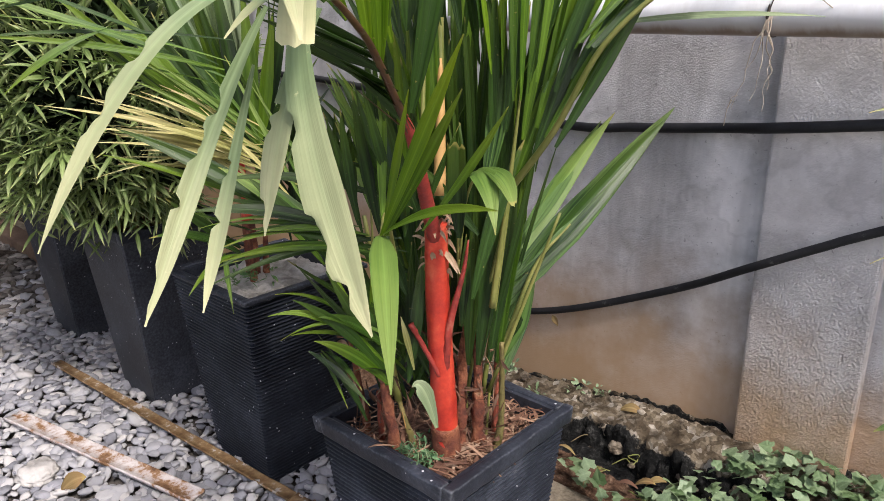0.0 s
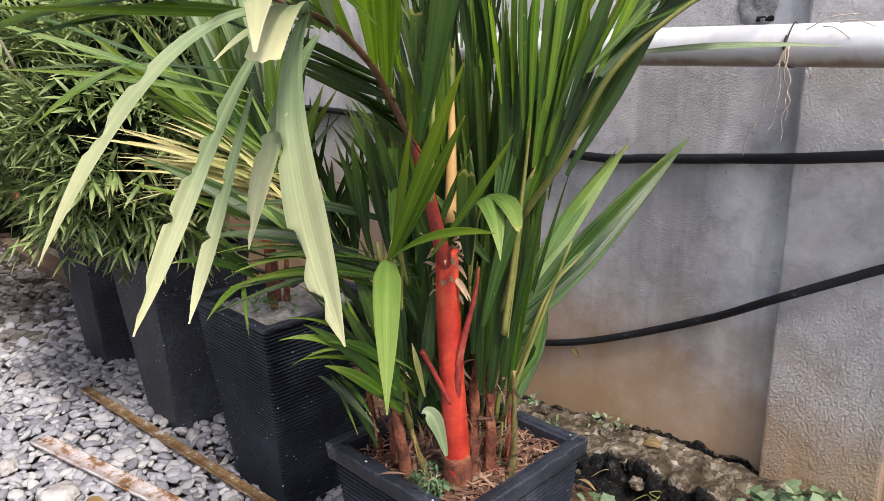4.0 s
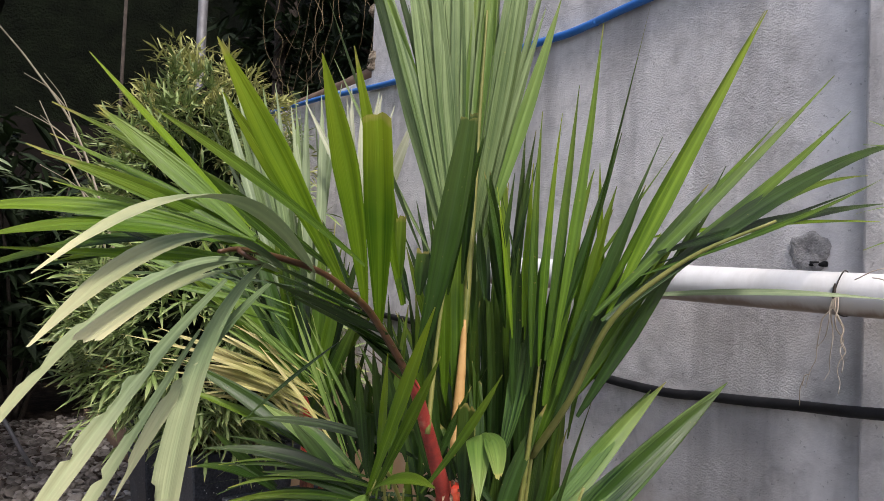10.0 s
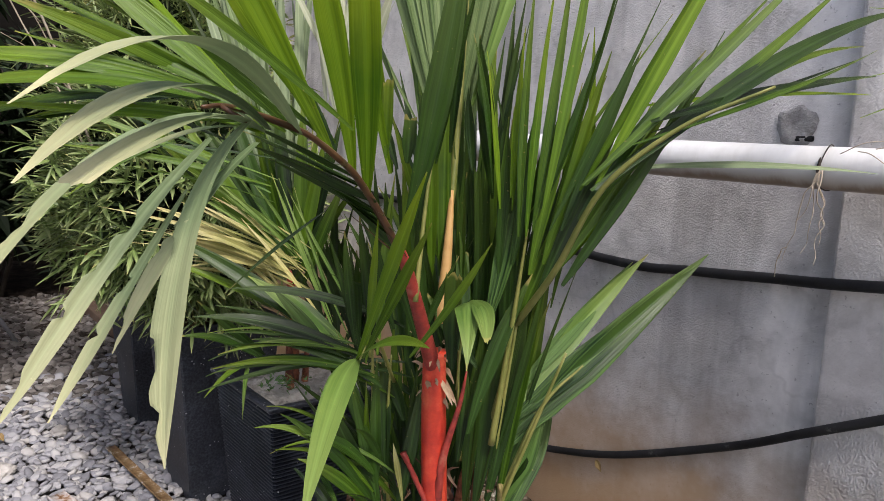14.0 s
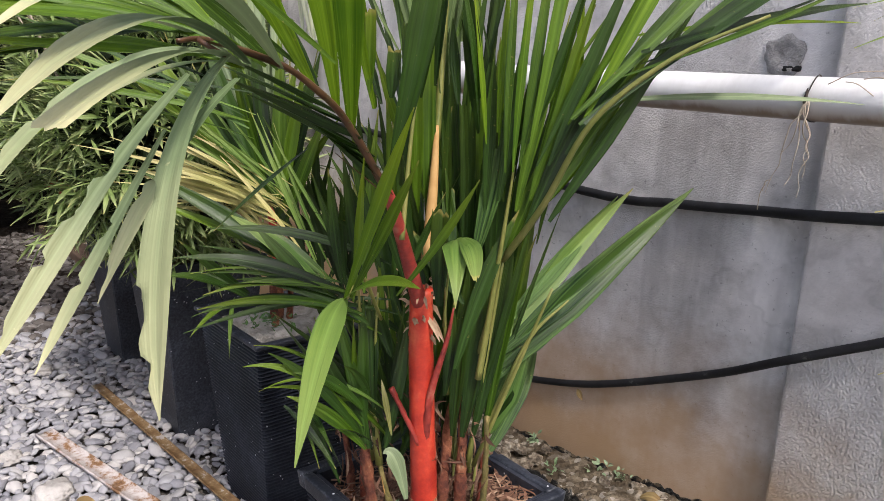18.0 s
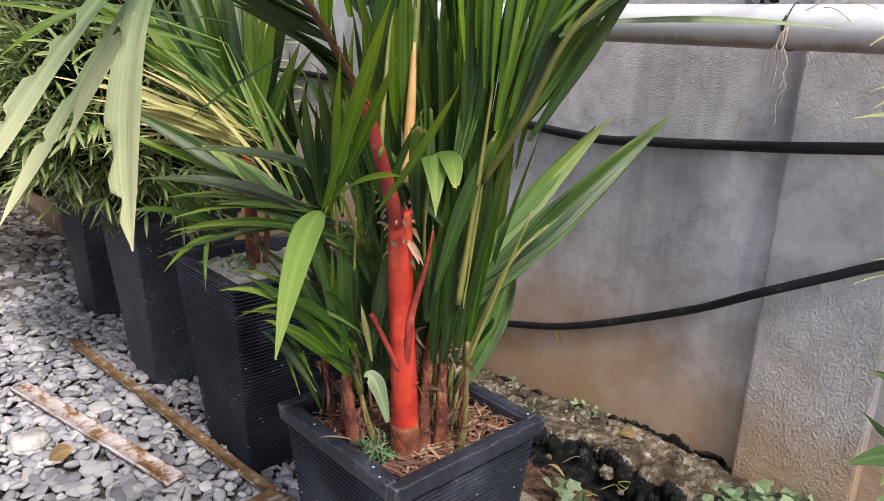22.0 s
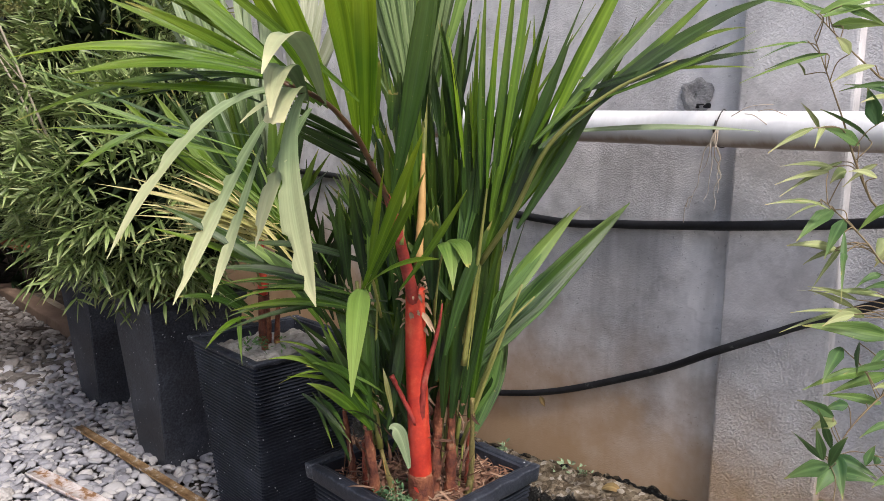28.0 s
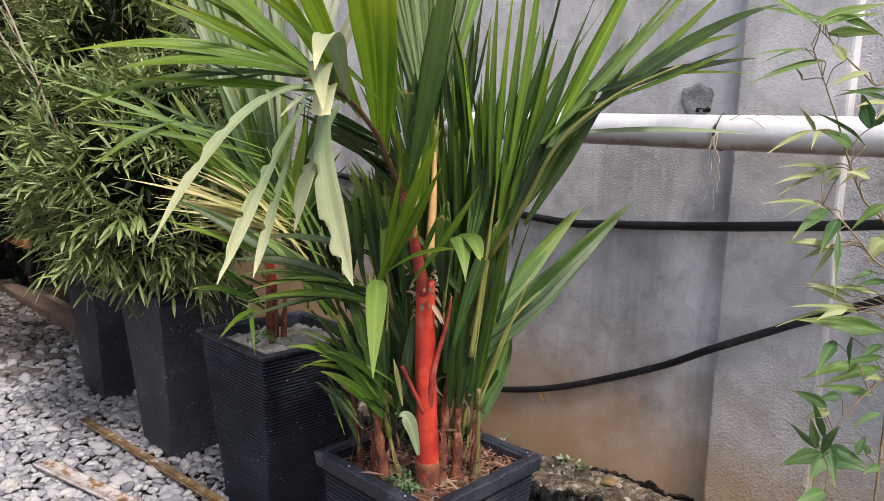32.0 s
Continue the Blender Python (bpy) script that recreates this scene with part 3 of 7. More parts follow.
def strap(base, tip, width, bend=(0, 0, 0), face=(0.68, -0.73, 0.1), seg=10, cut=0.0, fold=0.25, bite=0, peak=0.45, bm=None, twist=0.0, taper=2.2):
    """A strap leaf from base to tip: bend moves its middle, face is where its upper side looks, cut leaves the tip blunt, fold raises its edges."""
    bm = bm or bmesh.new()
    uvl = bm.loops.layers.uv.verify()
    base, tip, bend, face = Vector(base), Vector(tip), Vector(bend), Vector(face)
    ctrl = (base + tip) / 2 + bend * 2
    rows = []
    rnd = random.Random(int(abs(tip.x * 9173 + tip.y * 7177 + tip.z * 5179) * 10))
    nibbles = [(rnd.uniform(0.3, 0.93), rnd.uniform(0.012, 0.045), rnd.uniform(0.25, 0.9)) for k in range(rnd.randint(3, 7))] if bite else []
    for i in range(seg + 1):
        t = i / seg
        p = base * (1 - t) ** 2 + ctrl * (2 * t * (1 - t)) + tip * t * t
        d = ((ctrl - base) * (1 - t) + (tip - ctrl) * t).normalized()
        s = d.cross(face)
        s = s.normalized() if s.length > 1e-4 else d.orthogonal().normalized()
        if twist:
            s = Matrix.Rotation(twist * t, 3, d) @ s
        u = s.cross(d)
        grow = min(1.0, (0.22 + 0.78 * (t / peak) ** 0.8) if t < peak else 1.0)
        fall = 1.0 if t < peak else 1.0 - (1.0 - cut) * ((t - peak) / (1 - peak)) ** taper
        w = max(width * 0.5 * grow * fall, 0.0006)
        row = []
        for k, o in enumerate(ACROSS):
            lift = (fold * abs(o) + (0.11 if k % 2 else 0.0)) * w
            e = o
            if bite and o > 0 and 0.2 < t < 0.97:
                gap = 0.0
                for c, half, deep in nibbles:
                    if abs(t - c) < half:
                        gap = max(gap, deep * math.sqrt(1 - ((t - c) / half) ** 2))
                e = min(o, 1.0 - gap + 0.14 * noise.noise(Vector((t * 75, bite, 2))) * (1.0 if gap else 0.3))
            jag = d * (rnd.uniform(-0.004, 0.004) if (i == seg and cut > 0.15) else 0.0)
            row.append(bm.verts.new(p + s * (w * e) + u * lift + jag))
        rows.append(row)
    for i in range(seg):
        for k in range(6):
            f = bm.faces.new((rows[i][k], rows[i][k + 1], rows[i + 1][k + 1], rows[i + 1][k]))
            for loop, (uu, vv) in zip(f.loops, ((k, i), (k + 1, i), (k + 1, i + 1), (k, i + 1))):
                loop[uvl].uv = (uu / 6, vv / seg)
    return bm


# ---- ground, wall, kerb ----
bm = bmesh.new()
bmesh.ops.create_grid(bm, x_segments=2, y_segments=2, size=300)
bmesh.ops.translate(bm, verts=bm.verts, vec=(0, 0, -0.012))
ground = solo("ground", bm, DIRT, "grey gritty ground under the loose pebbles", "ground", kind="structure")

Y_MAIN, Y_PIL = 2.335, 2.296
PIL_L, PIL_R = 0.396, 0.655
wall = solo("wall_north", box((-1.72, Y_MAIN, -0.3), (PIL_L + 0.05, 2.52, 3.2), 0.004), WALL, "rough-plastered grey concrete boundary wall with damp streaks and earth stains", "wall", kind="structure", smooth=False)
solo("wall_north_low", box((-3.3, Y_MAIN + 0.004, -0.3), (-1.718, 2.50, 2.06), 0.012), WALL, "lower stretch of stained grey concrete boundary wall", "wall", kind="structure", smooth=False)
solo("wall_north_east", box((PIL_R - 0.05, Y_MAIN + 0.006, -0.3), (6, 2.52, 3.2), 0.004), SMOOTH, "grey concrete boundary wall panel behind the bamboo", "wall", kind="structure", smooth=False)
solo("pilaster", box((PIL_L, Y_PIL, -0.3), (PIL_R, 2.5, 3.2), 0.007), PILASTER, "proud concrete wall pier with coarse trowelled plaster", "pilaster", kind="structure", smooth=False)


def kerb_and_ledge():
    bm = box((-4.5, 1.84, -0.1), (1.8, 1.955, 0.022), 0.012, 3)
    solo("kerb", bm, KERB, "weathered low concrete kerb with brown stains", "kerb", kind="structure")
    bm = bmesh.new()
    nx, ny = 520, 84
    grid, cols = [], []
    for i in range(nx + 1):
        x = -2.2 + 3.6 * i / nx
        row = []
        rise = 0.124 - 0.115 * max(0.0, min(0.5, 0.16 - x))
        for j in range(ny + 1):
            y = 1.94 + (Y_MAIN + 0.02 - 1.94) * j / ny
            n1 = noise.fractal(Vector((x * 3.0, y * 3.0, 0)), 1.0, 2.0, 4)
            n2 = noise.fractal(Vector((x * 16, y * 16, 5)), 0.8, 2.0, 4)
            edge = 2.172 + 0.03 * noise.noise(Vector((x * 5.0, 1, 0))) + 0.03 * noise.noise(Vector((x * 17, 0, 3)))
            lip = rise - 0.02 * max(0.0, (2.3 - y) / 0.13)
            k = max(0.0, min(1.0, (y - edge + 0.045) / 0.06))
            k = k * k * (3 - 2 * k)
            hump = math.sin(k * math.pi)
            scree = 0.03 * max(0.0, 1 - abs(y - edge + 0.06) / 0.07) * (0.6 + noise.noise(Vector((x * 8, 4, 0))))
            soil = 0.008 + 0.012 * n1 + 0.03 * max(0, min(1, (x - 0.35) * 2.5)) + max(0.0, scree)
            crack = 0.03 * max(0.0, 1 - abs(y - 2.322 + 0.012 * n1) / 0.014)
            d = noise.voronoi(Vector((x * 34, y * 34 + n1, 0.4)))[0]
            e = noise.voronoi(Vector((x * 13, y * 13, 2.4 + n1)))[0]
            chunk = min(0.5, e[1] - e[0]) * (0.024 + 0.05 * hump)
            crag = min(0.6, d[1] - d[0]) * (0.014 + 0.04 * hump)
            row.append(bm.verts.new((x, y - (0.03 * (d[1] - d[0]) + 0.05 * (e[1] - e[0])) * hump + 0.012 * n2 * hump, soil * (1 - k) + lip * k + n2 * (0.005 + 0.012 * hump) + crag + chunk - 0.012 - crack)))
            moss = max(0.0, 1.0 - abs(k - 0.4) / 0.62) if k < 0.995 else 0.0
            moss = max(moss, 0.75 * max(0.0, 1 - abs(y - edge + 0.07) / 0.07))
            # The first channel also blackens the crack line along the wall.
            cols.append((min(1.0, moss * 1.6 + 1.0 * max(0.0, 1 - abs(y - 2.324) / 0.02)), max(0.0, min(1.0, (edge - 0.07 - y) / 0.04)), 0.0, 1.0))
        grid.append(row)
    for i in range(nx):
        for j in range(ny):
            bm.faces.new((grid[i][j], grid[i + 1][j], grid[i + 1][j + 1], grid[i][j + 1]))
    foot = solo("wall_footing", bm, FOOTING, "broken mossy concrete footing crumbling into brown soil along the wall", "footing", kind="structure")
    layer = foot.data.color_attributes.new("growth", "FLOAT_COLOR", "POINT")
    layer.data.foreach_set("color", np.array(cols, dtype=np.float32).ravel())


kerb_and_ledge()


# ---- planters ----
POT_W, TAPER = 0.354, 0.09


def planter(cx, cy, top, ribbed, label, soil_depth=0.045, soil_mat=None, height=None, lip=0.034, width=POT_W):
    """Square tapered planter: body, four rim rails, soil; ribbed ones have level grooves, shallow on the yard side,
    deeper elsewhere to darken those faces.
    """
    h = height or top
    p = thing("planter", (cx, cy, top - h), label, "planter", "row of black planters by the wall")
    half = width / 2
    bm = bmesh.new()

    def ring(z, hw, cut=0.0, c=0.005):
        pts = []
        for sx, sy in ((1, 1), (-1, 1), (-1, -1), (1, -1)):
            hx, hy = hw - cut, hw - cut * (0.25 if sy < 0 else 1.0)
            a, b = ((hx, hy - c), (hx - c, hy))
            if sx * sy < 0:
                a, b = b, a
            pts += [bm.verts.new((cx + sx * a[0], cy + sy * a[1], z)), bm.verts.new((cx + sx * b[0], cy + sy * b[1], z))]
        return pts

    rings = []
    pitch = 0.0098
    z = top - lip
    rings.append(ring(z, half - 0.009))
    while z > top - h + 0.012:
        hw = half - 0.008 - TAPER * (top - z)
        if ribbed:
            rings += [ring(z - 0.001, hw, 0.0105), ring(z - 0.004, hw), ring(z - 0.0062, hw), ring(z - 0.0084, hw, 0.0105)]
            z -= pitch
        else:
            z -= 0.05
            rings.append(ring(max(z, top - h), half - 0.008 - TAPER * (top - max(z, top - h))))
    rings.append(ring(top - h, half - 0.01 - TAPER * h))
    for a, b in zip(rings, rings[1:]):
        for k in range(8):
            bm.faces.new((a[k], a[(k + 1) % 8], b[(k + 1) % 8], b[k]))
    bm.faces.new(rings[-1])
    bmesh.ops.recalc_face_normals(bm, faces=bm.faces)
    part("body", bm, POT_WORN_LIT, p, "", smooth=False)
    for sx, sy in ((1, 0), (-1, 0), (0, 1), (0, -1)):
        t = 0.021
        if sx:
            lo, hi = (cx + sx * (half - t / 2) - t / 2, cy - half, top - lip), (cx + sx * (half - t / 2) + t / 2, cy + half, top)
        else:
            lo, hi = (cx - half + t, cy + sy * (half - t / 2) - t / 2, top - lip), (cx + half - t, cy + sy * (half - t / 2) + t / 2, top - 0.0015)
        bm = box(lo, hi, 0.004, 2)
        bmesh.ops.subdivide_edges(bm, edges=[e for e in bm.edges if e.calc_length() > 0.2], cuts=40, use_grid_fill=True)
        for v in bm.verts:
            k = (top - v.co.z) * TAPER
            v.co.x -= k * (1 if v.co.x > cx else -1)
            v.co.y -= k * (1 if v.co.y > cy else -1)
            chip = max(0.0, noise.noise(v.co * 34 + Vector((cx * 9, 0, 4))) - 0.3) * 0.012
            v.co += Vector((noise.noise(v.co * 50), noise.noise(v.co * 50 + Vector((5, 0, 0))), noise.noise(v.co * 40 + Vector((0, 9, 0))) - 0.3)) * 0.0016
            if v.co.z > top - 0.012:
                v.co.z -= chip
        part("rim", bm, POT_RIM, p)
    inner = half - 0.03
    zs = top - soil_depth
    for sx, sy in ((1, 0), (-1, 0), (0, 1), (0, -1)):
        lo = (cx + min(sx * inner, sx * (inner + 0.01)) if sx else cx - inner, cy + min(sy * inner, sy * (inner + 0.01)) if sy else cy - inner, zs - 0.02)
        hi = (cx + max(sx * inner, sx * (inner + 0.01)) if sx else cx + inner, cy + max(sy * inner, sy * (inner + 0.01)) if sy else cy + inner, top - 0.006)
        part("inner_wall", box(lo, hi), POT, p, smooth=False)
    bm = bmesh.new()
    bmesh.ops.create_grid(bm, x_segments=36, y_segments=36, size=inner)
    for v in bm.verts:
        v.co += Vector((cx, cy, zs))
        v.co.z += 0.02 * noise.fractal(v.co * 14, 0.8, 2.0, 5) - 0.012 * max(abs(v.co.x - cx), abs(v.co.y - cy)) / inner
    part("soil", bm, soil_mat or SOIL, p, "loose brown potting soil")
    return p


P1 = (0.123, 1.485, 0.450)
P2 = (-0.6, 1.588, 0.555)
planter(*P1, True, "black square ribbed planter holding the red-stemmed palm")
planter(*P2, True, "black square ribbed planter with a chipped rim and gritty soil", 0.022, SILT, lip=0.012, width=0.376)
planter(-1.226, 1.572, 0.60, False, "tall smooth black square planter under bamboo")
planter(-1.952, 1.61, 0.60, False, "tall smooth black square planter with white paint specks")

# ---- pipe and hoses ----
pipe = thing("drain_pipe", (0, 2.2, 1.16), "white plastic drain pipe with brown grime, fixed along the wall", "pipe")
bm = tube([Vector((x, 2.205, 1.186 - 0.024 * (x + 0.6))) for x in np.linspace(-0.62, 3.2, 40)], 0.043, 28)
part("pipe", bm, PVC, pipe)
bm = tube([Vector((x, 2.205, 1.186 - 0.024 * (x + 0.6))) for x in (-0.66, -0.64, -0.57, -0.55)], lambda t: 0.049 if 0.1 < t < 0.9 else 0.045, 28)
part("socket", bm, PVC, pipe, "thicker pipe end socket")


def hose(name, pts, r, material, label):
    return solo(name, tube(spline(pts, 60), r, 12), material, label, "hose")


hose("water_hose", [(-3.2, 2.32, 1.05), (-1.54, 2.32, 0.982), (-1.2, 2.32, 0.965), (-0.233, 2.32, 0.885), (0.054, 2.32, 0.892), (0.26, 2.32, 0.907), (0.411, 2.275, 0.923), (0.642, 2.275, 0.948), (1.2, 2.28, 1.01), (2.5, 2.32, 1.1)], 0.0125, HOSE, "black rubber hose strung level along the wall")
hose("water_hose", [(-2.6, 2.28, 0.2), (-1.0, 2.322, 0.18), (-0.65, 2.32, 0.2), (-0.379, 2.32, 0.257), (-0.12, 2.32, 0.334), (0.206, 2.32, 0.48), (0.393, 2.275, 0.59), (0.542, 2.275, 0.672), (0.662, 2.275, 0.735), (1.3, 2.28, 1.05), (2.5, 2.32, 1.5)], 0.0105, HOSE, "black rubber hose sagging down across the wall")
hose("water_pipe", [(-6, 2.321, 2.2), (-2.5, 2.321, 2.055), (-1.93, 2.321, 2.018), (-1.526, 2.321, 1.988), (-0.62, 2.321, 1.942), (-0.38, 2.321, 1.945), (-0.195, 2.321, 1.962), (1.5, 2.321, 2.1)], 0.0125, BLUE, "bright blue plastic water pipe on the wall")


# ---- palms ----
def frond(palm, rachis, rows, material, r0=0.005, rmat=None, label="", lean=(0.68, -0.73, 0.2), bite=False, fold=0.25, seed=1, extra=0, back=0.05, peak=0.45, taper=1.7, jit=1.0):
    """A frond: its rib through the given points, and strap leaflets given as base, tip, width, rise of the middle and bluntness."""
    rnd = random.Random(seed)
    rib = part("frond", tube(spline(rachis, 24), lambda t: r0 * (1 - 0.7 * t), 7), rmat or RACHIS, palm, label)
    more = list(rows)
    for k in range(extra):
        for bx, by, bz, tx, ty, tz, w, rise, cut in rows:
            q, j = rnd.uniform(0.2, 1.2) * back, [rnd.gauss(0, 0.028) for i in range(3)]
            g = rnd.gauss(0, 0.02)
            more.append((bx - q * 0.68 + g * 0.7, by + q * 0.73 + g * 0.7, bz + rnd.gauss(0, 0.02), tx - q * 0.68 + j[0], ty + q * 0.73 + j[1], tz + j[2] * 1.3 - 0.02, w * rnd.uniform(0.5, 0.85), rise, cut * (rnd.random() < 0.5)))
    for i, (bx, by, bz, tx, ty, tz, w, rise, cut) in enumerate(more):
        side = rnd.gauss(0, 0.16)
        d = Vector((tx - bx, ty - by, tz - bz))
        f = Vector(lean) + Vector((rnd.gauss(0, 0.3), rnd.gauss(0, 0.3), rnd.gauss(0, 0.25))) * jit
        bend = Vector((0.7, 0.7, 0)) * side * d.length * 0.06 + Vector((0, 0, rise))
        m = rnd.choice(material) if isinstance(material, list) else material[i % len(material)] if isinstance(material, tuple) else material
        part("leaflet", strap((bx, by, bz), (tx, ty, tz), w, bend, f, cut=cut, fold=fold, bite=rnd.randint(1, 9) if bite else 0, seg=72 if bite else 14, peak=peak, twist=rnd.gauss(0, 0.25) * jit, taper=taper), m, rib)
    return rib


ARCH_UP = [
    (0.326, 1.155, 1.128, 0.348, 1.073, 1.404, 0.033, 0, 0),
    (0.336, 1.119, 1.151, 0.356, 0.956, 1.392, 0.029, 0, 0),
    (0.31, 1.185, 1.104, 0.351, 1.145, 1.347, 0.038, 0, 0.9),
    (0.28, 1.263, 1.039, 0.339, 1.288, 1.368, 0.036, 0, 0.6),
    (0.377, 1.058, 1.165, 0.349, 0.856, 1.302, 0.016, 0.01, 0),
    (0.388, 1.04, 1.167, 0.41, 0.807, 1.251, 0.014, 0.01, 0),
    (0.366, 1.076, 1.163, 0.339, 0.878, 1.275, 0.011, 0.01, 0),
    (0.303, 1.182, 0.897, 0.461, 1.157, 1.135, 0.018, 0, 0),
    (0.303, 1.19, 0.897, 0.43, 1.19, 1.08, 0.016, 0, 0),
]
ARCH_HANG = [
    (0.235, 1.17, 1.075, 0.4, 0.98, 1.02, 0.007, 0, 0),
]
ARCH_DARK = [
    (0.328, 1.162, 1.121, 0.297, 1.031, 1.179, 0.016, 0.004, 0),
    (0.318, 1.177, 1.115, 0.259, 1.063, 1.173, 0.013, 0.004, 0),
    (0.319, 1.178, 1.111, 0.291, 1.037, 1.168, 0.018, 0.004, 0),
    (0.309, 1.193, 1.105, 0.253, 1.07, 1.16, 0.015, 0.004, 0),
    (0.31, 1.198, 1.093, 0.267, 1.054, 1.154, 0.019, 0.004, 0),
    (0.3, 1.213, 1.087, 0.231, 1.087, 1.145, 0.015, 0.004, 0),
    (0.3, 1.217, 1.075, 0.264, 1.079, 1.139, 0.018, 0.004, 0),
    (0.29, 1.232, 1.069, 0.229, 1.113, 1.13, 0.015, 0.004, 0),
    (0.291, 1.237, 1.056, 0.265, 1.11, 1.131, 0.019, 0.004, 0),
    (0.281, 1.252, 1.05, 0.231, 1.146, 1.121, 0.015, 0.004, 0),
    (0.284, 1.255, 1.035, 0.266, 1.139, 1.116, 0.018, 0.004, 0),
    (0.274, 1.27, 1.029, 0.233, 1.177, 1.105, 0.014, 0.004, 0),
    (0.278, 1.269, 1.017, 0.276, 1.165, 1.099, 0.015, 0.004, 0),
    (0.268, 1.284, 1.011, 0.245, 1.204, 1.086, 0.012, 0.004, 0),
]
ARCH_SIDE = [
    (0.435, 0.975, 1.186, 0.336, 0.724, 1.196, 0.018, 0.022, 0),
    (0.446, 0.971, 1.182, 0.356, 0.77, 1.183, 0.028, 0.016, 0),
    (0.434, 0.972, 1.172, 0.348, 0.775, 1.176, 0.013, 0, 0),
    (0.423, 0.979, 1.193, 0.344, 0.802, 1.266, 0.016, 0, 0),
    (0.421, 0.977, 1.196, 0.36, 0.853, 1.305, 0.021, 0, 0),
    (0.401, 0.987, 1.199, 0.306, 0.824, 1.283, 0.016, 0, 0),
]
ARCH_PALE = [
    (0.46, 0.955, 1.174, 0.462, 0.758, 1.011, 0.014, 0.045, 0),
    (0.451, 0.944, 1.157, 0.548, 0.78, 0.98, 0.014, 0.012, 0),
    (0.464, 0.92, 1.116, 0.571, 0.804, 0.987, 0.01, 0, 0),
    (0.48, 0.971, 1.155, 0.594, 0.834, 1.03, 0.018, 0.01, 0),
    
]
ARCH_NEAR = [
    (0.388, 1.055, 1.165, 0.713, 0.773, 1.163, 0.025, 0.05, 0),
    (0.416, 1.01, 1.167, 0.724, 0.772, 1.135, 0.025, 0.035, 0),
    (0.422, 1.002, 1.164, 0.682, 0.8, 1.132, 0.019, 0.02, 0.8),
    (0.391, 1.011, 1.171, 0.491, 0.879, 1.191, 0.011, 0.008, 0),
    (0.415, 1.009, 1.166, 0.561, 0.841, 1.135, 0.011, 0.012, 0),
]
SPEAR = [
    (0.149, 1.411, 1.203, 0.009, 1.287, 1.791, 0.027, 0, 0),
    (0.149, 1.411, 1.187, 0.024, 1.31, 1.72, 0.027, 0, 0),
    (0.157, 1.422, 1.197, 0.061, 1.353, 1.782, 0.027, 0, 0),
    (0.152, 1.414, 1.203, 0.071, 1.369, 1.71, 0.027, 0, 0),
    (0.161, 1.427, 1.166, 0.086, 1.383, 1.793, 0.027, 0, 0),
    (0.156, 1.421, 1.175, 0.097, 1.4, 1.72, 0.027, 0, 0),
    (0.163, 1.428, 1.205, 0.107, 1.412, 1.741, 0.027, 0, 0),
    (0.16, 1.425, 1.2, 0.117, 1.42, 1.807, 0.027, 0, 0),
]
SPEAR2 = [
    (0.166, 1.434, 1.163, 0.128, 1.436, 1.785, 0.027, 0, 0),
    (0.167, 1.434, 1.179, 0.142, 1.457, 1.724, 0.027, 0, 0),
    (0.164, 1.43, 1.187, 0.151, 1.465, 1.772, 0.027, 0, 0),
    (0.161, 1.426, 1.193, 0.163, 1.478, 1.816, 0.027, 0, 0),
    (0.161, 1.427, 1.176, 0.171, 1.491, 1.762, 0.027, 0, 0),
    (0.167, 1.433, 1.191, 0.187, 1.508, 1.801, 0.027, 0, 0),
    (0.167, 1.433, 1.199, 0.196, 1.52, 1.793, 0.027, 0, 0),
    (0.161, 1.345, 1.204, 0.117, 1.194, 1.561, 0.012, 0, 0),
    (0.213, 1.425, 1.227, 0.26, 1.528, 1.615, 0.023, 0, 0),
]
CORE = [
    (0.206, 1.371, 0.866, 0.202, 1.322, 1.105, 0.018, 0, 0),
    (0.201, 1.366, 0.84, 0.18, 1.296, 1.071, 0.016, 0, 0),
    (0.192, 1.38, 0.97, 0.209, 1.356, 1.222, 0.023, 0, 0),
    (0.195, 1.402, 0.917, 0.198, 1.388, 1.301, 0.022, 0, 0),
    (0.211, 1.424, 0.885, 0.222, 1.409, 1.141, 0.02, 0, 0),
    (0.22, 1.437, 0.843, 0.218, 1.409, 1.039, 0.017, 0, 0),
    (0.225, 1.444, 0.83, 0.234, 1.424, 1.133, 0.014, 0, 0.8),
    (0.249, 1.445, 1.092, 0.244, 1.395, 1.324, 0.02, 0, 0),
    (0.179, 1.352, 0.903, 0.197, 1.314, 1.137, 0.02, 0, 0),
    (0.189, 1.316, 0.893, 0.182, 1.266, 1.072, 0.016, 0, 0),
]
CORE2 = [
    (0.219, 1.485, 0.809, 0.247, 1.46, 1.075, 0.022, 0, 0),
    (0.233, 1.502, 0.81, 0.258, 1.469, 1.144, 0.024, 0, 0),
    (0.206, 1.484, 0.823, 0.216, 1.464, 1.177, 0.016, 0, 0),
    (0.224, 1.523, 0.804, 0.268, 1.497, 1.145, 0.025, 0, 0),
    (0.235, 1.537, 0.804, 0.288, 1.521, 1.164, 0.025, 0, 0),
    (0.193, 1.419, 0.855, 0.188, 1.401, 1.104, 0.015, 0, 0),
    (0.164, 1.315, 0.937, 0.172, 1.283, 1.135, 0.018, 0, 0),
    (0.153, 1.273, 0.866, 0.162, 1.243, 1.039, 0.018, 0, 0),
    (0.157, 1.311, 0.845, 0.158, 1.269, 1.061, 0.02, 0, 0),
    (0.166, 1.355, 0.832, 0.197, 1.35, 1.055, 0.017, 0, 0),
]
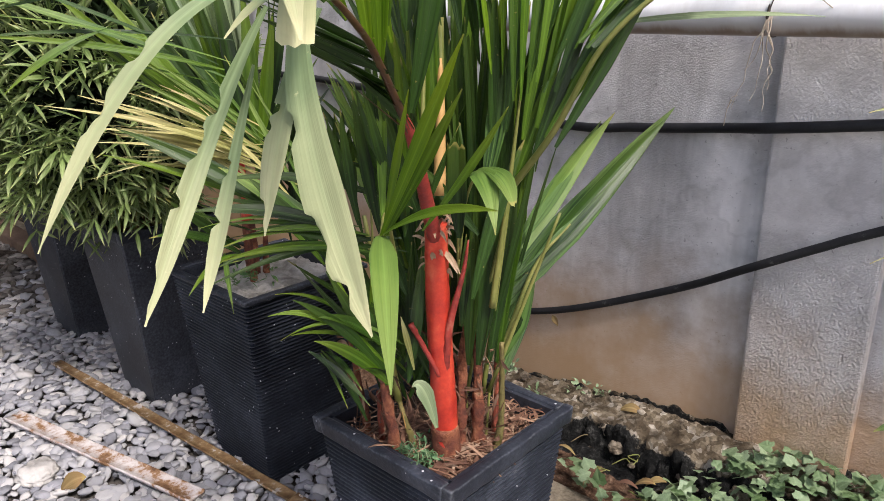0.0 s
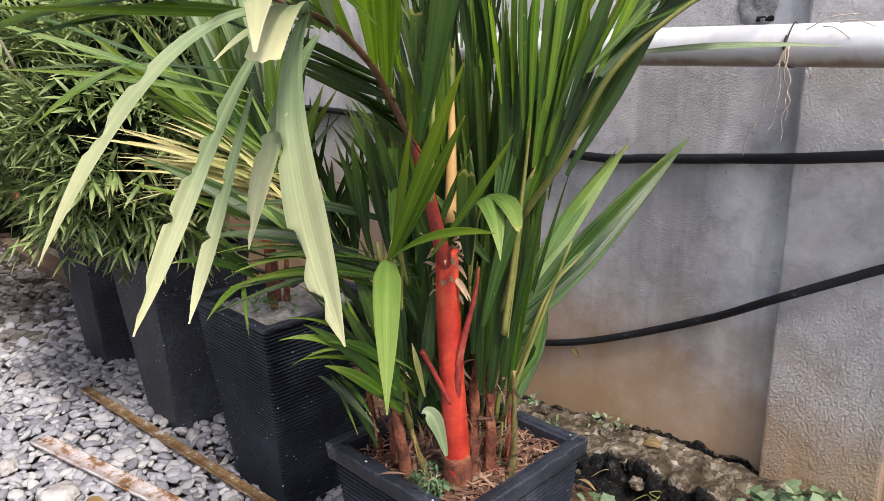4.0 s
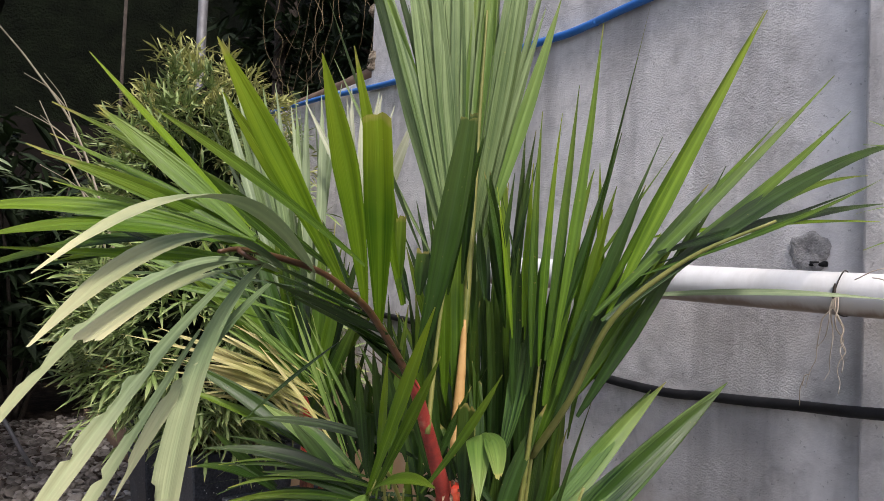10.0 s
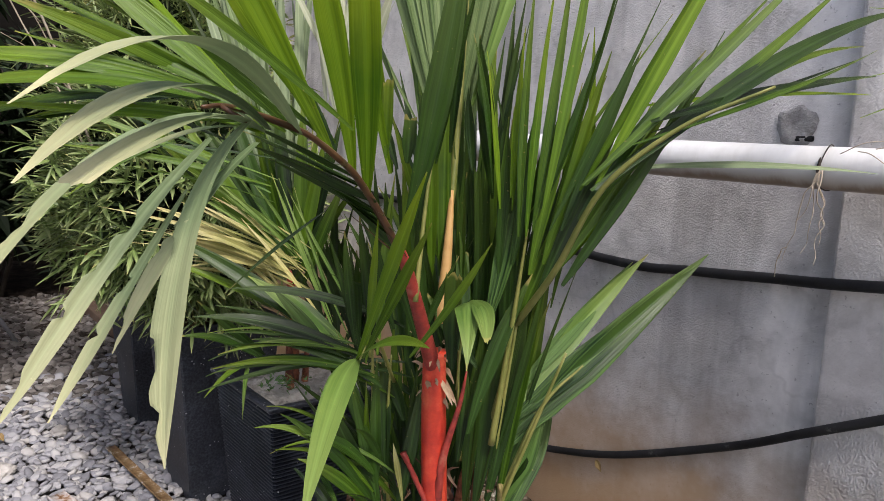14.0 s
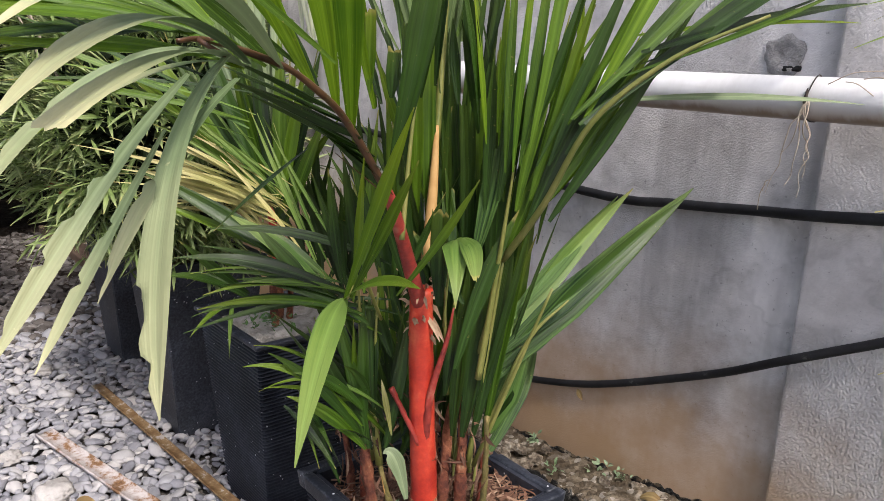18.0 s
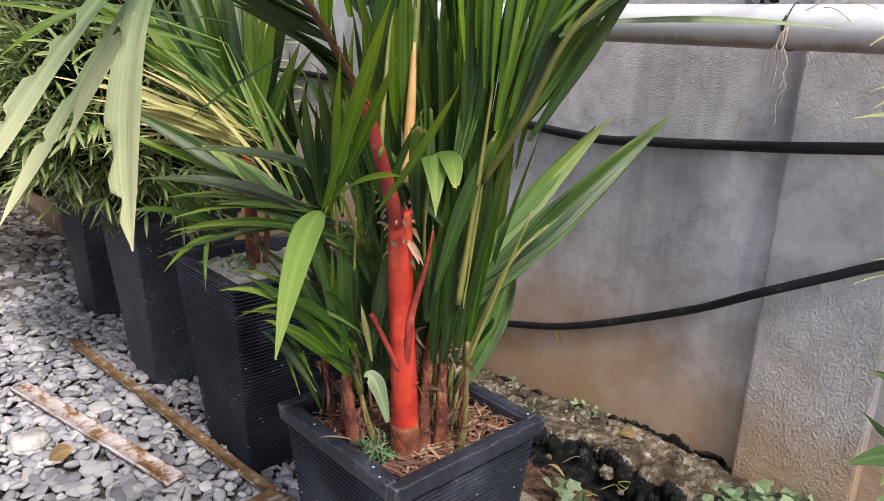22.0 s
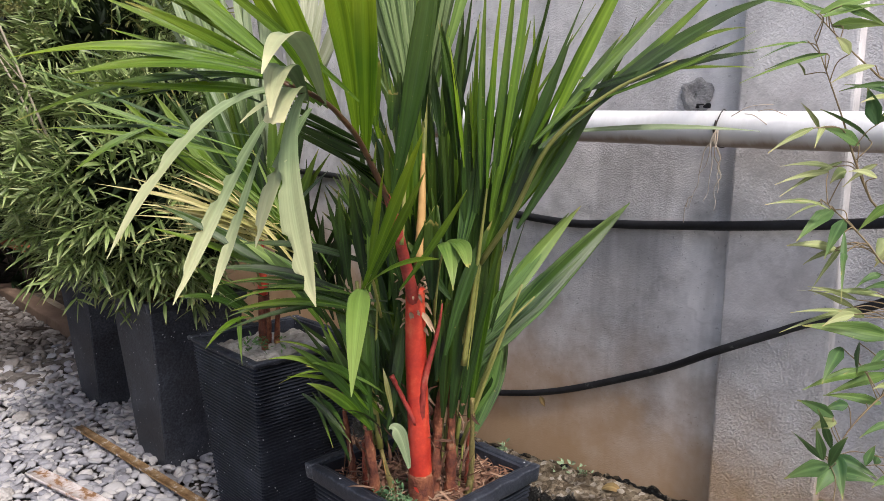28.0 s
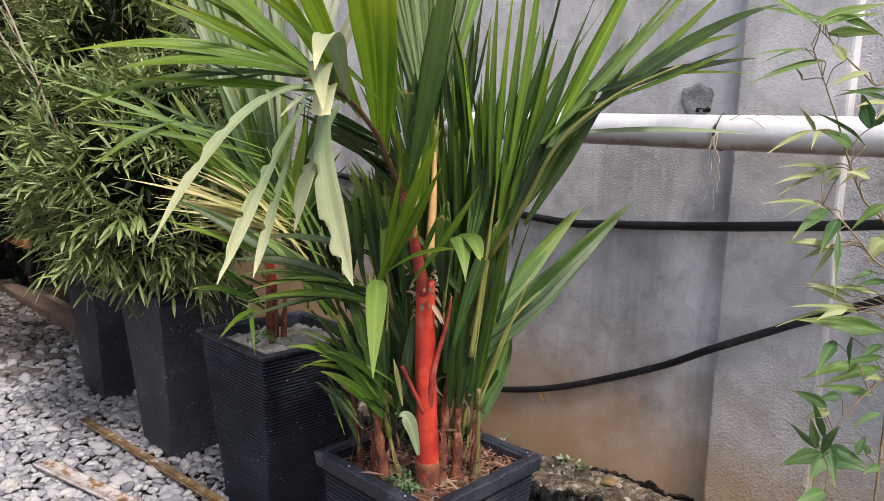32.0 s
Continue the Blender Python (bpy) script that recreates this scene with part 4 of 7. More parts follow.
RIGHT_UP = [
    (0.302, 1.45, 1.04, 0.298, 1.458, 1.415, 0.014, 0, 0),
    (0.309, 1.458, 1.041, 0.316, 1.481, 1.413, 0.014, 0, 0),
    (0.315, 1.465, 1.05, 0.332, 1.498, 1.455, 0.016, 0, 0),
    (0.33, 1.466, 1.067, 0.354, 1.521, 1.548, 0.017, 0, 0),
    (0.347, 1.471, 1.069, 0.397, 1.573, 1.576, 0.019, 0, 0),
    (0.376, 1.489, 1.112, 0.511, 1.683, 1.565, 0.021, 0, 0),
    (0.39, 1.507, 1.121, 0.513, 1.686, 1.566, 0.022, 0, 0),
    (0.385, 1.484, 1.12, 0.563, 1.784, 1.481, 0.018, 0, 0),
    (0.387, 1.487, 1.12, 0.427, 1.903, 1.462, 0.021, 0, 0),
    (0.392, 1.494, 1.113, 0.454, 2.094, 1.5, 0.024, 0, 0),
]
RIGHT_LOW = [
    (0.403, 1.492, 1.114, 0.486, 2.294, 1.471, 0.033, 0.05, 0),
    (0.426, 1.532, 1.178, 0.447, 2.25, 1.392, 0.011, 0, 0),
    (0.44, 1.549, 1.21, 0.434, 2.316, 1.351, 0.02, 0.01, 0),
    (0.33, 1.484, 1.051, 0.408, 1.596, 1.383, 0.011, 0, 0),
    (0.309, 1.487, 1.081, 0.358, 1.566, 1.392, 0.017, 0, 0),
    (0.28, 1.451, 1.095, 0.276, 1.465, 1.341, 0.011, 0, 0),
    (0.263, 1.447, 1.077, 0.241, 1.425, 1.303, 0.01, 0, 0),
    (0.32, 1.506, 0.982, 0.406, 1.664, 1.26, 0.025, 0, 0),
    (0.33, 1.52, 0.967, 0.446, 1.695, 1.313, 0.025, 0, 0),
    (0.307, 1.492, 0.948, 0.364, 1.597, 1.229, 0.025, 0, 0),
]
RIGHT_IN = [
    (0.276, 1.467, 0.994, 0.291, 1.489, 1.248, 0.022, 0, 0),
    (0.292, 1.488, 0.979, 0.322, 1.527, 1.267, 0.024, 0, 0),
    (0.312, 1.495, 0.998, 0.36, 1.556, 1.31, 0.023, 0, 0),
    (0.277, 1.489, 0.909, 0.323, 1.536, 1.115, 0.022, 0, 0),
    (0.256, 1.459, 0.975, 0.262, 1.455, 1.212, 0.019, 0, 0),
    (0.341, 1.497, 1.052, 0.393, 1.58, 1.311, 0.02, 0, 0),
    (0.362, 1.507, 1.07, 0.45, 1.651, 1.316, 0.02, 0, 0),
    (0.318, 1.467, 1.066, 0.346, 1.521, 1.332, 0.016, 0, 0),
]
LOW_RIGHT = [
    (0.232, 1.517, 0.677, 0.348, 1.887, 0.998, 0.058, 0.012, 0),
    (0.234, 1.522, 0.695, 0.344, 1.865, 0.979, 0.047, 0.008, 0),
    (0.236, 1.529, 0.723, 0.331, 1.834, 0.952, 0.043, 0, 0),
    (0.233, 1.528, 0.735, 0.239, 1.862, 0.984, 0.038, 0.008, 0),
    (0.234, 1.536, 0.769, 0.221, 1.842, 0.968, 0.031, 0.005, 0),
    (0.218, 1.526, 0.568, 0.249, 1.594, 0.774, 0.057, 0, 0),
    (0.224, 1.537, 0.598, 0.241, 1.588, 0.713, 0.033, 0, 0),
    (0.229, 1.53, 0.692, 0.279, 1.703, 0.824, 0.046, 0, 0),
]
INNER = [
    (0.225, 1.465, 0.587, 0.246, 1.489, 0.916, 0.036, 0, 0),
    (0.213, 1.453, 0.587, 0.223, 1.458, 0.871, 0.029, 0, 0),
    (0.237, 1.477, 0.587, 0.252, 1.533, 0.969, 0.032, 0, 0),
    (0.237, 1.504, 0.58, 0.254, 1.58, 1.057, 0.023, 0, 0),
    (0.237, 1.491, 0.661, 0.304, 1.518, 0.996, 0.013, 0, 0),
    (0.28, 1.355, 0.851, 0.273, 1.359, 0.986, 0.032, 0, 0.9),
    (0.235, 1.332, 0.888, 0.273, 1.364, 1.013, 0.014, 0, 0),
    (0.224, 1.423, 0.673, 0.229, 1.429, 0.831, 0.02, 0, 0),
]
MID_UP = [
    (0.259, 1.326, 1.14, 0.31, 1.338, 1.356, 0.018, 0, 0.3),
    (0.247, 1.36, 1.156, 0.26, 1.359, 1.402, 0.019, 0, 0.7),
    (0.273, 1.234, 1.145, 0.27, 1.237, 1.24, 0.018, 0, 0.9),
    (0.266, 1.272, 1.139, 0.265, 1.275, 1.199, 0.02, 0, 0.9),
    (0.251, 1.442, 1.142, 0.226, 1.422, 1.329, 0.024, 0, 0.05),
    (0.213, 1.474, 1.141, 0.235, 1.513, 1.358, 0.007, 0.01, 0),
    (0.302, 1.145, 1.15, 0.256, 1.125, 1.226, 0.013, 0, 0.8),
    (0.257, 1.293, 1.139, 0.275, 1.319, 1.21, 0.014, 0, 0.1),
    (0.267, 1.257, 1.131, 0.249, 1.24, 1.204, 0.013, 0, 0),
    (0.244, 1.323, 1.123, 0.233, 1.317, 1.234, 0.014, 0, 0.5),
    (0.224, 1.424, 1.132, 0.212, 1.417, 1.252, 0.017, 0, 0),
]
PIPE_LEAF = [
    (0.246, 1.694, 1.14, 0.515, 2.14, 1.155, 0.013, 0.012, 0),
]
LOW_LEFT = [
    (0.135, 1.303, 0.834, 0.031, 1.072, 0.905, 0.023, 0.02, 0),
    (0.132, 1.295, 0.826, 0.048, 1.071, 0.858, 0.015, 0.02, 0),
    (0.145, 1.318, 0.808, 0.07, 1.086, 0.836, 0.015, 0.02, 0),
    (0.137, 1.307, 0.839, 0.061, 1.099, 0.853, 0.012, 0.02, 0),
    (0.146, 1.327, 0.789, 0.068, 1.147, 0.871, 0.019, 0.02, 0),
    (0.163, 1.307, 0.629, 0.105, 1.136, 0.75, 0.014, 0.035, 0),
    (0.168, 1.304, 0.612, 0.124, 1.167, 0.771, 0.019, 0.02, 0),
    (0.175, 1.305, 0.595, 0.141, 1.187, 0.704, 0.021, 0.015, 0),
    (0.108, 1.199, 0.673, 0.213, 1.227, 0.606, 0.012, 0.01, 0),
    (0.157, 1.311, 0.654, 0.138, 1.199, 0.737, 0.022, 0.015, 0),
]
LOW_LEFT2 = [
    (0.157, 1.312, 0.586, 0.13, 1.327, 0.83, 0.021, 0, 0),
    (0.18, 1.339, 0.587, 0.168, 1.39, 0.801, 0.022, 0, 0),
    (0.163, 1.319, 0.586, 0.109, 1.291, 0.803, 0.023, 0, 0),
    (0.153, 1.335, 0.648, 0.118, 1.346, 0.833, 0.024, 0, 0),
    (0.155, 1.318, 0.603, 0.118, 1.234, 0.796, 0.023, 0, 0),
    (0.154, 1.324, 0.621, 0.098, 1.19, 0.819, 0.019, 0, 0),
    (0.151, 1.369, 0.727, 0.125, 1.347, 0.818, 0.024, 0, 0),
    (0.146, 1.276, 0.532, 0.127, 1.208, 0.678, 0.012, 0.01, 0),
    (0.139, 1.323, 0.655, 0.094, 1.269, 0.865, 0.023, 0, 0),
]
DARK_FAN = [
    (-0.363, 1.568, 0.651, -0.386, 1.396, 0.968, 0.025, 0.006, 0),
    (-0.325, 1.614, 0.665, -0.372, 1.408, 1.08, 0.025, 0.006, 0),
    (-0.339, 1.595, 0.699, -0.351, 1.437, 1.025, 0.025, 0.006, 0),
    (-0.339, 1.598, 0.652, -0.327, 1.469, 0.964, 0.025, 0.006, 0),
    (-0.372, 1.554, 0.701, -0.319, 1.48, 0.967, 0.025, 0.006, 0),
    (-0.387, 1.534, 0.727, -0.302, 1.495, 1.077, 0.025, 0.006, 0),
    (-0.357, 1.571, 0.736, -0.282, 1.527, 0.943, 0.025, 0.006, 0),
    (-0.326, 1.612, 0.679, -0.261, 1.551, 0.969, 0.025, 0.006, 0),
    (-0.329, 1.61, 0.67, -0.252, 1.563, 0.98, 0.025, 0.006, 0),
    (-0.378, 1.545, 0.733, -0.234, 1.586, 0.941, 0.025, 0.006, 0),
    (-0.366, 1.562, 0.696, -0.211, 1.612, 1.003, 0.025, 0.006, 0),
]
YELLOW = [
    (-0.257, 1.362, 0.912, -0.354, 1.12, 1.035, 0.0133, 0.012, 0),
    (-0.261, 1.357, 0.905, -0.356, 1.109, 0.985, 0.0133, 0.012, 0),
    (-0.265, 1.352, 0.902, -0.365, 1.096, 0.961, 0.0086, 0.01, 0),
    (-0.255, 1.361, 0.892, -0.353, 1.139, 0.973, 0.0117, 0.01, 0),
    (-0.265, 1.352, 0.898, -0.314, 1.171, 0.942, 0.0117, 0.01, 0),
    (-0.248, 1.372, 0.918, -0.336, 1.172, 1.068, 0.0086, 0.015, 0),
    (-0.24, 1.382, 0.932, -0.313, 1.227, 1.087, 0.0109, 0.01, 0),
    (-0.174, 1.398, 0.819, -0.27, 1.27, 1.013, 0.0101, 0, 0),
    (-0.153, 1.415, 0.794, -0.268, 1.33, 1.101, 0.0101, 0, 0),
    (-0.211, 1.378, 0.909, -0.316, 1.187, 1.044, 0.0101, 0.012, 0),
    (-0.235, 1.355, 0.908, -0.334, 1.122, 1.014, 0.014, 0.012, 0),
]
LOW_GREEN = [
    (-0.134, 1.401, 0.773, -0.325, 1.139, 0.984, 0.033, 0.015, 0),
    (-0.265, 1.32, 0.722, -0.279, 1.149, 0.791, 0.021, 0.02, 0),
    (-0.265, 1.32, 0.722, -0.226, 1.182, 0.683, 0.021, 0.02, 0),
    (-0.267, 1.321, 0.735, -0.28, 1.188, 0.857, 0.022, 0, 0),
    (-0.277, 1.347, 1.088, -0.444, 0.945, 1.178, 0.017, 0.015, 0),
    (-0.285, 1.337, 1.075, -0.411, 0.97, 1.14, 0.013, 0.012, 0),
    (-0.351, 1.143, 1.144, -0.375, 0.99, 1.049, 0.015, 0.012, 0),
    (-0.109, 1.398, 0.777, -0.196, 1.253, 0.914, 0.032, 0.01, 0),
    (-0.063, 1.379, 0.738, -0.142, 1.275, 0.9, 0.029, 0.01, 0),
    (-0.283, 1.336, 1.062, -0.513, 0.93, 1.234, 0.015, 0.012, 0),
]
BACK_FAN = [
    (-0.364, 1.398, 0.905, -0.518, 1.221, 1.229, 0.033, 0, 0),
    (-0.359, 1.403, 0.905, -0.497, 1.266, 1.211, 0.033, 0, 0),
    (-0.354, 1.408, 0.905, -0.481, 1.321, 1.274, 0.033, 0, 0),
    (-0.366, 1.423, 0.902, -0.458, 1.368, 1.249, 0.034, 0, 0),
    (-0.361, 1.428, 0.903, -0.422, 1.411, 1.292, 0.034, 0, 0),
    (-0.356, 1.433, 0.903, -0.376, 1.447, 1.238, 0.031, 0, 0),
    (-0.366, 1.4, 0.932, -0.495, 1.149, 1.179, 0.022, 0.01, 0),
    (-0.37, 1.394, 0.918, -0.539, 1.118, 1.242, 0.019, 0.012, 0),
    (-0.332, 1.426, 0.892, -0.311, 1.472, 1.183, 0.028, 0, 0),
    (-0.302, 1.423, 0.867, -0.23, 1.48, 1.102, 0.027, 0, 0),
]
SILVER = [
    (-0.458, 1.417, 1.054, -0.676, 1.304, 1.609, 0.025, 0, 0),
    (-0.452, 1.423, 1.054, -0.648, 1.327, 1.584, 0.025, 0, 0),
    (-0.446, 1.429, 1.054, -0.619, 1.351, 1.559, 0.025, 0, 0),
    (-0.44, 1.435, 1.054, -0.599, 1.38, 1.611, 0.025, 0, 0),
    (-0.433, 1.441, 1.054, -0.571, 1.404, 1.586, 0.025, 0, 0),
    (-0.427, 1.447, 1.055, -0.539, 1.43, 1.561, 0.025, 0, 0),
    (-0.421, 1.454, 1.055, -0.517, 1.461, 1.613, 0.025, 0, 0),
    (-0.415, 1.46, 1.055, -0.488, 1.485, 1.588, 0.025, 0, 0),
]
SILVER2 = [
    (-0.324, 1.498, 1.239, -0.385, 1.465, 1.545, 0.022, 0, 0),
    (-0.321, 1.501, 1.239, -0.366, 1.488, 1.566, 0.022, 0, 0),
    (-0.317, 1.505, 1.239, -0.339, 1.512, 1.553, 0.022, 0, 0),
    (-0.313, 1.509, 1.239, -0.307, 1.546, 1.568, 0.022, 0, 0),
    (-0.31, 1.514, 1.253, -0.212, 1.567, 1.485, 0.033, 0, 0),
    (-0.323, 1.499, 1.239, -0.282, 1.565, 1.541, 0.019, 0, 0),
]
BACK_FILL = [
    (0.121, 1.452, 0.536, 0.011, 1.405, 0.784, 0.022, 0.004, 0),
    (0.086, 1.425, 0.562, 0.018, 1.41, 0.776, 0.022, 0.004, 0),
    (0.122, 1.457, 0.546, 0.032, 1.425, 0.778, 0.022, 0.004, 0),
    (0.129, 1.46, 0.537, 0.055, 1.431, 0.73, 0.022, 0.004, 0),
    (0.107, 1.448, 0.564, 0.076, 1.454, 0.732, 0.022, 0.004, 0),
    (0.111, 1.452, 0.564, 0.069, 1.471, 0.791, 0.022, 0.004, 0),
    (0.078, 1.417, 0.565, 0.089, 1.479, 0.76, 0.022, 0.004, 0),
    (0.124, 1.469, 0.571, 0.115, 1.493, 0.726, 0.022, 0.004, 0),
    (0.138, 1.484, 0.57, 0.109, 1.517, 0.798, 0.022, 0.004, 0),
    (0.134, 1.476, 0.561, 0.144, 1.52, 0.716, 0.022, 0.004, 0),
]
BACK_FILL2 = [
    (0.033, 1.419, 0.465, -0.018, 1.409, 0.647, 0.019, 0.004, 0),
    (0.061, 1.449, 0.466, 0.002, 1.424, 0.631, 0.019, 0.004, 0),
    (0.098, 1.49, 0.469, 0.01, 1.44, 0.65, 0.019, 0.004, 0),
    (0.089, 1.48, 0.468, 0.032, 1.454, 0.623, 0.019, 0.004, 0),
    (0.03, 1.415, 0.465, 0.06, 1.48, 0.615, 0.019, 0.004, 0),
    (0.037, 1.423, 0.465, 0.061, 1.494, 0.647, 0.019, 0.004, 0),
    (0.064, 1.452, 0.467, 0.091, 1.507, 0.602, 0.019, 0.004, 0),
    (0.025, 1.41, 0.464, 0.107, 1.526, 0.605, 0.019, 0.004, 0),
]
CURLED = [
    (0.255, 1.326, 0.54, 0.231, 1.298, 0.615, 0.026, 0.03, 0),
    (0.19, 1.344, 0.613, 0.173, 1.334, 0.705, 0.011, 0.008, 0),
]
SPRAY_BRIGHT = [
    (0.728, 1.765, 1.331, 0.639, 1.712, 1.391, 0.009, -0.003, 0),
    (0.742, 1.738, 1.327, 0.829, 1.788, 1.353, 0.017, -0.003, 0),
    (0.761, 1.693, 1.314, 0.834, 1.773, 1.335, 0.012, -0.003, 0),
    (0.878, 1.776, 0.829, 0.773, 1.691, 0.842, 0.025, -0.003, 0),
    (0.737, 1.711, 1.281, 0.655, 1.643, 1.263, 0.006, -0.003, 0),
    (0.86, 1.773, 1.036, 0.823, 1.748, 0.993, 0.015, -0.003, 0),
    (0.851, 1.771, 0.769, 0.786, 1.678, 0.742, 0.017, -0.003, 0),
    (0.877, 1.764, 0.723, 0.809, 1.706, 0.733, 0.013, -0.003, 0),
]
SPRAY_PALE = [
    (0.79, 1.736, 1.262, 0.774, 1.717, 1.286, 0.014, -0.003, 0),
    (0.725, 1.745, 1.236, 0.717, 1.701, 1.259, 0.016, -0.003, 0),
    (0.773, 1.765, 1.091, 0.712, 1.712, 1.09, 0.011, -0.003, 0),
    (0.769, 1.764, 1.083, 0.718, 1.678, 1.062, 0.009, -0.003, 0),
    (0.809, 1.709, 1.086, 0.789, 1.706, 1.067, 0.016, -0.003, 0),
    (0.762, 1.743, 1.034, 0.708, 1.67, 1.03, 0.007, -0.003, 0),
    (0.788, 1.679, 1.036, 0.764, 1.604, 1.016, 0.008, -0.003, 0),
    (0.827, 1.755, 0.871, 0.78, 1.677, 0.903, 0.009, -0.003, 0),
    (0.817, 1.782, 0.856, 0.748, 1.711, 0.855, 0.008, -0.003, 0),
    (0.839, 1.711, 0.869, 0.806, 1.678, 0.85, 0.012, -0.003, 0),
]
SPRAY_PALE2 = [
    (0.835, 1.695, 0.697, 0.8, 1.692, 0.677, 0.018, -0.003, 0),
    (0.845, 1.811, 0.89, 0.775, 1.73, 0.887, 0.009, -0.003, 0),
    (0.796, 1.744, 0.964, 0.738, 1.695, 0.966, 0.013, -0.003, 0),
    (0.791, 1.757, 0.957, 0.748, 1.75, 0.93, 0.008, -0.003, 0),
    (0.768, 1.673, 1.15, 0.732, 1.6, 1.112, 0.008, -0.003, 0),
    (0.757, 1.735, 1.149, 0.741, 1.69, 1.189, 0.013, -0.003, 0),
    (0.836, 1.82, 1.2, 0.812, 1.734, 1.189, 0.01, -0.003, 0),
    (0.853, 1.831, 0.973, 0.84, 1.801, 0.942, 0.026, -0.003, 0),
    (0.842, 1.743, 1.077, 0.81, 1.717, 1.086, 0.009, -0.003, 0),
    (0.889, 1.753, 0.756, 0.878, 1.696, 0.764, 0.009, -0.003, 0),
]
SPRAY_DARK = [
    (0.808, 1.765, 1.126, 0.777, 1.685, 1.15, 0.018, -0.003, 0),
    (0.831, 1.759, 1.157, 0.809, 1.775, 1.214, 0.02, -0.003, 0),
    (0.785, 1.75, 1.024, 0.765, 1.653, 0.979, 0.019, -0.003, 0),
    (0.817, 1.751, 0.804, 0.815, 1.672, 0.761, 0.017, -0.003, 0),
    (0.831, 1.689, 0.708, 0.781, 1.675, 0.725, 0.016, -0.003, 0),
    (0.82, 1.7, 0.63, 0.785, 1.641, 0.686, 0.013, -0.003, 0),
    (0.826, 1.677, 0.64, 0.818, 1.654, 0.696, 0.012, -0.003, 0),
    (0.84, 1.659, 0.64, 0.784, 1.64, 0.605, 0.021, -0.003, 0),
    (0.842, 1.652, 0.643, 0.861, 1.658, 0.694, 0.019, -0.003, 0),
    (0.826, 1.718, 0.61, 0.82, 1.681, 0.577, 0.023, -0.003, 0),
    (0.828, 1.748, 0.595, 0.887, 1.762, 0.592, 0.019, -0.003, 0),
]
SPRAY_DARK2 = [
    (0.862, 1.783, 0.607, 0.865, 1.821, 0.631, 0.012, -0.003, 0),
    (0.837, 1.826, 1.175, 0.814, 1.831, 1.159, 0.014, -0.003, 0),
    (0.837, 1.806, 1.22, 0.772, 1.765, 1.209, 0.007, -0.003, 0),
    (0.848, 1.806, 0.921, 0.824, 1.766, 0.901, 0.011, -0.003, 0),
    (0.892, 1.765, 0.695, 0.859, 1.736, 0.668, 0.009, -0.003, 0),
    (0.884, 1.766, 0.789, 0.844, 1.666, 0.786, 0.013, -0.003, 0),
    (0.875, 1.803, 0.801, 0.857, 1.741, 0.778, 0.013, -0.003, 0),
    (0.733, 1.722, 1.285, 0.67, 1.672, 1.251, 0.008, -0.003, 0),
    (0.819, 1.705, 0.963, 0.833, 1.646, 0.938, 0.008, -0.003, 0),
    (0.908, 1.722, 0.621, 0.891, 1.699, 0.61, 0.012, -0.003, 0),
    (0.845, 1.68, 0.569, 0.819, 1.612, 0.558, 0.019, -0.003, 0),
]
FRONT_BLADES = [
    (0.255, 1.414, 0.732, 0.289, 1.498, 0.98, 0.026, 0.012, 0),
    (0.255, 1.442, 0.903, 0.254, 1.489, 1.122, 0.034, 0, 0),
    (0.19, 1.413, 0.898, 0.17, 1.459, 1.127, 0.019, 0, 0),
    (0.199, 1.281, 0.862, 0.165, 1.324, 1.12, 0.016, 0, 0),
]


palm = thing("palm", (0.19, 1.42, 0.40), "red-stemmed palm with arching green fronds in the ribbed planter", "palm")
part("stem", tube(spline([(0.191, 1.416, 0.385), (0.193, 1.412, 0.5), (0.197, 1.402, 0.6), (0.202, 1.39, 0.72), (0.21, 1.38, 0.8), (0.214, 1.375, 0.857)], 40), lambda t: 0.0235 - 0.006 * t, 20, wobble=0.06), REDSTEM, palm, "glossy bright red crownshaft")
part("stem_foot", tube(spline([(0.19, 1.417, 0.38), (0.191, 1.416, 0.43), (0.192, 1.413, 0.482)], 14), lambda t: 0.0285 - 0.0045 * t, 18, wobble=0.12), BROWNSTEM, palm, "brown ringed foot of the red stem")
part("leaf_stalk", tube(spline([(0.214, 1.374, 0.83), (0.24, 1.325, 0.92), (0.266, 1.277, 1.003), (0.277, 1.252, 1.035)], 28), lambda t: 0.0125 - 0.0065 * t, 12), DULLRED, palm, "deep red leaf stalk rising from the crownshaft")
part("side_shoot", tube(spline([(0.205, 1.388, 0.59), (0.192, 1.366, 0.645), (0.181, 1.348, 0.69)], 14), lambda t: 0.0046 - 0.0012 * t + 0.0014 * (t > 0.85), 10, wobble=0.4), DULLRED, palm, "short broken red side shoot")
part("side_shoot", tube(spline([(0.205, 1.40, 0.58), (0.224, 1.392, 0.68), (0.243, 1.405, 0.775), (0.25, 1.41, 0.83)], 14), lambda t: 0.0085 - 0.007 * t, 10, wobble=0.1), DULLRED, palm, "slim dull red stalk pressed to the stem")
part("spear_stalk", tube(spline([(0.213, 1.385, 0.90), (0.208, 1.396, 1.02), (0.2, 1.405, 1.1)], 10), lambda t: 0.0105 - 0.007 * t, 10), OCHRE, palm, "ochre leaf sheath")
rq = random.Random(3)
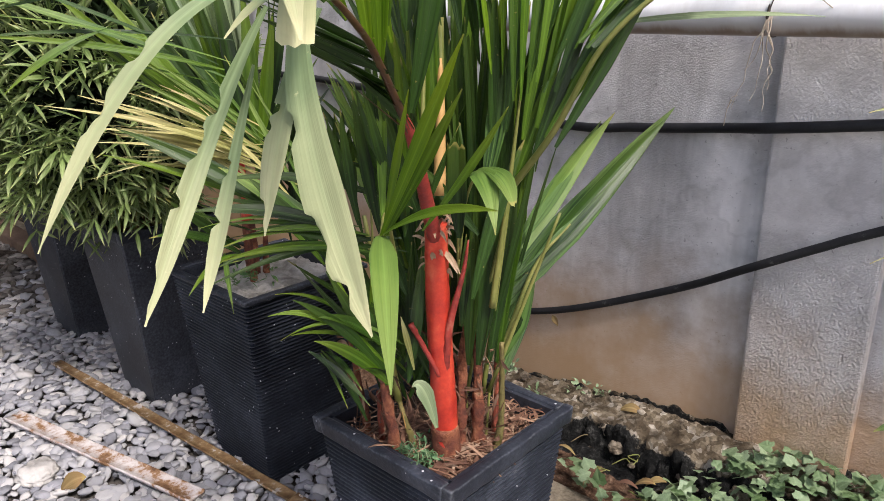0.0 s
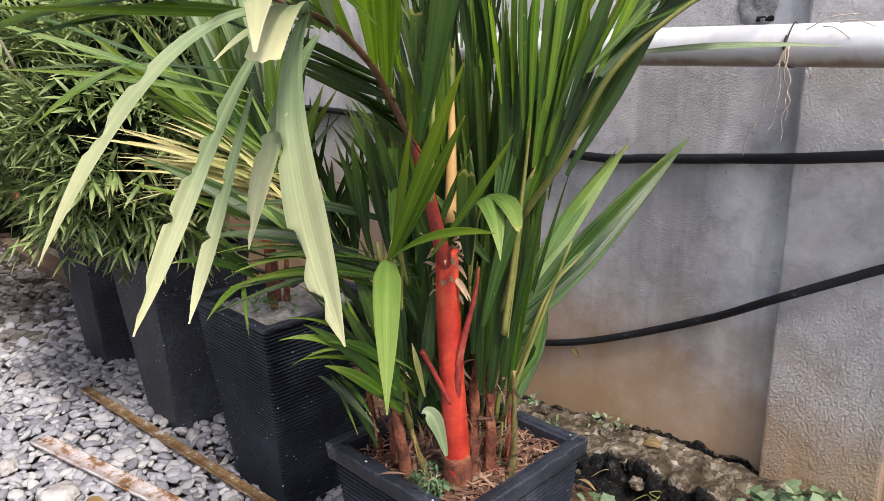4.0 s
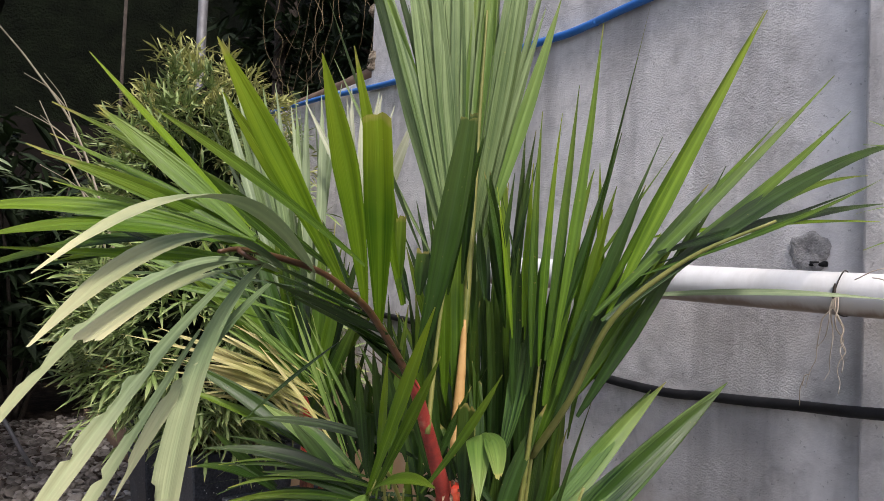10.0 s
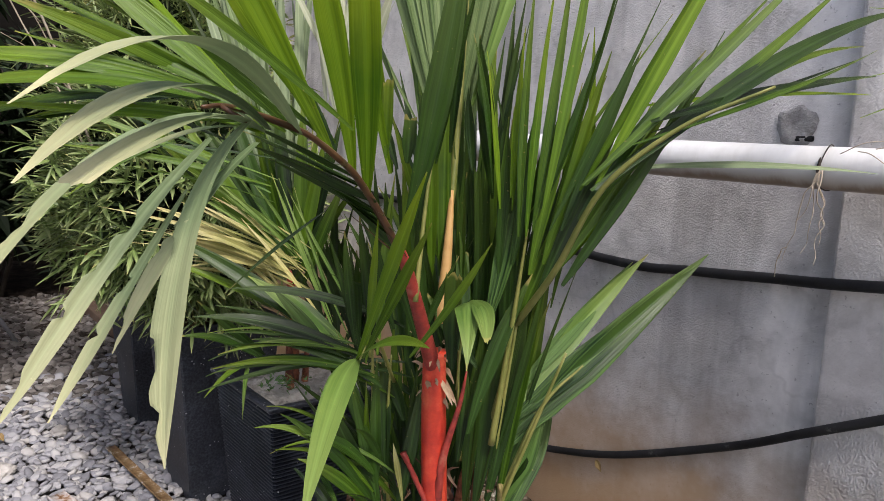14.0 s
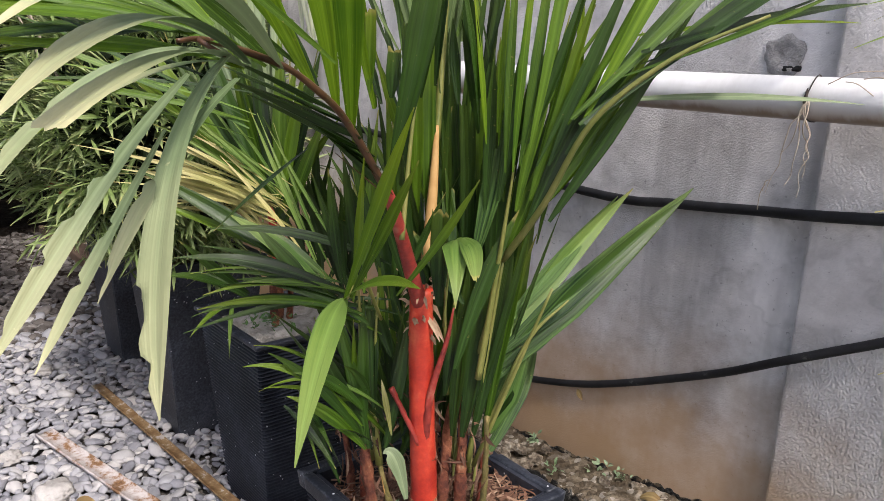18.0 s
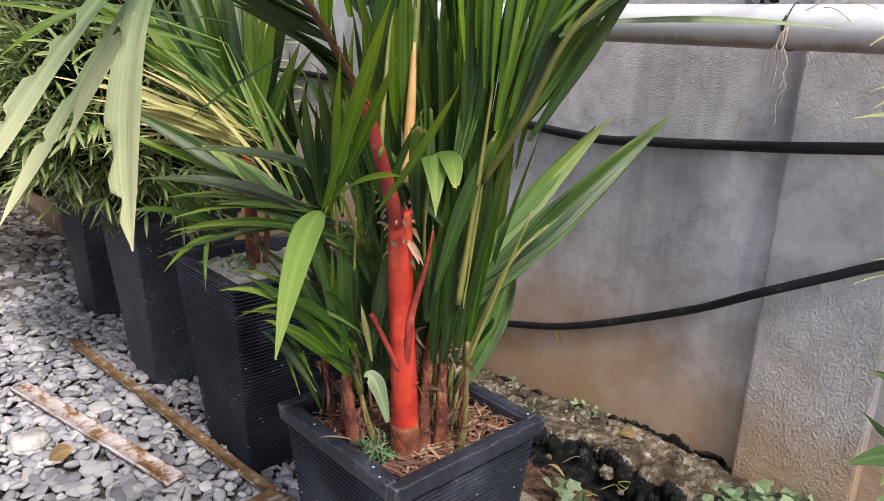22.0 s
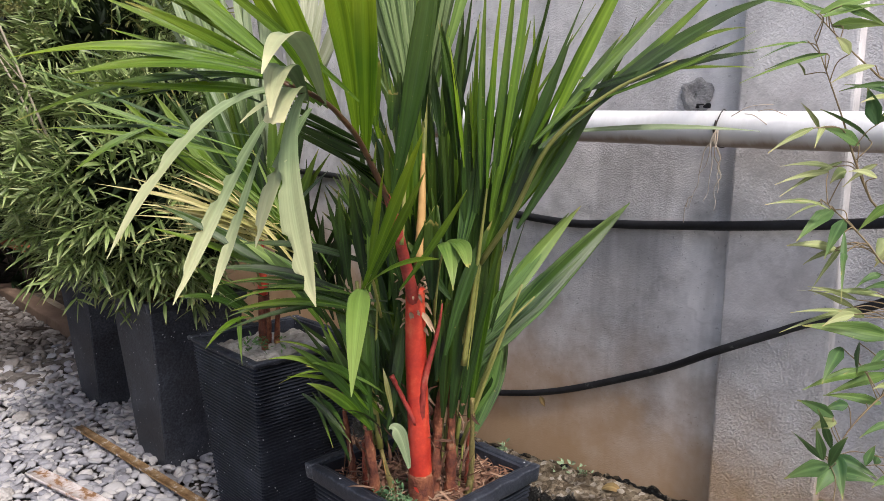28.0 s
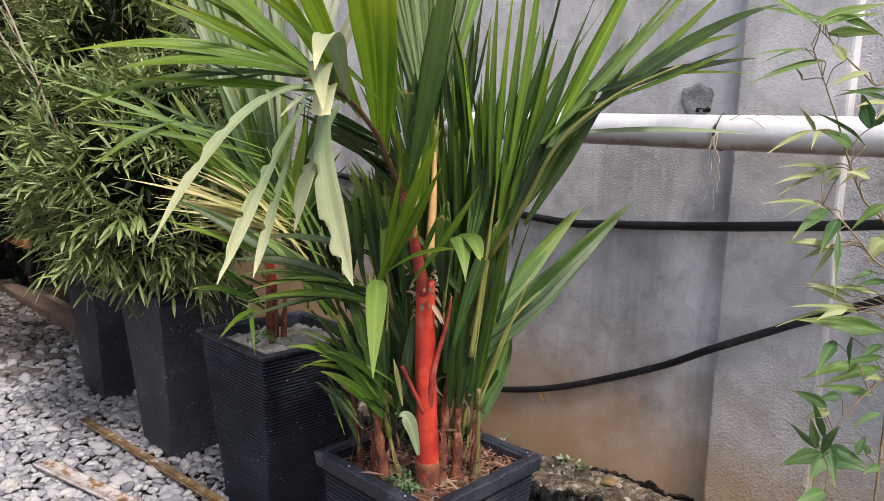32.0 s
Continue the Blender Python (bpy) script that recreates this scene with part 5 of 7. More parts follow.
for i, (x0, y0, x1, y1, z1, r) in enumerate(((0.029, 1.378, -0.004, 1.37, 0.6, 0.009), (0.05, 1.39, 0.07, 1.37, 0.52, 0.008), (0.125, 1.362, 0.096, 1.345, 0.64, 0.013), (0.15, 1.40, 0.118, 1.37, 0.53, 0.008), (0.21, 1.481, 0.221, 1.47, 0.66, 0.014), (0.224, 1.51, 0.214, 1.53, 0.58, 0.011), (0.195, 1.45, 0.19, 1.48, 0.7, 0.014), (0.238, 1.488, 0.256, 1.49, 0.63, 0.008), (0.17, 1.46, 0.15, 1.47, 0.6, 0.009))):
    mid = ((x0 + x1) / 2 + rq.gauss(0, 0.006), (y0 + y1) / 2 + rq.gauss(0, 0.006), 0.36 + 0.42 * (z1 - 0.36))
    part("sucker_stem", tube(spline([(x0, y0, 0.385), mid, (x1, y1, z1)], 26), lambda t, r=r, i=i: r * (1.05 - 0.6 * t) * (1 + 0.12 * math.sin(t * 19 + i)), 12, wobble=0.5), (BROWNSTEM, DULLSTEM, BROWNSTEM, OLIVESTEM)[i % 4], palm, ("brown fibrous sucker stem", "reddish sucker stem with torn sheath", "brown fibrous sucker stem", "olive brown sucker stem")[i % 4])
    for k in range(7):
        z = rq.uniform(0.42, z1)
        f = (z - 0.385) / (z1 - 0.385)
        a = rq.uniform(0, 6.28)
        c0 = Vector((x0 + (x1 - x0) * f + r * math.cos(a), y0 + (y1 - y0) * f + r * math.sin(a), z))
        part("dry_fibre", strap(c0, c0 + Vector((rq.gauss(0, 0.012), rq.gauss(0, 0.012), rq.uniform(-0.07, 0.06))), rq.uniform(0.003, 0.011), (rq.gauss(0, 0.008), rq.gauss(0, 0.008), 0), (math.cos(a), math.sin(a), 0.1), seg=6), STRAW, palm, "papery dry leaf sheath")
for x0, y0, x1, y1, z1, r in ((0.12, 1.372, 0.1, 1.33, 0.86, 0.007), (0.10, 1.372, 0.08, 1.30, 0.80, 0.006), (0.215, 1.49, 0.27, 1.49, 0.9, 0.005), (0.22, 1.50, 0.33, 1.54, 0.86, 0.0045)):
    part("petiole", tube(spline([(x0, y0, 0.52), ((x0 + x1) / 2, (y0 + y1) / 2, (0.52 + z1) / 2), (x1, y1, z1)], 12), lambda t, r=r: r * (1 - 0.5 * t), 8), GREENSTEM, palm, "olive green leaf stalk")

ARCH = [(0.267, 1.277, 1.003), (0.287, 1.229, 1.06), (0.314, 1.176, 1.111), (0.341, 1.133, 1.138), (0.385, 1.06, 1.168), (0.443, 0.966, 1.183), (0.47, 0.93, 1.18)]
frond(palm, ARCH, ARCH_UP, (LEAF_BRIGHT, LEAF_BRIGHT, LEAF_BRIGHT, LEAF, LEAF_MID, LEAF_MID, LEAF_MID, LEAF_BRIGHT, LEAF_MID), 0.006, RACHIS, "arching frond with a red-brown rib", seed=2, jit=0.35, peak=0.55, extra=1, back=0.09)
frond(palm, ARCH[3:], ARCH_SIDE, [LEAF_MID, LEAF_MID, LEAF_BRIGHT, LEAF], 0.004, RACHIS, seed=3, lean=(0.5, -0.5, 0.7), extra=1)
# Shadowed undersides are drawn with the dark LEAF colour.
frond(palm, ARCH[:4], ARCH_DARK, LEAF, 0.003, RACHIS, "leaflets folded under the rib, in the dark shade tone", seed=31, lean=(0.1, -0.3, -0.9), fold=0.5, peak=0.3)
frond(palm, [(0.272, 1.284, 1.0), (0.25, 1.2, 1.07)], ARCH_HANG, LEAF, 0.0015, RACHIS, "dark withered leaflet", seed=33)
frond(palm, ARCH[4:], ARCH_PALE, LEAF_PALE, 0.003, RACHIS, "bleached, insect-bitten drooping leaflets", bite=True, seed=4, peak=0.68, taper=2.4)
frond(palm, ARCH[4:], ARCH_NEAR, LEAF_PALE, 0.003, RACHIS, "bleached leaflets reaching outward", seed=5, lean=(0.3, -0.3, 1.0), taper=2.2, jit=0.3)
SPEAR_RIB = [(0.2, 1.405, 1.08), (0.185, 1.425, 1.25), (0.175, 1.438, 1.4), (0.17, 1.45, 1.6)]
frond(palm, SPEAR_RIB, SPEAR, [LEAF_SPEAR, LEAF_SPEAR, LEAF_FRESH], 0.006, GREENSTEM, "tall pleated pale young frond", fold=0.5, seed=6, extra=2)
frond(palm, SPEAR_RIB, SPEAR2, [LEAF_SPEAR, LEAF_FRESH, LEAF_SPEAR], 0.004, GREENSTEM, fold=0.5, seed=7, extra=1)
frond(palm, SPEAR_RIB[:3], CORE, [LEAF, LEAF, LEAF_MID], 0.004, GREENSTEM, seed=8, extra=2, back=0.1)
frond(palm, [(0.26, 1.3, 0.95), (0.25, 1.32, 1.1), (0.24, 1.35, 1.25)], MID_UP, [LEAF, LEAF, LEAF_MID], 0.004, GREENSTEM, "short blunt dark green blades", seed=19)
frond(palm, [(0.25, 1.47, 0.7), (0.28, 1.47, 0.9), (0.3, 1.47, 1.05)], CORE2, LEAF, 0.006, GREENSTEM, seed=9, extra=2, back=0.1)
RIGHT = [(0.27, 1.49, 0.9), (0.36, 1.47, 1.0), (0.44, 1.46, 1.12), (0.52, 1.5, 1.2), (0.6, 1.56, 1.25)]
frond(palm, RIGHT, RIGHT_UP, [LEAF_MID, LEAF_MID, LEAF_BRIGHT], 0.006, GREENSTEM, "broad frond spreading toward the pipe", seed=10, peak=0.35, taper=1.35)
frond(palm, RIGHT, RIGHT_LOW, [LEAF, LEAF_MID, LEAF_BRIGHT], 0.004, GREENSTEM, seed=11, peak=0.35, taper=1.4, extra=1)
frond(palm, RIGHT[:4], RIGHT_IN, [LEAF, LEAF_MID, LEAF_MID], 0.004, GREENSTEM, seed=12, extra=1, back=0.1)
frond(palm, [(0.24, 1.51, 0.6), (0.27, 1.56, 0.75), (0.3, 1.62, 0.82)], LOW_RIGHT, (LEAF_STRIPE, LEAF, LEAF_STRIPE, LEAF_FRESH, LEAF_STRIPE, LEAF_STRIPE, LEAF, LEAF), 0.005, GREENSTEM, seed=13, fold=0.4, jit=0.5, peak=0.35, taper=1.8)
frond(palm, [(0.2, 1.45, 0.66), (0.22, 1.42, 0.8), (0.24, 1.4, 0.95)], FRONT_BLADES, (LEAF, LEAF_STRIPE, LEAF, LEAF_MID), 0.004, GREENSTEM, "broad dark upright blades", seed=35, jit=0.4)
frond(palm, [(0.21, 1.48, 0.62), (0.24, 1.48, 0.75), (0.27, 1.48, 0.86)], INNER, [LEAF, LEAF, LEAF_MID], 0.005, GREENSTEM, seed=14, extra=2, back=0.1)
frond(palm, [(0.10, 1.36, 0.6), (0.12, 1.33, 0.75), (0.14, 1.31, 0.88)], LOW_LEFT, [LEAF, LEAF, LEAF, LEAF_MID], 0.005, GREENSTEM, seed=15, lean=(0.6, -0.6, 0.6), extra=2)
frond(palm, [(0.10, 1.37, 0.58), (0.13, 1.35, 0.7), (0.15, 1.34, 0.84)], LOW_LEFT2, [LEAF, LEAF, LEAF, LEAF_MID], 0.005, GREENSTEM, seed=16, extra=2, back=0.1)
# Fill leaves take the dark tone for the gloom inside the clump.
frond(palm, [(0.17, 1.5, 0.5), (0.18, 1.52, 0.65), (0.18, 1.53, 0.8)], BACK_FILL, [LEAF, LEAF, LEAF_MID], 0.004, GREENSTEM, "inner leaves in the dark shade tone", seed=37, extra=1)
frond(palm, [(0.14, 1.5, 0.45), (0.14, 1.52, 0.55), (0.14, 1.53, 0.6)], BACK_FILL2, LEAF, 0.004, GREENSTEM, "low leaves in the dark shade tone", seed=38)
frond(palm, [(0.13, 1.4, 0.42), (0.13, 1.38, 0.46), (0.13, 1.37, 0.5)], CURLED, (LEAF_SILVER, LEAF_YELLOW), 0.002, OCHRE, "pale curled leaf scraps at the stem foot", seed=41, jit=0.5)
frond(palm, RIGHT[:2], PIPE_LEAF, LEAF_SILVER, 0.002, GREENSTEM, "lone dry leaf stretched in front of the pipe", seed=18)
# Added back fronds close the gaps, their dark colour painting the clump's shade.
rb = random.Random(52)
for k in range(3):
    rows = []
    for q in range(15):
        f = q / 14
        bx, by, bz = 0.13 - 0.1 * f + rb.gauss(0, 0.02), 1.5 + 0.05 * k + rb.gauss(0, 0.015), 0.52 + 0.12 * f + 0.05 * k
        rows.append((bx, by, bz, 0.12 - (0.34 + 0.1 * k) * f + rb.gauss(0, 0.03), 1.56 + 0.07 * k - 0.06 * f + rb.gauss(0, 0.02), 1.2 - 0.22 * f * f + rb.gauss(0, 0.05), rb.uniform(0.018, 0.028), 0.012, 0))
    frond(palm, [(0.15, 1.48 + 0.04 * k, 0.45), (0.1, 1.51 + 0.05 * k, 0.56), (0.02, 1.53 + 0.06 * k, 0.72)], rows, [LEAF, LEAF, LEAF_MID], 0.004, GREENSTEM, "back frond of the clump in the dark shade tone", seed=70 + k, jit=0.8)
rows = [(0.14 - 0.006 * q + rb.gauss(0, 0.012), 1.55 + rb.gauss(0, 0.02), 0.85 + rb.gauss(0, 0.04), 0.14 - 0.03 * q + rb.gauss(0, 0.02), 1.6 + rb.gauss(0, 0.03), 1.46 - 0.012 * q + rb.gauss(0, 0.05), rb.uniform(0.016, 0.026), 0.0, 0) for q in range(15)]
frond(palm, [(0.16, 1.5, 0.5), (0.14, 1.55, 0.8), (0.1, 1.58, 1.05)], rows, [LEAF, LEAF, LEAF_MID], 0.004, GREENSTEM, "upright back frond in the dark shade tone", seed=75, jit=0.8)
rf = random.Random(8)
for k in range(34):
    a, z = rf.uniform(0, 6.28), rf.uniform(0.77, 0.872)
    c0 = Vector((0.209 + 0.012 * math.cos(a), 1.38 + 0.012 * math.sin(a), z))
    e = c0 + Vector((0.022 * math.cos(a) + rf.gauss(0, 0.008), 0.022 * math.sin(a) + rf.gauss(0, 0.008), rf.gauss(-0.008, 0.022)))
    part("dry_fibre", strap(c0, e, rf.uniform(0.003, 0.009), (0, 0, 0.006), seg=5), SHEATH, palm, "torn dry sheath fibre")
for k in range(40):
    x, y = (0.2, 1.48) if k % 2 else (0.1, 1.38)
    c0 = Vector((x + rf.gauss(0, 0.026), y + rf.gauss(0, 0.026), rf.uniform(0.42, 0.62)))
    e = c0 + Vector((rf.gauss(0, 0.03), rf.gauss(-0.01, 0.025), rf.uniform(-0.05, 0.08)))
    part("dry_fibre", strap(c0, e, rf.uniform(0.002, 0.007), (rf.gauss(0, 0.015), 0, 0), seg=6), STRAW, palm, "papery dry leaf sheath")
pale_rib = part("frond", tube(spline([(0.443, 0.966, 1.183), (0.46, 0.95, 1.182), (0.474, 0.965, 1.171)], 8), 0.0022, 6), RACHIS, palm, "bent frond end holding the largest bleached leaflet")
part("leaflet", strap((0.474, 0.966, 1.171), (0.676, 0.838, 0.992), 0.027, (-0.010, -0.014, 0.016), (0.6, -0.75, 0.3), seg=90, fold=0.2, bite=5, peak=0.72, taper=2.6, twist=0.3), LEAF_PALE, pale_rib)
fold_rib = part("frond", tube(spline([(0.16, 1.34, 0.8), (0.24, 1.25, 0.9), (0.303, 1.182, 0.895)], 12), lambda t: 0.003, 6), GREENSTEM, palm, "broken leaf folded over on itself")
part("leaflet", strap((0.303, 1.182, 0.897), (0.51, 1.0, 0.83), 0.031, (0, 0, 0.03), (0.65, -0.5, 0.6), peak=0.35, seg=14), LEAF_FRESH, fold_rib)
part("leaflet", strap((0.303, 1.182, 0.897), (0.55, 1.10, 0.985), 0.024, (0, 0, 0.012), (0.4, -0.5, 0.8), peak=0.35, seg=14), LEAF_MID, fold_rib)

curl_rib = part("frond", tube(spline([(0.24, 1.40, 0.8), (0.275, 1.375, 0.9), (0.325, 1.34, 0.957)], 10), 0.002, 6), GREENSTEM, palm, "young leaf curled over at its tip")
part("leaflet", strap((0.325, 1.34, 0.958), (0.425, 1.255, 0.905), 0.036, (0.01, -0.008, 0.02), (0.7, -0.7, 0.3), seg=24, fold=0.25, peak=0.3, taper=1.3), LEAF_FRESH, curl_rib)
part("leaflet", strap((0.327, 1.342, 0.958), (0.437, 1.273, 0.94), 0.026, (0.008, 0.0, 0.014), (0.6, -0.6, 0.6), seg=20, fold=0.2, cut=0.3, peak=0.5, taper=2.0), LEAF_FRESH, curl_rib)
foot_rib = part("frond", tube(spline([(0.215, 1.5, 0.42), (0.21, 1.51, 0.46), (0.206, 1.52, 0.51)], 10), 0.0025, 6), GREENSTEM, palm, "low pleated leaf rising from the stem foot")
part("leaflet", strap((0.206, 1.52, 0.5), (0.125, 1.75, 0.71), 0.034, (0.012, 0.012, -0.006), (0.7, -0.65, 0.1), seg=16, fold=0.5, peak=0.5, taper=1.6), LEAF_STRIPE, foot_rib)

palm2 = thing("palm", (-0.644, 1.573, 0.52), "smaller yellowing feathery palm in the second ribbed planter", "palm")
part("stem", tube(spline([(-0.644, 1.573, 0.5), (-0.64, 1.57, 0.62), (-0.632, 1.562, 0.72)], 14), lambda t: 0.02 - 0.005 * t, 14, wobble=0.2), BROWNSTEM, palm2, "brown fibrous stem")
part("stem", tube(spline([(-0.632, 1.562, 0.68), (-0.622, 1.555, 0.76), (-0.61, 1.545, 0.84)], 10), lambda t: 0.015 - 0.005 * t, 12, wobble=0.05), REDSTEM, palm2, "dull red crownshaft")
for dx, dy in ((0.03, -0.02), (-0.03, 0.01), (0.01, 0.03)):
    part("sucker_stem", tube(spline([(-0.644 + dx, 1.573 + dy, 0.5), (-0.64 + dx * 1.3, 1.57 + dy * 1.3, 0.66)], 8), lambda t: 0.010 - 0.004 * t, 9, wobble=0.2), BROWNSTEM, palm2)
CROWN2 = (-0.61, 1.545, 0.84)
frond(palm2, [CROWN2, (-0.6, 1.5, 0.92), (-0.64, 1.46, 0.96)], YELLOW, (LEAF_YELLOW, LEAF_YELLOW, LEAF_YELLOW, LEAF_YELLOW, LEAF_YELLOW, LEAF_FRESH, LEAF_FRESH, LEAF_YELLOW, LEAF_FRESH, LEAF_YELLOW, LEAF_YELLOW), 0.004, OCHRE, "yellowing drooping frond", seed=20, lean=(0.5, -0.5, 0.6), extra=3, fold=0.5)
frond(palm2, [(-0.63, 1.56, 0.7), (-0.58, 1.5, 0.74), (-0.5, 1.46, 0.74)], LOW_GREEN, [LEAF, LEAF_MID, LEAF_MID, LEAF_FRESH], 0.004, GREENSTEM, seed=21, lean=(0.5, -0.5, 0.7), extra=1)
# Dark LEAF stands in for shade inside the second palm.
frond(palm2, [(-0.63, 1.56, 0.7), (-0.58, 1.5, 0.8), (-0.54, 1.47, 0.84)], DARK_FAN, LEAF, 0.004, GREENSTEM, "inner frond in the dark shade tone", seed=26, extra=1)
frond(palm2, [CROWN2, (-0.64, 1.6, 1.0), (-0.7, 1.62, 1.15)], BACK_FAN, [LEAF, LEAF, LEAF_MID], 0.005, GREENSTEM, seed=22, extra=2)
frond(palm2, [CROWN2, (-0.66, 1.62, 1.05), (-0.72, 1.66, 1.3)], SILVER, [LEAF_SILVER, LEAF_SPEAR, LEAF_SILVER], 0.005, GREENSTEM, "pale silvery upright frond", seed=23, extra=2)
frond(palm2, [CROWN2, (-0.56, 1.6, 1.05), (-0.5, 1.62, 1.25)], SILVER2, LEAF_CREAM, 0.004, GREENSTEM, "pale silvery upright frond", seed=24, extra=2)


# ---- bamboo ----
def lance_cloud(spots, size, seed, droop=0.35, per=5, wid=0.085):
    """Many lance-shaped leaves in loose whorls at the given spots, as one mesh with leaf coordinates."""
    rnd = random.Random(seed)
    verts, faces, uvs = [], [], []
    for p, way in spots:
        for k in range(rnd.randint(per - 1, per + 1)):
            d = (way * 0.8 + Vector((rnd.gauss(0, 0.62), rnd.gauss(0, 0.62), rnd.gauss(0, 0.5) - droop * 0.3))).normalized()
            ln = size * rnd.uniform(0.6, 1.25)
            w = ln * wid * rnd.uniform(0.8, 1.2)
            s = d.cross(Vector((rnd.gauss(0, 0.5), rnd.gauss(0, 0.5), 1))).normalized()
            u = s.cross(d)
            b = p + Vector((rnd.gauss(0, 0.008), rnd.gauss(0, 0.008), rnd.gauss(0, 0.008)))
            i = len(verts)
            sag = Vector((0, 0, -droop * ln * 0.5))
            m1, m2 = b + d * ln * 0.33 + sag * 0.1, b + d * ln * 0.68 + sag * 0.45
            verts += [b, m1 - s * w + u * w * 0.4, m1, m1 + s * w + u * w * 0.4, m2 - s * w * 0.8 + u * w * 0.3, m2, m2 + s * w * 0.8 + u * w * 0.3, b + d * ln + sag]
            faces += [(i, i + 1, i + 2), (i, i + 2, i + 3), (i + 1, i + 4, i + 5, i + 2), (i + 2, i + 5, i + 6, i + 3), (i + 4, i + 7, i + 5), (i + 5, i + 7, i + 6)]
            uvs += [(0.5, 0), (0, 0.33), (0.5, 0.33), (1, 0.33), (0, 0.68), (0.5, 0.68), (1, 0.68), (0.5, 1)]
    return verts, faces, uvs


def cloud_part(name, data, material, parent, label=""):
    verts, faces, uvs = data
    o = origin(parent)
    me = bpy.data.meshes.new(name)
    me.from_pydata([v - o for v in verts], [], faces)
    layer = me.uv_layers.new()
    idx = np.empty(len(me.loops), dtype=np.int32)
    me.loops.foreach_get("vertex_index", idx)
    layer.data.foreach_set("uv", np.array(uvs, dtype=np.float32)[idx].ravel())
    me.materials.append(material)
    ob = new(name, me)
    ob.parent = parent
    return tagged(ob, label)


def bamboo_bush(cx, cy, z0, centre, radii, count, seed, label, culms=14, leaf=None):
    """A clipped-looking bushy bamboo: thin culms fanning out of the planter, leafy all over a lumpy ellipsoid."""
    rnd = random.Random(seed)
    b = thing("bamboo", (cx, cy, z0), label, "bamboo", "bushy bamboos in the planters")
    c, r = Vector(centre), Vector(radii)
    for i in range(culms):
        a = rnd.uniform(0, 2 * math.pi)
        q = rnd.uniform(0.2, 0.9)
        top = c + Vector((math.cos(a) * r.x * q, math.sin(a) * r.y * q, r.z * rnd.uniform(0.1, 0.95) * math.sqrt(1 - q * q * 0.8)))
        foot = Vector((cx + rnd.uniform(-0.09, 0.09), cy + rnd.uniform(-0.09, 0.09), z0))
        mid = (foot + top) / 2 + Vector((rnd.gauss(0, 0.02), rnd.gauss(0, 0.02), 0.06))
        part("culm", tube(spline([foot, mid, top], 12), lambda t: 0.0045 * (1 - 0.75 * t), 6), GREENSTEM, b)
    spots = []
    while len(spots) < count:
        d = Vector((rnd.gauss(0, 1), rnd.gauss(0, 1), rnd.gauss(0, 1))).normalized()
        k = rnd.uniform(0.45, 1.0) ** 0.5
        lump = 1 + 0.25 * noise.noise(d * 2.6 + Vector((seed, 0, 0)))
        p = c + Vector((d.x * r.x * (1 if d.z > -0.2 or d.x > 0 else 0.8 + d.z * 0.3), d.y * r.y, d.z * r.z)) * k * lump
        for q in range(rnd.randint(3, 7)):
            o = p + Vector((rnd.gauss(0, 0.032), rnd.gauss(0, 0.032), rnd.gauss(0, 0.025)))
            if o.y < 2.28:
                spots.append((o, Vector((d.x, d.y, d.z * 0.7 + 0.05))))
    cloud_part("crown", lance_cloud(spots, 0.08, seed, 0.18, 6, 0.066), leaf or LEAF_BAMBOO, b, "dense narrow green leaves")
    # Core leaves paint the dark gaps between the outer whorls.
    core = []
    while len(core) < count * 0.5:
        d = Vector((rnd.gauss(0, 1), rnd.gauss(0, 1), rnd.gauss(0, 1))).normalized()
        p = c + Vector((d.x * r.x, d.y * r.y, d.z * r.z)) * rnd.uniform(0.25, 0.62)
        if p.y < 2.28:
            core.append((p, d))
    cloud_part("inner_leaves", lance_cloud(core, 0.1, seed + 50, 0.22, 6, 0.12), LEAF_DARK, b, "inner leaves coloured near-black for the shade inside")
    return b


bamboo_bush(-1.226, 1.572, 0.55, (-1.22, 1.50, 0.97), (0.44, 0.42, 0.43), 1050, 31, "dense bushy green bamboo spilling over its black planter")
bamboo_bush(-1.952, 1.61, 0.55, (-1.86, 1.62, 1.23), (0.52, 0.44, 0.66), 1300, 32, "tall bushy green bamboo in a white-specked black planter")
bamboo_bush(-2.6, 1.75, 0.0, (-2.36, 1.8, 1.62), (0.66, 0.4, 0.56), 900, 33, "tall yellow-green bamboo at the far end of the row", leaf=LEAF_BAMBOO_DRY)


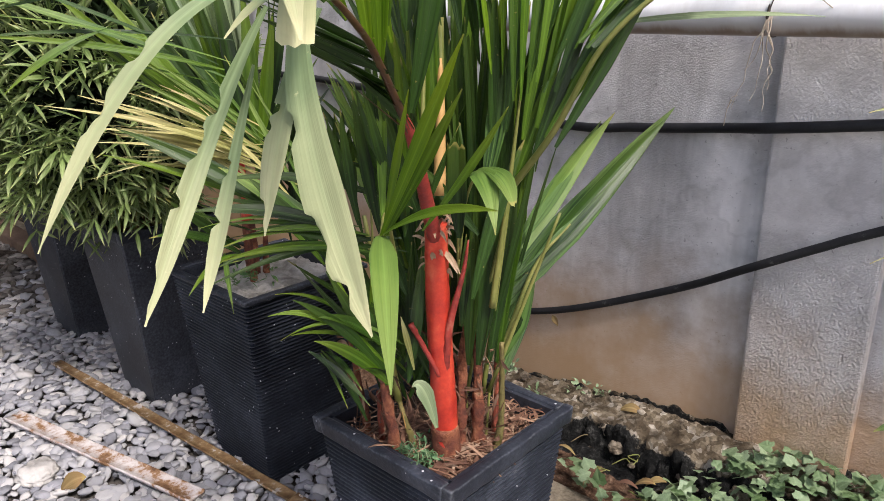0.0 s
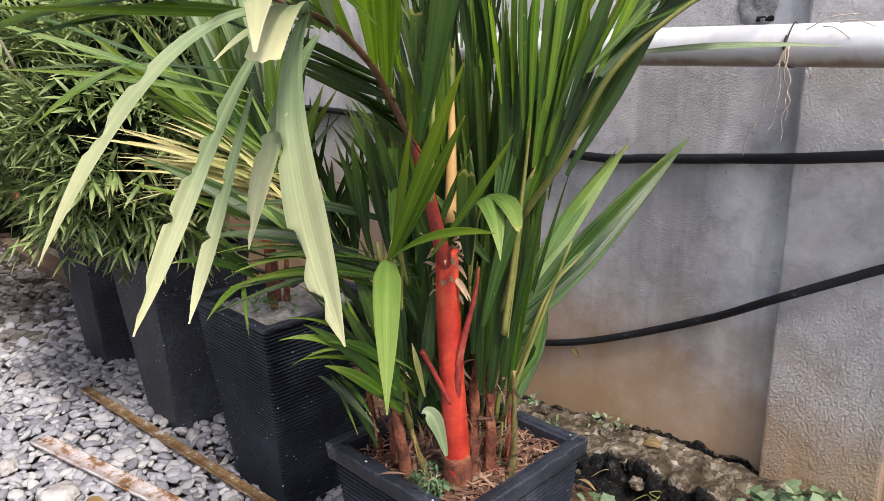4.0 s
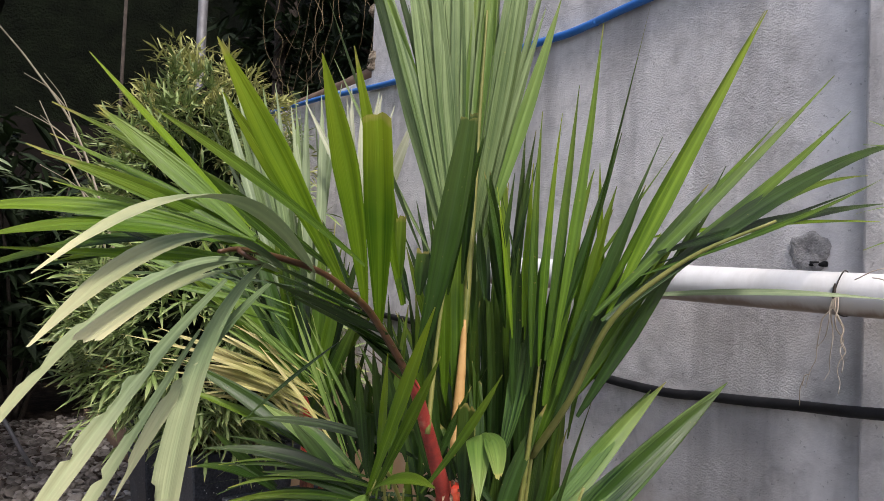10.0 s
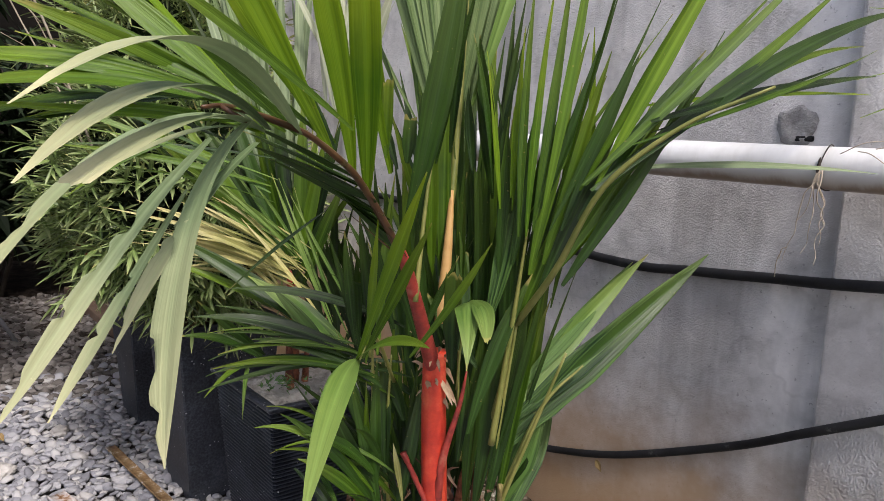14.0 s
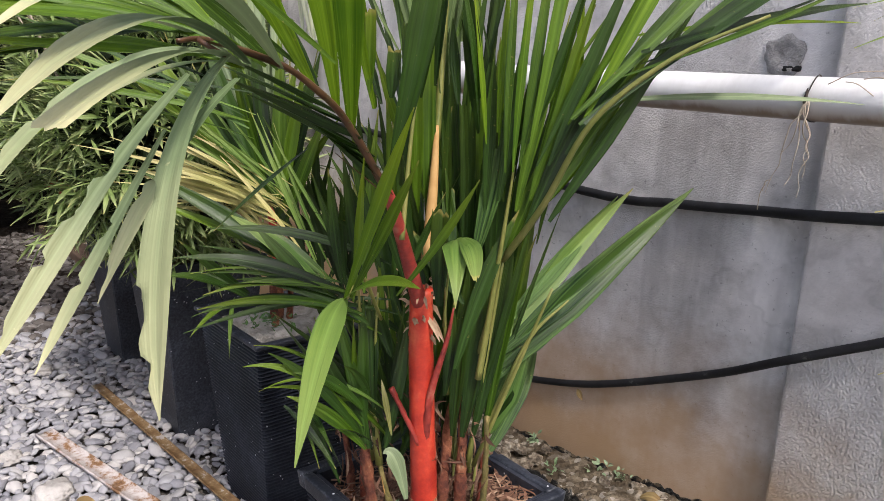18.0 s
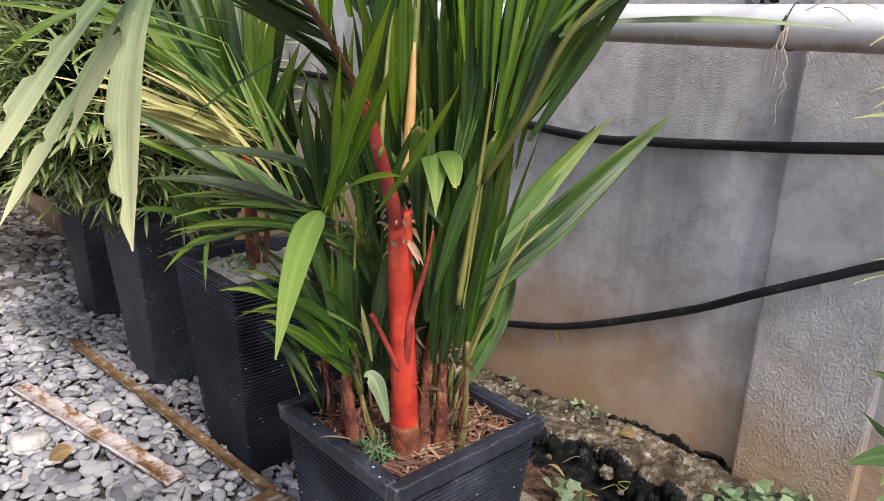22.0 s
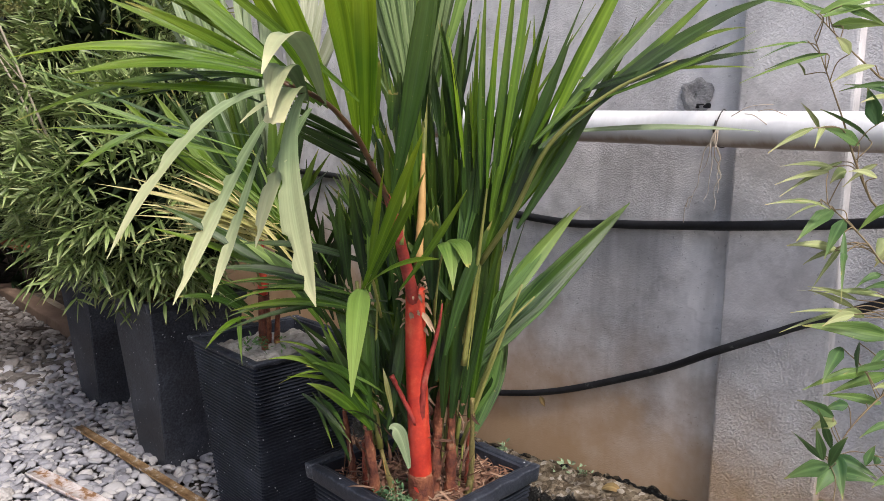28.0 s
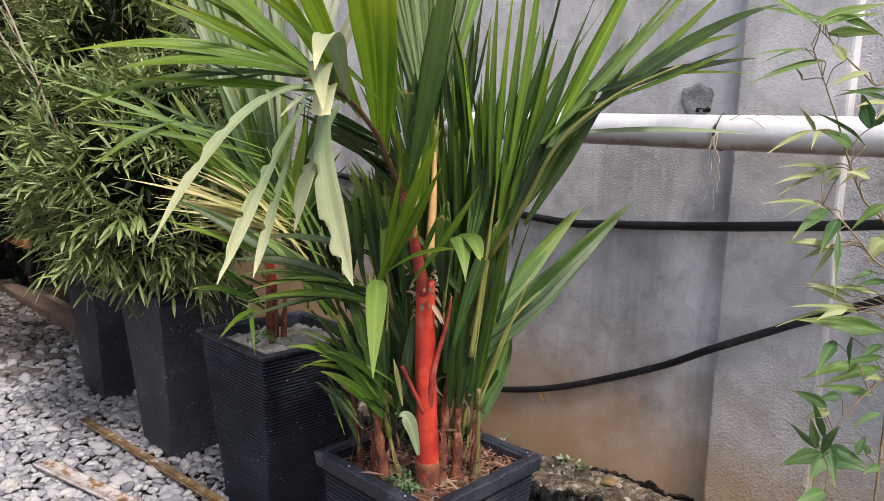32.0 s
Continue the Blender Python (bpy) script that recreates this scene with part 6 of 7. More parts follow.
def side_bamboo():
    """The thin bamboo beside the pier: crooked bare stems with loose fans of long leaves."""
    rnd = random.Random(41)
    b = thing("bamboo", (0.92, 1.73, 0.0), "thin sparse bamboo with pale green leaves beside the palm", "bamboo")
    stems = [[(0.875, 1.848, 0), (0.885, 1.838, 0.711), (0.855, 1.818, 1.185), (0.82, 1.791, 1.23), (0.78, 1.761, 1.275), (0.739, 1.731, 1.326)],
             [(0.897, 1.825, 0), (0.907, 1.815, 0.572), (0.877, 1.795, 0.953), (0.831, 1.767, 1.043), (0.804, 1.754, 1.111), (0.786, 1.746, 1.167), (0.767, 1.738, 1.219), (0.741, 1.726, 1.29)],
             [(0.905, 1.819, 0), (0.915, 1.809, 0.528), (0.885, 1.789, 0.88), (0.85, 1.768, 0.952), (0.818, 1.746, 0.997), (0.785, 1.72, 1.033)],
             [(0.934, 1.825, 0), (0.944, 1.815, 0.457), (0.914, 1.795, 0.762), (0.883, 1.761, 0.743), (0.85, 1.718, 0.688), (0.832, 1.69, 0.633)]]
    for s in stems:
        part("culm", tube(spline(s, 40), lambda t: 0.0028 * (1 - 0.7 * t), 6, wobble=0.3), TWIG, b, "thin brown jointed stem")
    along = [q for s in stems for q in spline(s, 60)]
    for rows, material in ((SPRAY_BRIGHT, LEAF_FRESH), (SPRAY_PALE, LEAF_STRAW), (SPRAY_PALE2, LEAF_STRAW), (SPRAY_DARK, LEAF_SPRAY), (SPRAY_DARK2, LEAF_SPRAY)):
        more = [(bx + rnd.gauss(0.01, 0.01), by + rnd.uniform(0.01, 0.04), bz + rnd.gauss(0, 0.012), tx + rnd.gauss(0.012, 0.02), ty + rnd.uniform(0, 0.04), tz + rnd.gauss(-0.012, 0.02), w * 0.9, rise, cut) for bx, by, bz, tx, ty, tz, w, rise, cut in rows if rnd.random() < 0.6]
        for bx, by, bz, tx, ty, tz, w, rise, cut in rows + more:
            foot = Vector((bx, by, bz))
            root = min(along, key=lambda q: (q - foot + Vector((0, 0, 0.03))).length)
            part("twig", tube(spline([root, (root + foot) / 2 + Vector((rnd.gauss(0, 0.006), 0, 0.008)), foot], 8), 0.0009, 5), TWIG, b)
            face = Vector((0.2, -0.9, 0.5)) + Vector((rnd.gauss(0, 0.35), rnd.gauss(0, 0.2), rnd.gauss(0, 0.35)))
            part("leaf", strap(foot, (tx, ty, tz), w * 1.3, (0, 0, 0.004), face, seg=10, fold=0.25, peak=0.28, taper=1.15, twist=rnd.gauss(0, 0.3)), material, b)
    return b


side_bamboo()


# ---- loose things on the gravel ----
def batten(a, b, width, label, seed, name="batten"):
    """A flaking painted channel strip lying on the stones: a flat web with two low lips."""
    a, b = Vector(a), Vector(b)
    d = (b - a).normalized()
    s = d.cross(Vector((0, 0, 1))).normalized()
    u = s.cross(d)
    t = thing(name, a, label, "batten")
    prof = [(-1, 0), (-1, 0.34), (-0.86, 0.36), (-0.8, 0.16), (0.8, 0.16), (0.86, 0.36), (1, 0.34), (1, 0)]
    bm = bmesh.new()
    n = 40
    rings = []
    for i in range(n + 1):
        p = a + (b - a) * i / n
        row = []
        for x, z in prof:
            q = p + s * (x * width / 2) + u * (z * width * 0.55)
            q += Vector((noise.noise(q * 60), noise.noise(q * 60 + Vector((7, 0, 0))), noise.noise(q * 50 + Vector((0, 7, 0))))) * 0.0014
            row.append(bm.verts.new(q))
        rings.append(row)
    for r0, r1 in zip(rings, rings[1:]):
        for k in range(8):
            bm.faces.new((r0[k], r0[(k + 1) % 8], r1[(k + 1) % 8], r1[k])).material_index = 0 if seed == 2 else 1
    bm.faces.new(rings[0][::-1])
    bm.faces.new(rings[-1])
    part("channel", bm, [FLAKY, FLAKY_BROWN], t)
    return t


batten((-1.62, 1.335, 0.032), (-0.345, 1.452, 0.026), 0.033, "long brown batten with flaking white paint on the pebbles", 1)
batten((-1.335, 1.108, 0.03), (-0.548, 1.29, 0.026), 0.052, "short rusty white batten lying on the pebbles", 2)
batten((-0.335, 1.472, 0.024), (-0.262, 0.96, 0.03), 0.06, "brown painted batten end joined across the long one", 3)


def lump(name, at, size, seed, material, label, category="stone"):
    bm = bmesh.new()
    bmesh.ops.create_icosphere(bm, subdivisions=4, radius=1.0)
    for v in bm.verts:
        k = 1 + 0.28 * noise.fractal(v.co * 1.6 + Vector((seed, 0, 0)), 0.7, 2.0, 5)
        v.co = Vector((v.co.x * size[0], v.co.y * size[1], v.co.z * size[2])) * k + Vector(at)
    return solo(name, bm, material, label, category)


lump("rubble_chunk", (-0.97, 1.06, 0.025), (0.06, 0.05, 0.022), 3, CHUNK, "crumbly white rubble chunk among grey pebbles")
lump("rubble_chunk", (-1.62, 0.99, 0.025), (0.05, 0.045, 0.025), 8, CHUNK, "white rubble chunk on the pebbles")
lump("rubble_chunk", (-1.9, 1.22, 0.02), (0.045, 0.03, 0.02), 12, CHUNK, "flat white rubble chunk on the pebbles")
lump("rubble_chunk", (-1.25, 1.0, 0.02), (0.035, 0.03, 0.02), 17, CHUNK, "small white rubble chunk on the pebbles")
solo("fallen_leaf", strap((-0.86, 1.08, 0.012), (-0.82, 1.13, 0.045), 0.045, (0, 0, 0.01), (0.6, -0.7, 0.5), seg=8), LEAF_DRY, "dull olive fallen leaf stuck between pebbles", "leaf")
solo("fallen_leaf", strap((-1.95, 1.0, 0.03), (-1.87, 1.03, 0.035), 0.035, (0, 0, 0.012), (0, 0, 1), seg=8), LEAF_DRY, "curled brown fallen leaf on the pebbles", "leaf")
solo("fallen_leaf", strap((-0.52, 0.98, 0.03), (-0.45, 1.0, 0.035), 0.035, (0, 0, 0.01), (0, 0, 1), seg=8), LEAF_DRY, "tan fallen leaf on the pebbles", "leaf")

solo("fallen_leaf", strap((-0.165, 2.285, 0.31), (-0.14, 2.28, 0.285), 0.02, (0, 0, 0.004), (0, -1, 0.3), seg=6), LEAF_DRY, "dead leaf scrap caught under the sagging hose", "leaf")

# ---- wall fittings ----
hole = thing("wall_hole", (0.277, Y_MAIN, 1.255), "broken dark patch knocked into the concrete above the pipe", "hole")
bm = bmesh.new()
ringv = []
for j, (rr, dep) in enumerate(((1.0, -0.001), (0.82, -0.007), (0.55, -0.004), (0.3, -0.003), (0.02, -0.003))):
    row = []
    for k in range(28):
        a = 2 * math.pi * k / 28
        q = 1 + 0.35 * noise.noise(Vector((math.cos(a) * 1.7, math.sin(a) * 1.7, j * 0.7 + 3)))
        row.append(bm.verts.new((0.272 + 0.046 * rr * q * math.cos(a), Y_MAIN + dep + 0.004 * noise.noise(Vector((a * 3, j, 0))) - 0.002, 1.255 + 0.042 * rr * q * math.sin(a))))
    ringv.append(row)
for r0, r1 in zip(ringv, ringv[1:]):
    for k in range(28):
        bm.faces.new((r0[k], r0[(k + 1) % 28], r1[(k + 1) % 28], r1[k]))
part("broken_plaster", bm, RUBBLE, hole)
# No opening is cut; a proud black block stands in for its darkness.
part("cavity", box((0.272, Y_MAIN - 0.009, 1.219), (0.312, Y_MAIN + 0.01, 1.232), 0.005), HOLE_SHADE, hole, "black block in place of the hole's inner darkness")

roots = thing("hanging_roots", (0.404, 2.16, 1.165), "tangle of dry tan roots tied round the white pipe", "roots")
part("tie", tube([Vector((0.404 + 0.004 * math.sin(a * 2), 2.205 - 0.0455 * math.cos(a), 1.163 + 0.0455 * math.sin(a))) for a in np.linspace(-2.6, 2.6, 24)], 0.0012, 6), BARK, roots, "dark twine loop")
part("knot", tube(spline([(0.403, 2.163, 1.182), (0.405, 2.156, 1.17), (0.403, 2.157, 1.156), (0.405, 2.162, 1.146)], 12), lambda t: 0.0036 * math.sin(0.3 + 2.5 * t), 8, wobble=0.3), BARK, roots, "dark frayed knot")
rr = random.Random(9)
for k in range(6):
    x, z = 0.404 + rr.gauss(0, 0.006), 1.135
    pts = [Vector((0.404 + rr.gauss(0, 0.004), 2.158, 1.16)), Vector((x, 2.155, z))]
    drift = -abs(rr.gauss(0.001, 0.007))
    for i in range(rr.randint(4, 9)):
        x += drift + rr.gauss(0, 0.006)
        z -= 0.021
        pts.append(Vector((x, 2.158 + rr.gauss(0, 0.006) + 0.004 * i, z)))
    part("root", tube(spline(pts, 26), lambda t: 0.0016 * (1 - 0.6 * t), 6), ROOT, roots)
for k, (x0, z0, x1, z1) in enumerate(((0.44, 1.19, 0.53, 1.215), (0.47, 1.195, 0.52, 1.17), (0.5, 1.2, 0.56, 1.19), (0.35, 0.99, 0.325, 0.93), (0.36, 1.0, 0.33, 0.97))):
    part("root", tube(spline([(x0, 2.16, z0), ((x0 + x1) / 2, 2.15 + 0.02 * (k > 2), (z0 + z1) / 2 + 0.008), (x1, 2.165 + 0.03 * (k > 2), z1)], 10), 0.001, 5), ROOT, roots)

# ---- mulch, weeds and creeper ----
rs = random.Random(12)
verts, faces, uvs = [], [], []
for k in range(1100):
    x, y = rs.uniform(-0.02, 0.265), rs.uniform(1.345, 1.63)
    if rs.random() < 0.55 and x < 0.12:
        continue
    a = rs.uniform(0, math.pi)
    d = Vector((math.cos(a), math.sin(a), rs.gauss(0, 0.3))) * rs.uniform(0.006, 0.038)
    w = Vector((-math.sin(a), math.cos(a), 0.4)) * (rs.uniform(0.0006, 0.0022) if k % 16 else rs.uniform(0.003, 0.0055))
    c0 = Vector((x, y, 0.418 + rs.uniform(0, 0.012)))
    i = len(verts)
    verts += [c0 - d - w, c0 - d + w, c0 + Vector((0, 0, 0.004)) + w, c0 + Vector((0, 0, 0.004)) - w, c0 + d + w * 0.4, c0 + d - w * 0.4]
    faces += [(i, i + 1, i + 2, i + 3), (i + 3, i + 2, i + 4, i + 5)]
    uvs += [(0, 0), (1, 0), (1, 0.5), (0, 0.5), (1, 1), (0, 1)]
mulch = thing("straw_mulch", (0.12, 1.48, 0.41), "dry brown straw and leaf litter over the potting soil", "mulch", kind="stuff")
cloud_part("litter", (verts, faces, uvs), STRAW, mulch)

weed = thing("weed", (0.175, 1.37, 0.41), "small feathery green weed at the planter's front corner", "weed")
rweed = random.Random(31)
for k in range(11):
    a = k * 0.58 + rweed.uniform(-0.2, 0.2)
    r = rweed.uniform(0.03, 0.062)
    e = Vector((0.172 + r * math.cos(a), 1.372 + 0.75 * r * math.sin(a), 0.425 + rweed.uniform(0, 0.02)))
    part("sprig", tube(spline([(0.172, 1.372, 0.408), ((0.172 + e.x) / 2, (1.372 + e.y) / 2, e.z + 0.012), e], 8), 0.0009, 5), LEAF_IVY, weed)
    cloud_part("leaves", lance_cloud([(Vector((0.172, 1.372, 0.418)).lerp(e, f), Vector((math.cos(a + s), math.sin(a + s), 0.3))) for f in (0.45, 0.6, 0.75, 0.9) for s in (-0.9, 0.9)], 0.013, 60 + k, 0.15, 4, 0.2), LEAF_WEED, weed)
weed2 = thing("weed", (-0.57, 1.48, 0.53), "small green weed at the rim of the second planter", "weed")
cloud_part("leaves", lance_cloud([(Vector((-0.56 + rs.gauss(0, 0.03), 1.5 + rs.gauss(0, 0.04), 0.55 + rs.uniform(0, 0.02))), Vector((rs.gauss(0, 1), rs.gauss(0, 1), 0.5))) for k in range(16)], 0.02, 77, 0.1, 4, 0.16), LEAF_SPRAY, weed2)
for k, (x, y, z) in enumerate(((-0.05, 2.28, 0.09), (0.02, 2.29, 0.1), (-0.3, 2.27, 0.08), (-0.15, 2.2, 0.07))):
    w3 = thing("weed", (x, y, z), "tiny seedling rooted in the mossy footing", "weed", "seedlings on the footing")
    cloud_part("leaves", lance_cloud([(Vector((x + rs.gauss(0, 0.012), y + rs.gauss(0, 0.008), z + rs.uniform(0.0, 0.03))), Vector((rs.gauss(0, 1), rs.gauss(0, 1), 0.6))) for q in range(6)], 0.02, 90 + k, 0.1, 3, 0.22), LEAF_IVY, w3)


def heart_mesh(seed):
    """A five-pointed heart-shaped creeper leaf, about 1 across, dished along its veins."""
    rnd = random.Random(seed)
    outline = [(0.0, -0.3), (0.2, -0.48), (0.5, -0.36), (0.45, -0.1), (0.54, 0.1), (0.32, 0.26), (0.0, 0.66), (-0.32, 0.26), (-0.54, 0.1), (-0.45, -0.1), (-0.5, -0.36), (-0.2, -0.48)]
    bm = bmesh.new()
    uvl = bm.loops.layers.uv.verify()
    c = bm.verts.new((0, -0.1, -0.05))
    ring = [bm.verts.new((x * rnd.uniform(0.92, 1.08), y * rnd.uniform(0.92, 1.08), 0.05 * abs(x) - 0.2 * (x * x + y * y) + rnd.uniform(-0.03, 0.03))) for x, y in outline]
    mids = [bm.verts.new((v.co.x * 0.55, v.co.y * 0.55 - 0.045, v.co.z * 0.5 + (0.012 if k % 2 else -0.012))) for k, v in enumerate(ring)]
    for k in range(12):
        j = (k + 1) % 12
        bm.faces.new((c, mids[k], mids[j]))
        bm.faces.new((mids[k], ring[k], ring[j], mids[j]))
    for f in bm.faces:
        for loop in f.loops:
            loop[uvl].uv = (loop.vert.co.x + 0.5, (loop.vert.co.y + 0.5) * 0.6)
    me = mesh_of("creeper_leaf", bm, LEAF_IVY)
    return me


creeper = thing("creeper", (0.45, 2.05, 0.03), "low creeper with heart-shaped green leaves over the soil", "creeper")
hearts = [heart_mesh(k) for k in range(5)]
rc = random.Random(77)
placed = 0
extra_v, extra_f, extra_uv = [], [], []
while placed < 480:
    x, y = rc.uniform(0.08, 0.84), rc.uniform(1.87, 2.29)
    lo = 1.96 - 0.09 * min(1, max(0, (x - 0.1) / 0.4))
    hi = 2.0 if x < 0.3 else 2.0 + 0.28 * min(1.0, (x - 0.3) / 0.2)
    if not lo < y < hi or rc.random() > (0.45 if x < 0.3 else 1.0):
        continue
    s = rc.uniform(0.024, 0.043)
    lie = Matrix.Translation(Vector((x, y, 0.04 + rc.uniform(0, 0.045) + 0.03 * min(1, x) + 0.065 * min(1.0, max(0.0, (y - 2.1) / 0.06)))) - creeper.location) @ Euler((radians(rc.gauss(22, 18)), radians(rc.gauss(0, 18)), rc.uniform(0, 6.28))).to_matrix().to_4x4() @ Matrix.Scale(s, 4)
    me = hearts[placed % 5]
    if placed % 8 < 5:
        leaf = new("leaf", me)
        leaf.parent = creeper
        leaf.matrix_basis = lie
    else:
        base = len(extra_v)
        extra_v += [lie @ v.co + creeper.location for v in me.vertices]
        extra_f += [[base + q for q in p.vertices] for p in me.polygons]
        extra_uv += [(v.co.x + 0.5, (v.co.y + 0.5) * 0.6) for v in me.vertices]
    placed += 1
cloud_part("under_leaves", (extra_v, extra_f, extra_uv), LEAF_IVY_DEEP, creeper, "smaller leaves crowded between the others")
for k in range(16):
    x, y = rc.uniform(0.15, 0.9), rc.uniform(1.95, 2.15)
    pts = [Vector((x, y, 0.04))]
    for i in range(5):
        pts.append(pts[-1] + Vector((rc.gauss(0.01, 0.03), rc.gauss(0, 0.03), rc.gauss(0.004, 0.006))))
    part("runner", tube(spline(pts, 14), 0.0014, 5), GREENSTEM, creeper)
solo("fallen_leaf", strap((0.24, 1.93, 0.05), (0.30, 1.90, 0.045), 0.03, (0, 0, 0.008), (0, 0, 1), seg=8), LEAF_YELLOW, "bright yellow fallen leaf on the kerb", "leaf")
solo("fallen_leaf", strap((0.1, 2.25, 0.105), (0.16, 2.26, 0.11), 0.03, (0, 0, 0.012), (0.3, -0.5, 1), seg=8), LEAF_DRY, "curled brown dead leaf at the wall foot", "leaf")

for k in range(9):
    x, y = rc.uniform(0.02, 0.36), rc.uniform(1.97, 2.1)
    a = rc.uniform(0, 6.28)
    solo("fallen_leaf", strap((x, y, 0.03), (x + 0.05 * math.cos(a), y + 0.05 * math.sin(a), 0.045), rc.uniform(0.012, 0.03), (0, 0, 0.01), (rc.gauss(0, 0.3), rc.gauss(0, 0.3), 1), seg=8), (LEAF_DRY, STRAW)[k % 2], "curled dead leaf on the brown soil strip", "leaf", "dead leaves by the kerb")
for k in range(6):
    x, y = rc.uniform(0.0, 0.4), rc.uniform(1.99, 2.14)
    a = rc.uniform(0, 6.28)
    e = Vector((x + 0.09 * math.cos(a), y + 0.05 * math.sin(a), 0.05))
    solo("twig", tube(spline([(x, y, 0.035), (Vector((x, y, 0.05)) + e) / 2 + Vector((0, 0.006, 0.006)), e], 8), 0.0014, 6), TWIG, "thin dry twig lying on the soil strip", "twig", "twigs by the kerb")

# rubble on the footing
rk = random.Random(5)
for k in range(90):
    x = rk.uniform(-0.55, 0.5)
    y = 2.2 + rk.gauss(0, 0.05)
    s = rk.uniform(0.006, 0.026) if k % 3 else rk.uniform(0.004, 0.01)
    lump("footing_stone", (x, y, 0.05 + 0.4 * max(0, y - 2.16) + s * 0.3), (s, s * rk.uniform(0.6, 1), s * rk.uniform(0.5, 0.8)), k, LEDGE, "broken stone set in the mossy footing", "stone").data.polygons.foreach_set("use_smooth", [False] * 1280)

# ---- shed, trees and chair beyond ----
bm = bmesh.new()
bmesh.ops.create_grid(bm, x_segments=60, y_segments=60, size=1.0)
for v in bm.verts:
    v.co = Vector((-5.7 + v.co.x * 2.7, 0.0 + v.co.y * 2.25, 0.012 + 0.02 * noise.fractal(v.co * 9, 0.8, 2.0, 4)))
solo("ground_litter", bm, LITTER, "soil and leaf litter coloured dark for the shed's shade", "soil", kind="structure")
shed = thing("shed", (-5.0, 0.0, 0), "dark open lean-to shed beyond the bamboo", "shed")
part("wall", box((-6.4, -4, 0), (-6.25, 2.2, 2.42)), SHADEWOOD, shed, smooth=False)
# Panel added so this corner stays black instead of showing lit ground.
part("wall", box((-6.25, 2.22, 0), (-3.3, 2.32, 2.4)), SHADEWOOD, shed, smooth=False)
part("wall", box((-6.4, -4.1, 0), (-3.6, -4.0, 2.42)), SHADEWOOD, shed, smooth=False)
# The near end is an unseen extension, sized to cast shade on the pebbles.
part("roof", box((-6.6, -4.3, 2.40), (-1.05, 0.98, 2.44)), SHADEWOOD, shed, "low dark sheet roof, run out unseen to shade the gravel", smooth=False)
for y in (-3.9, -1.0):
    part("post", box((-3.5, y - 0.04, 0), (-3.42, y + 0.04, 2.41), 0.006), SHADEWOOD, shed)
part("beam", box((-6.2, 1.75, 0.38), (-3.9, 1.8, 0.44), 0.004), RUST, shed, "rust-orange rail")
solo("timber_beam", box((-4.6, 1.72, 0.0), (-2.9, 1.84, 0.07), 0.008), OLDWOOD, "weathered brown timber lying on the ground", "beam")
solo("metal_pole", tube([Vector((-5.7, 2.75, z)) for z in (0, 2, 4.6)], 0.045, 14), STEEL, "grey steel pole standing behind the wall", "pole")
solo("metal_pole", tube([Vector((-7.9, 2.5, z)) for z in (0, 2, 5.6)], 0.02, 14), BARK, "thin dark pole behind the wall", "pole")
solo("timber_rail", tube(spline([(-3.4, 2.42, 2.11), (-2.5, 2.43, 2.115), (-1.73, 2.42, 2.125)], 24), 0.028, 10, wobble=0.25), OLDWOOD, "old brown pole lying along the low wall", "pole")
rw = random.Random(15)
for k in range(9):
    lump("rubble_chunk", (-1.73 + rw.uniform(-0.03, 0.02), 2.345 + rw.uniform(0, 0.1), 2.1 + 0.045 * k), (rw.uniform(0.012, 0.028), 0.03, rw.uniform(0.025, 0.045)), 40 + k, LEDGE, "broken concrete edge where the tall wall ends", "rubble")

vine = thing("dry_vine", (-3.0, 2.64, 2.1), "tangle of bare pale vines hanging in front of the dark trees", "vine")
rv = random.Random(64)
for k in range(13):
    p = Vector((rv.uniform(-4.0, -1.9), 2.6 + rv.uniform(0, 0.15), 3.2))
    pts = [p]
    for i in range(rv.randint(5, 9)):
        p = p + Vector((rv.gauss(0, 0.07), rv.gauss(0, 0.02), -rv.uniform(0.06, 0.2)))
        pts.append(Vector((p.x, p.y, max(p.z, 2.12))))
    part("stem", tube(spline(pts, 30), lambda t: 0.002 - 0.001 * t, 5), TWIG, vine)
for k in range(14):
    a = Vector((rv.uniform(-4.0, -2.2), 2.62 + rv.uniform(0, 0.1), rv.uniform(2.2, 3.0)))
    b = a + Vector((rv.uniform(0.15, 0.5), rv.gauss(0, 0.03), rv.gauss(0, 0.12)))
    part("stem", tube(spline([a, (a + b) / 2 - Vector((0, 0, rv.uniform(0.02, 0.1))), b], 14), 0.0012, 5), TWIG, vine)

chair = thing("garden_chair", (-3.4, 1.2, 0), "white panelled garden chair with thin metal legs", "chair")
part("side_panel", box((-3.62, 1.02, 0.3), (-3.30, 1.05, 0.72), 0.01), WHITEPAINT, chair)
for a, b in (((-3.55, 1.03, 0.45), (-3.30, 1.27, 0.0)), ((-3.6, 1.03, 0.45), (-3.85, 1.0, 0.0)), ((-3.55, 0.65, 0.45), (-3.3, 0.6, 0.0)), ((-3.6, 0.65, 0.45), (-3.85, 0.6, 0.0))):
    part("leg", tube([Vector(a), (Vector(a) + Vector(b)) / 2, Vector(b)], 0.011, 8), STEEL, chair, "bare metal leg")
part("seat", box((-3.85, 0.6, 0.42), (-3.3, 1.02, 0.46), 0.01), WHITEPAINT, chair)


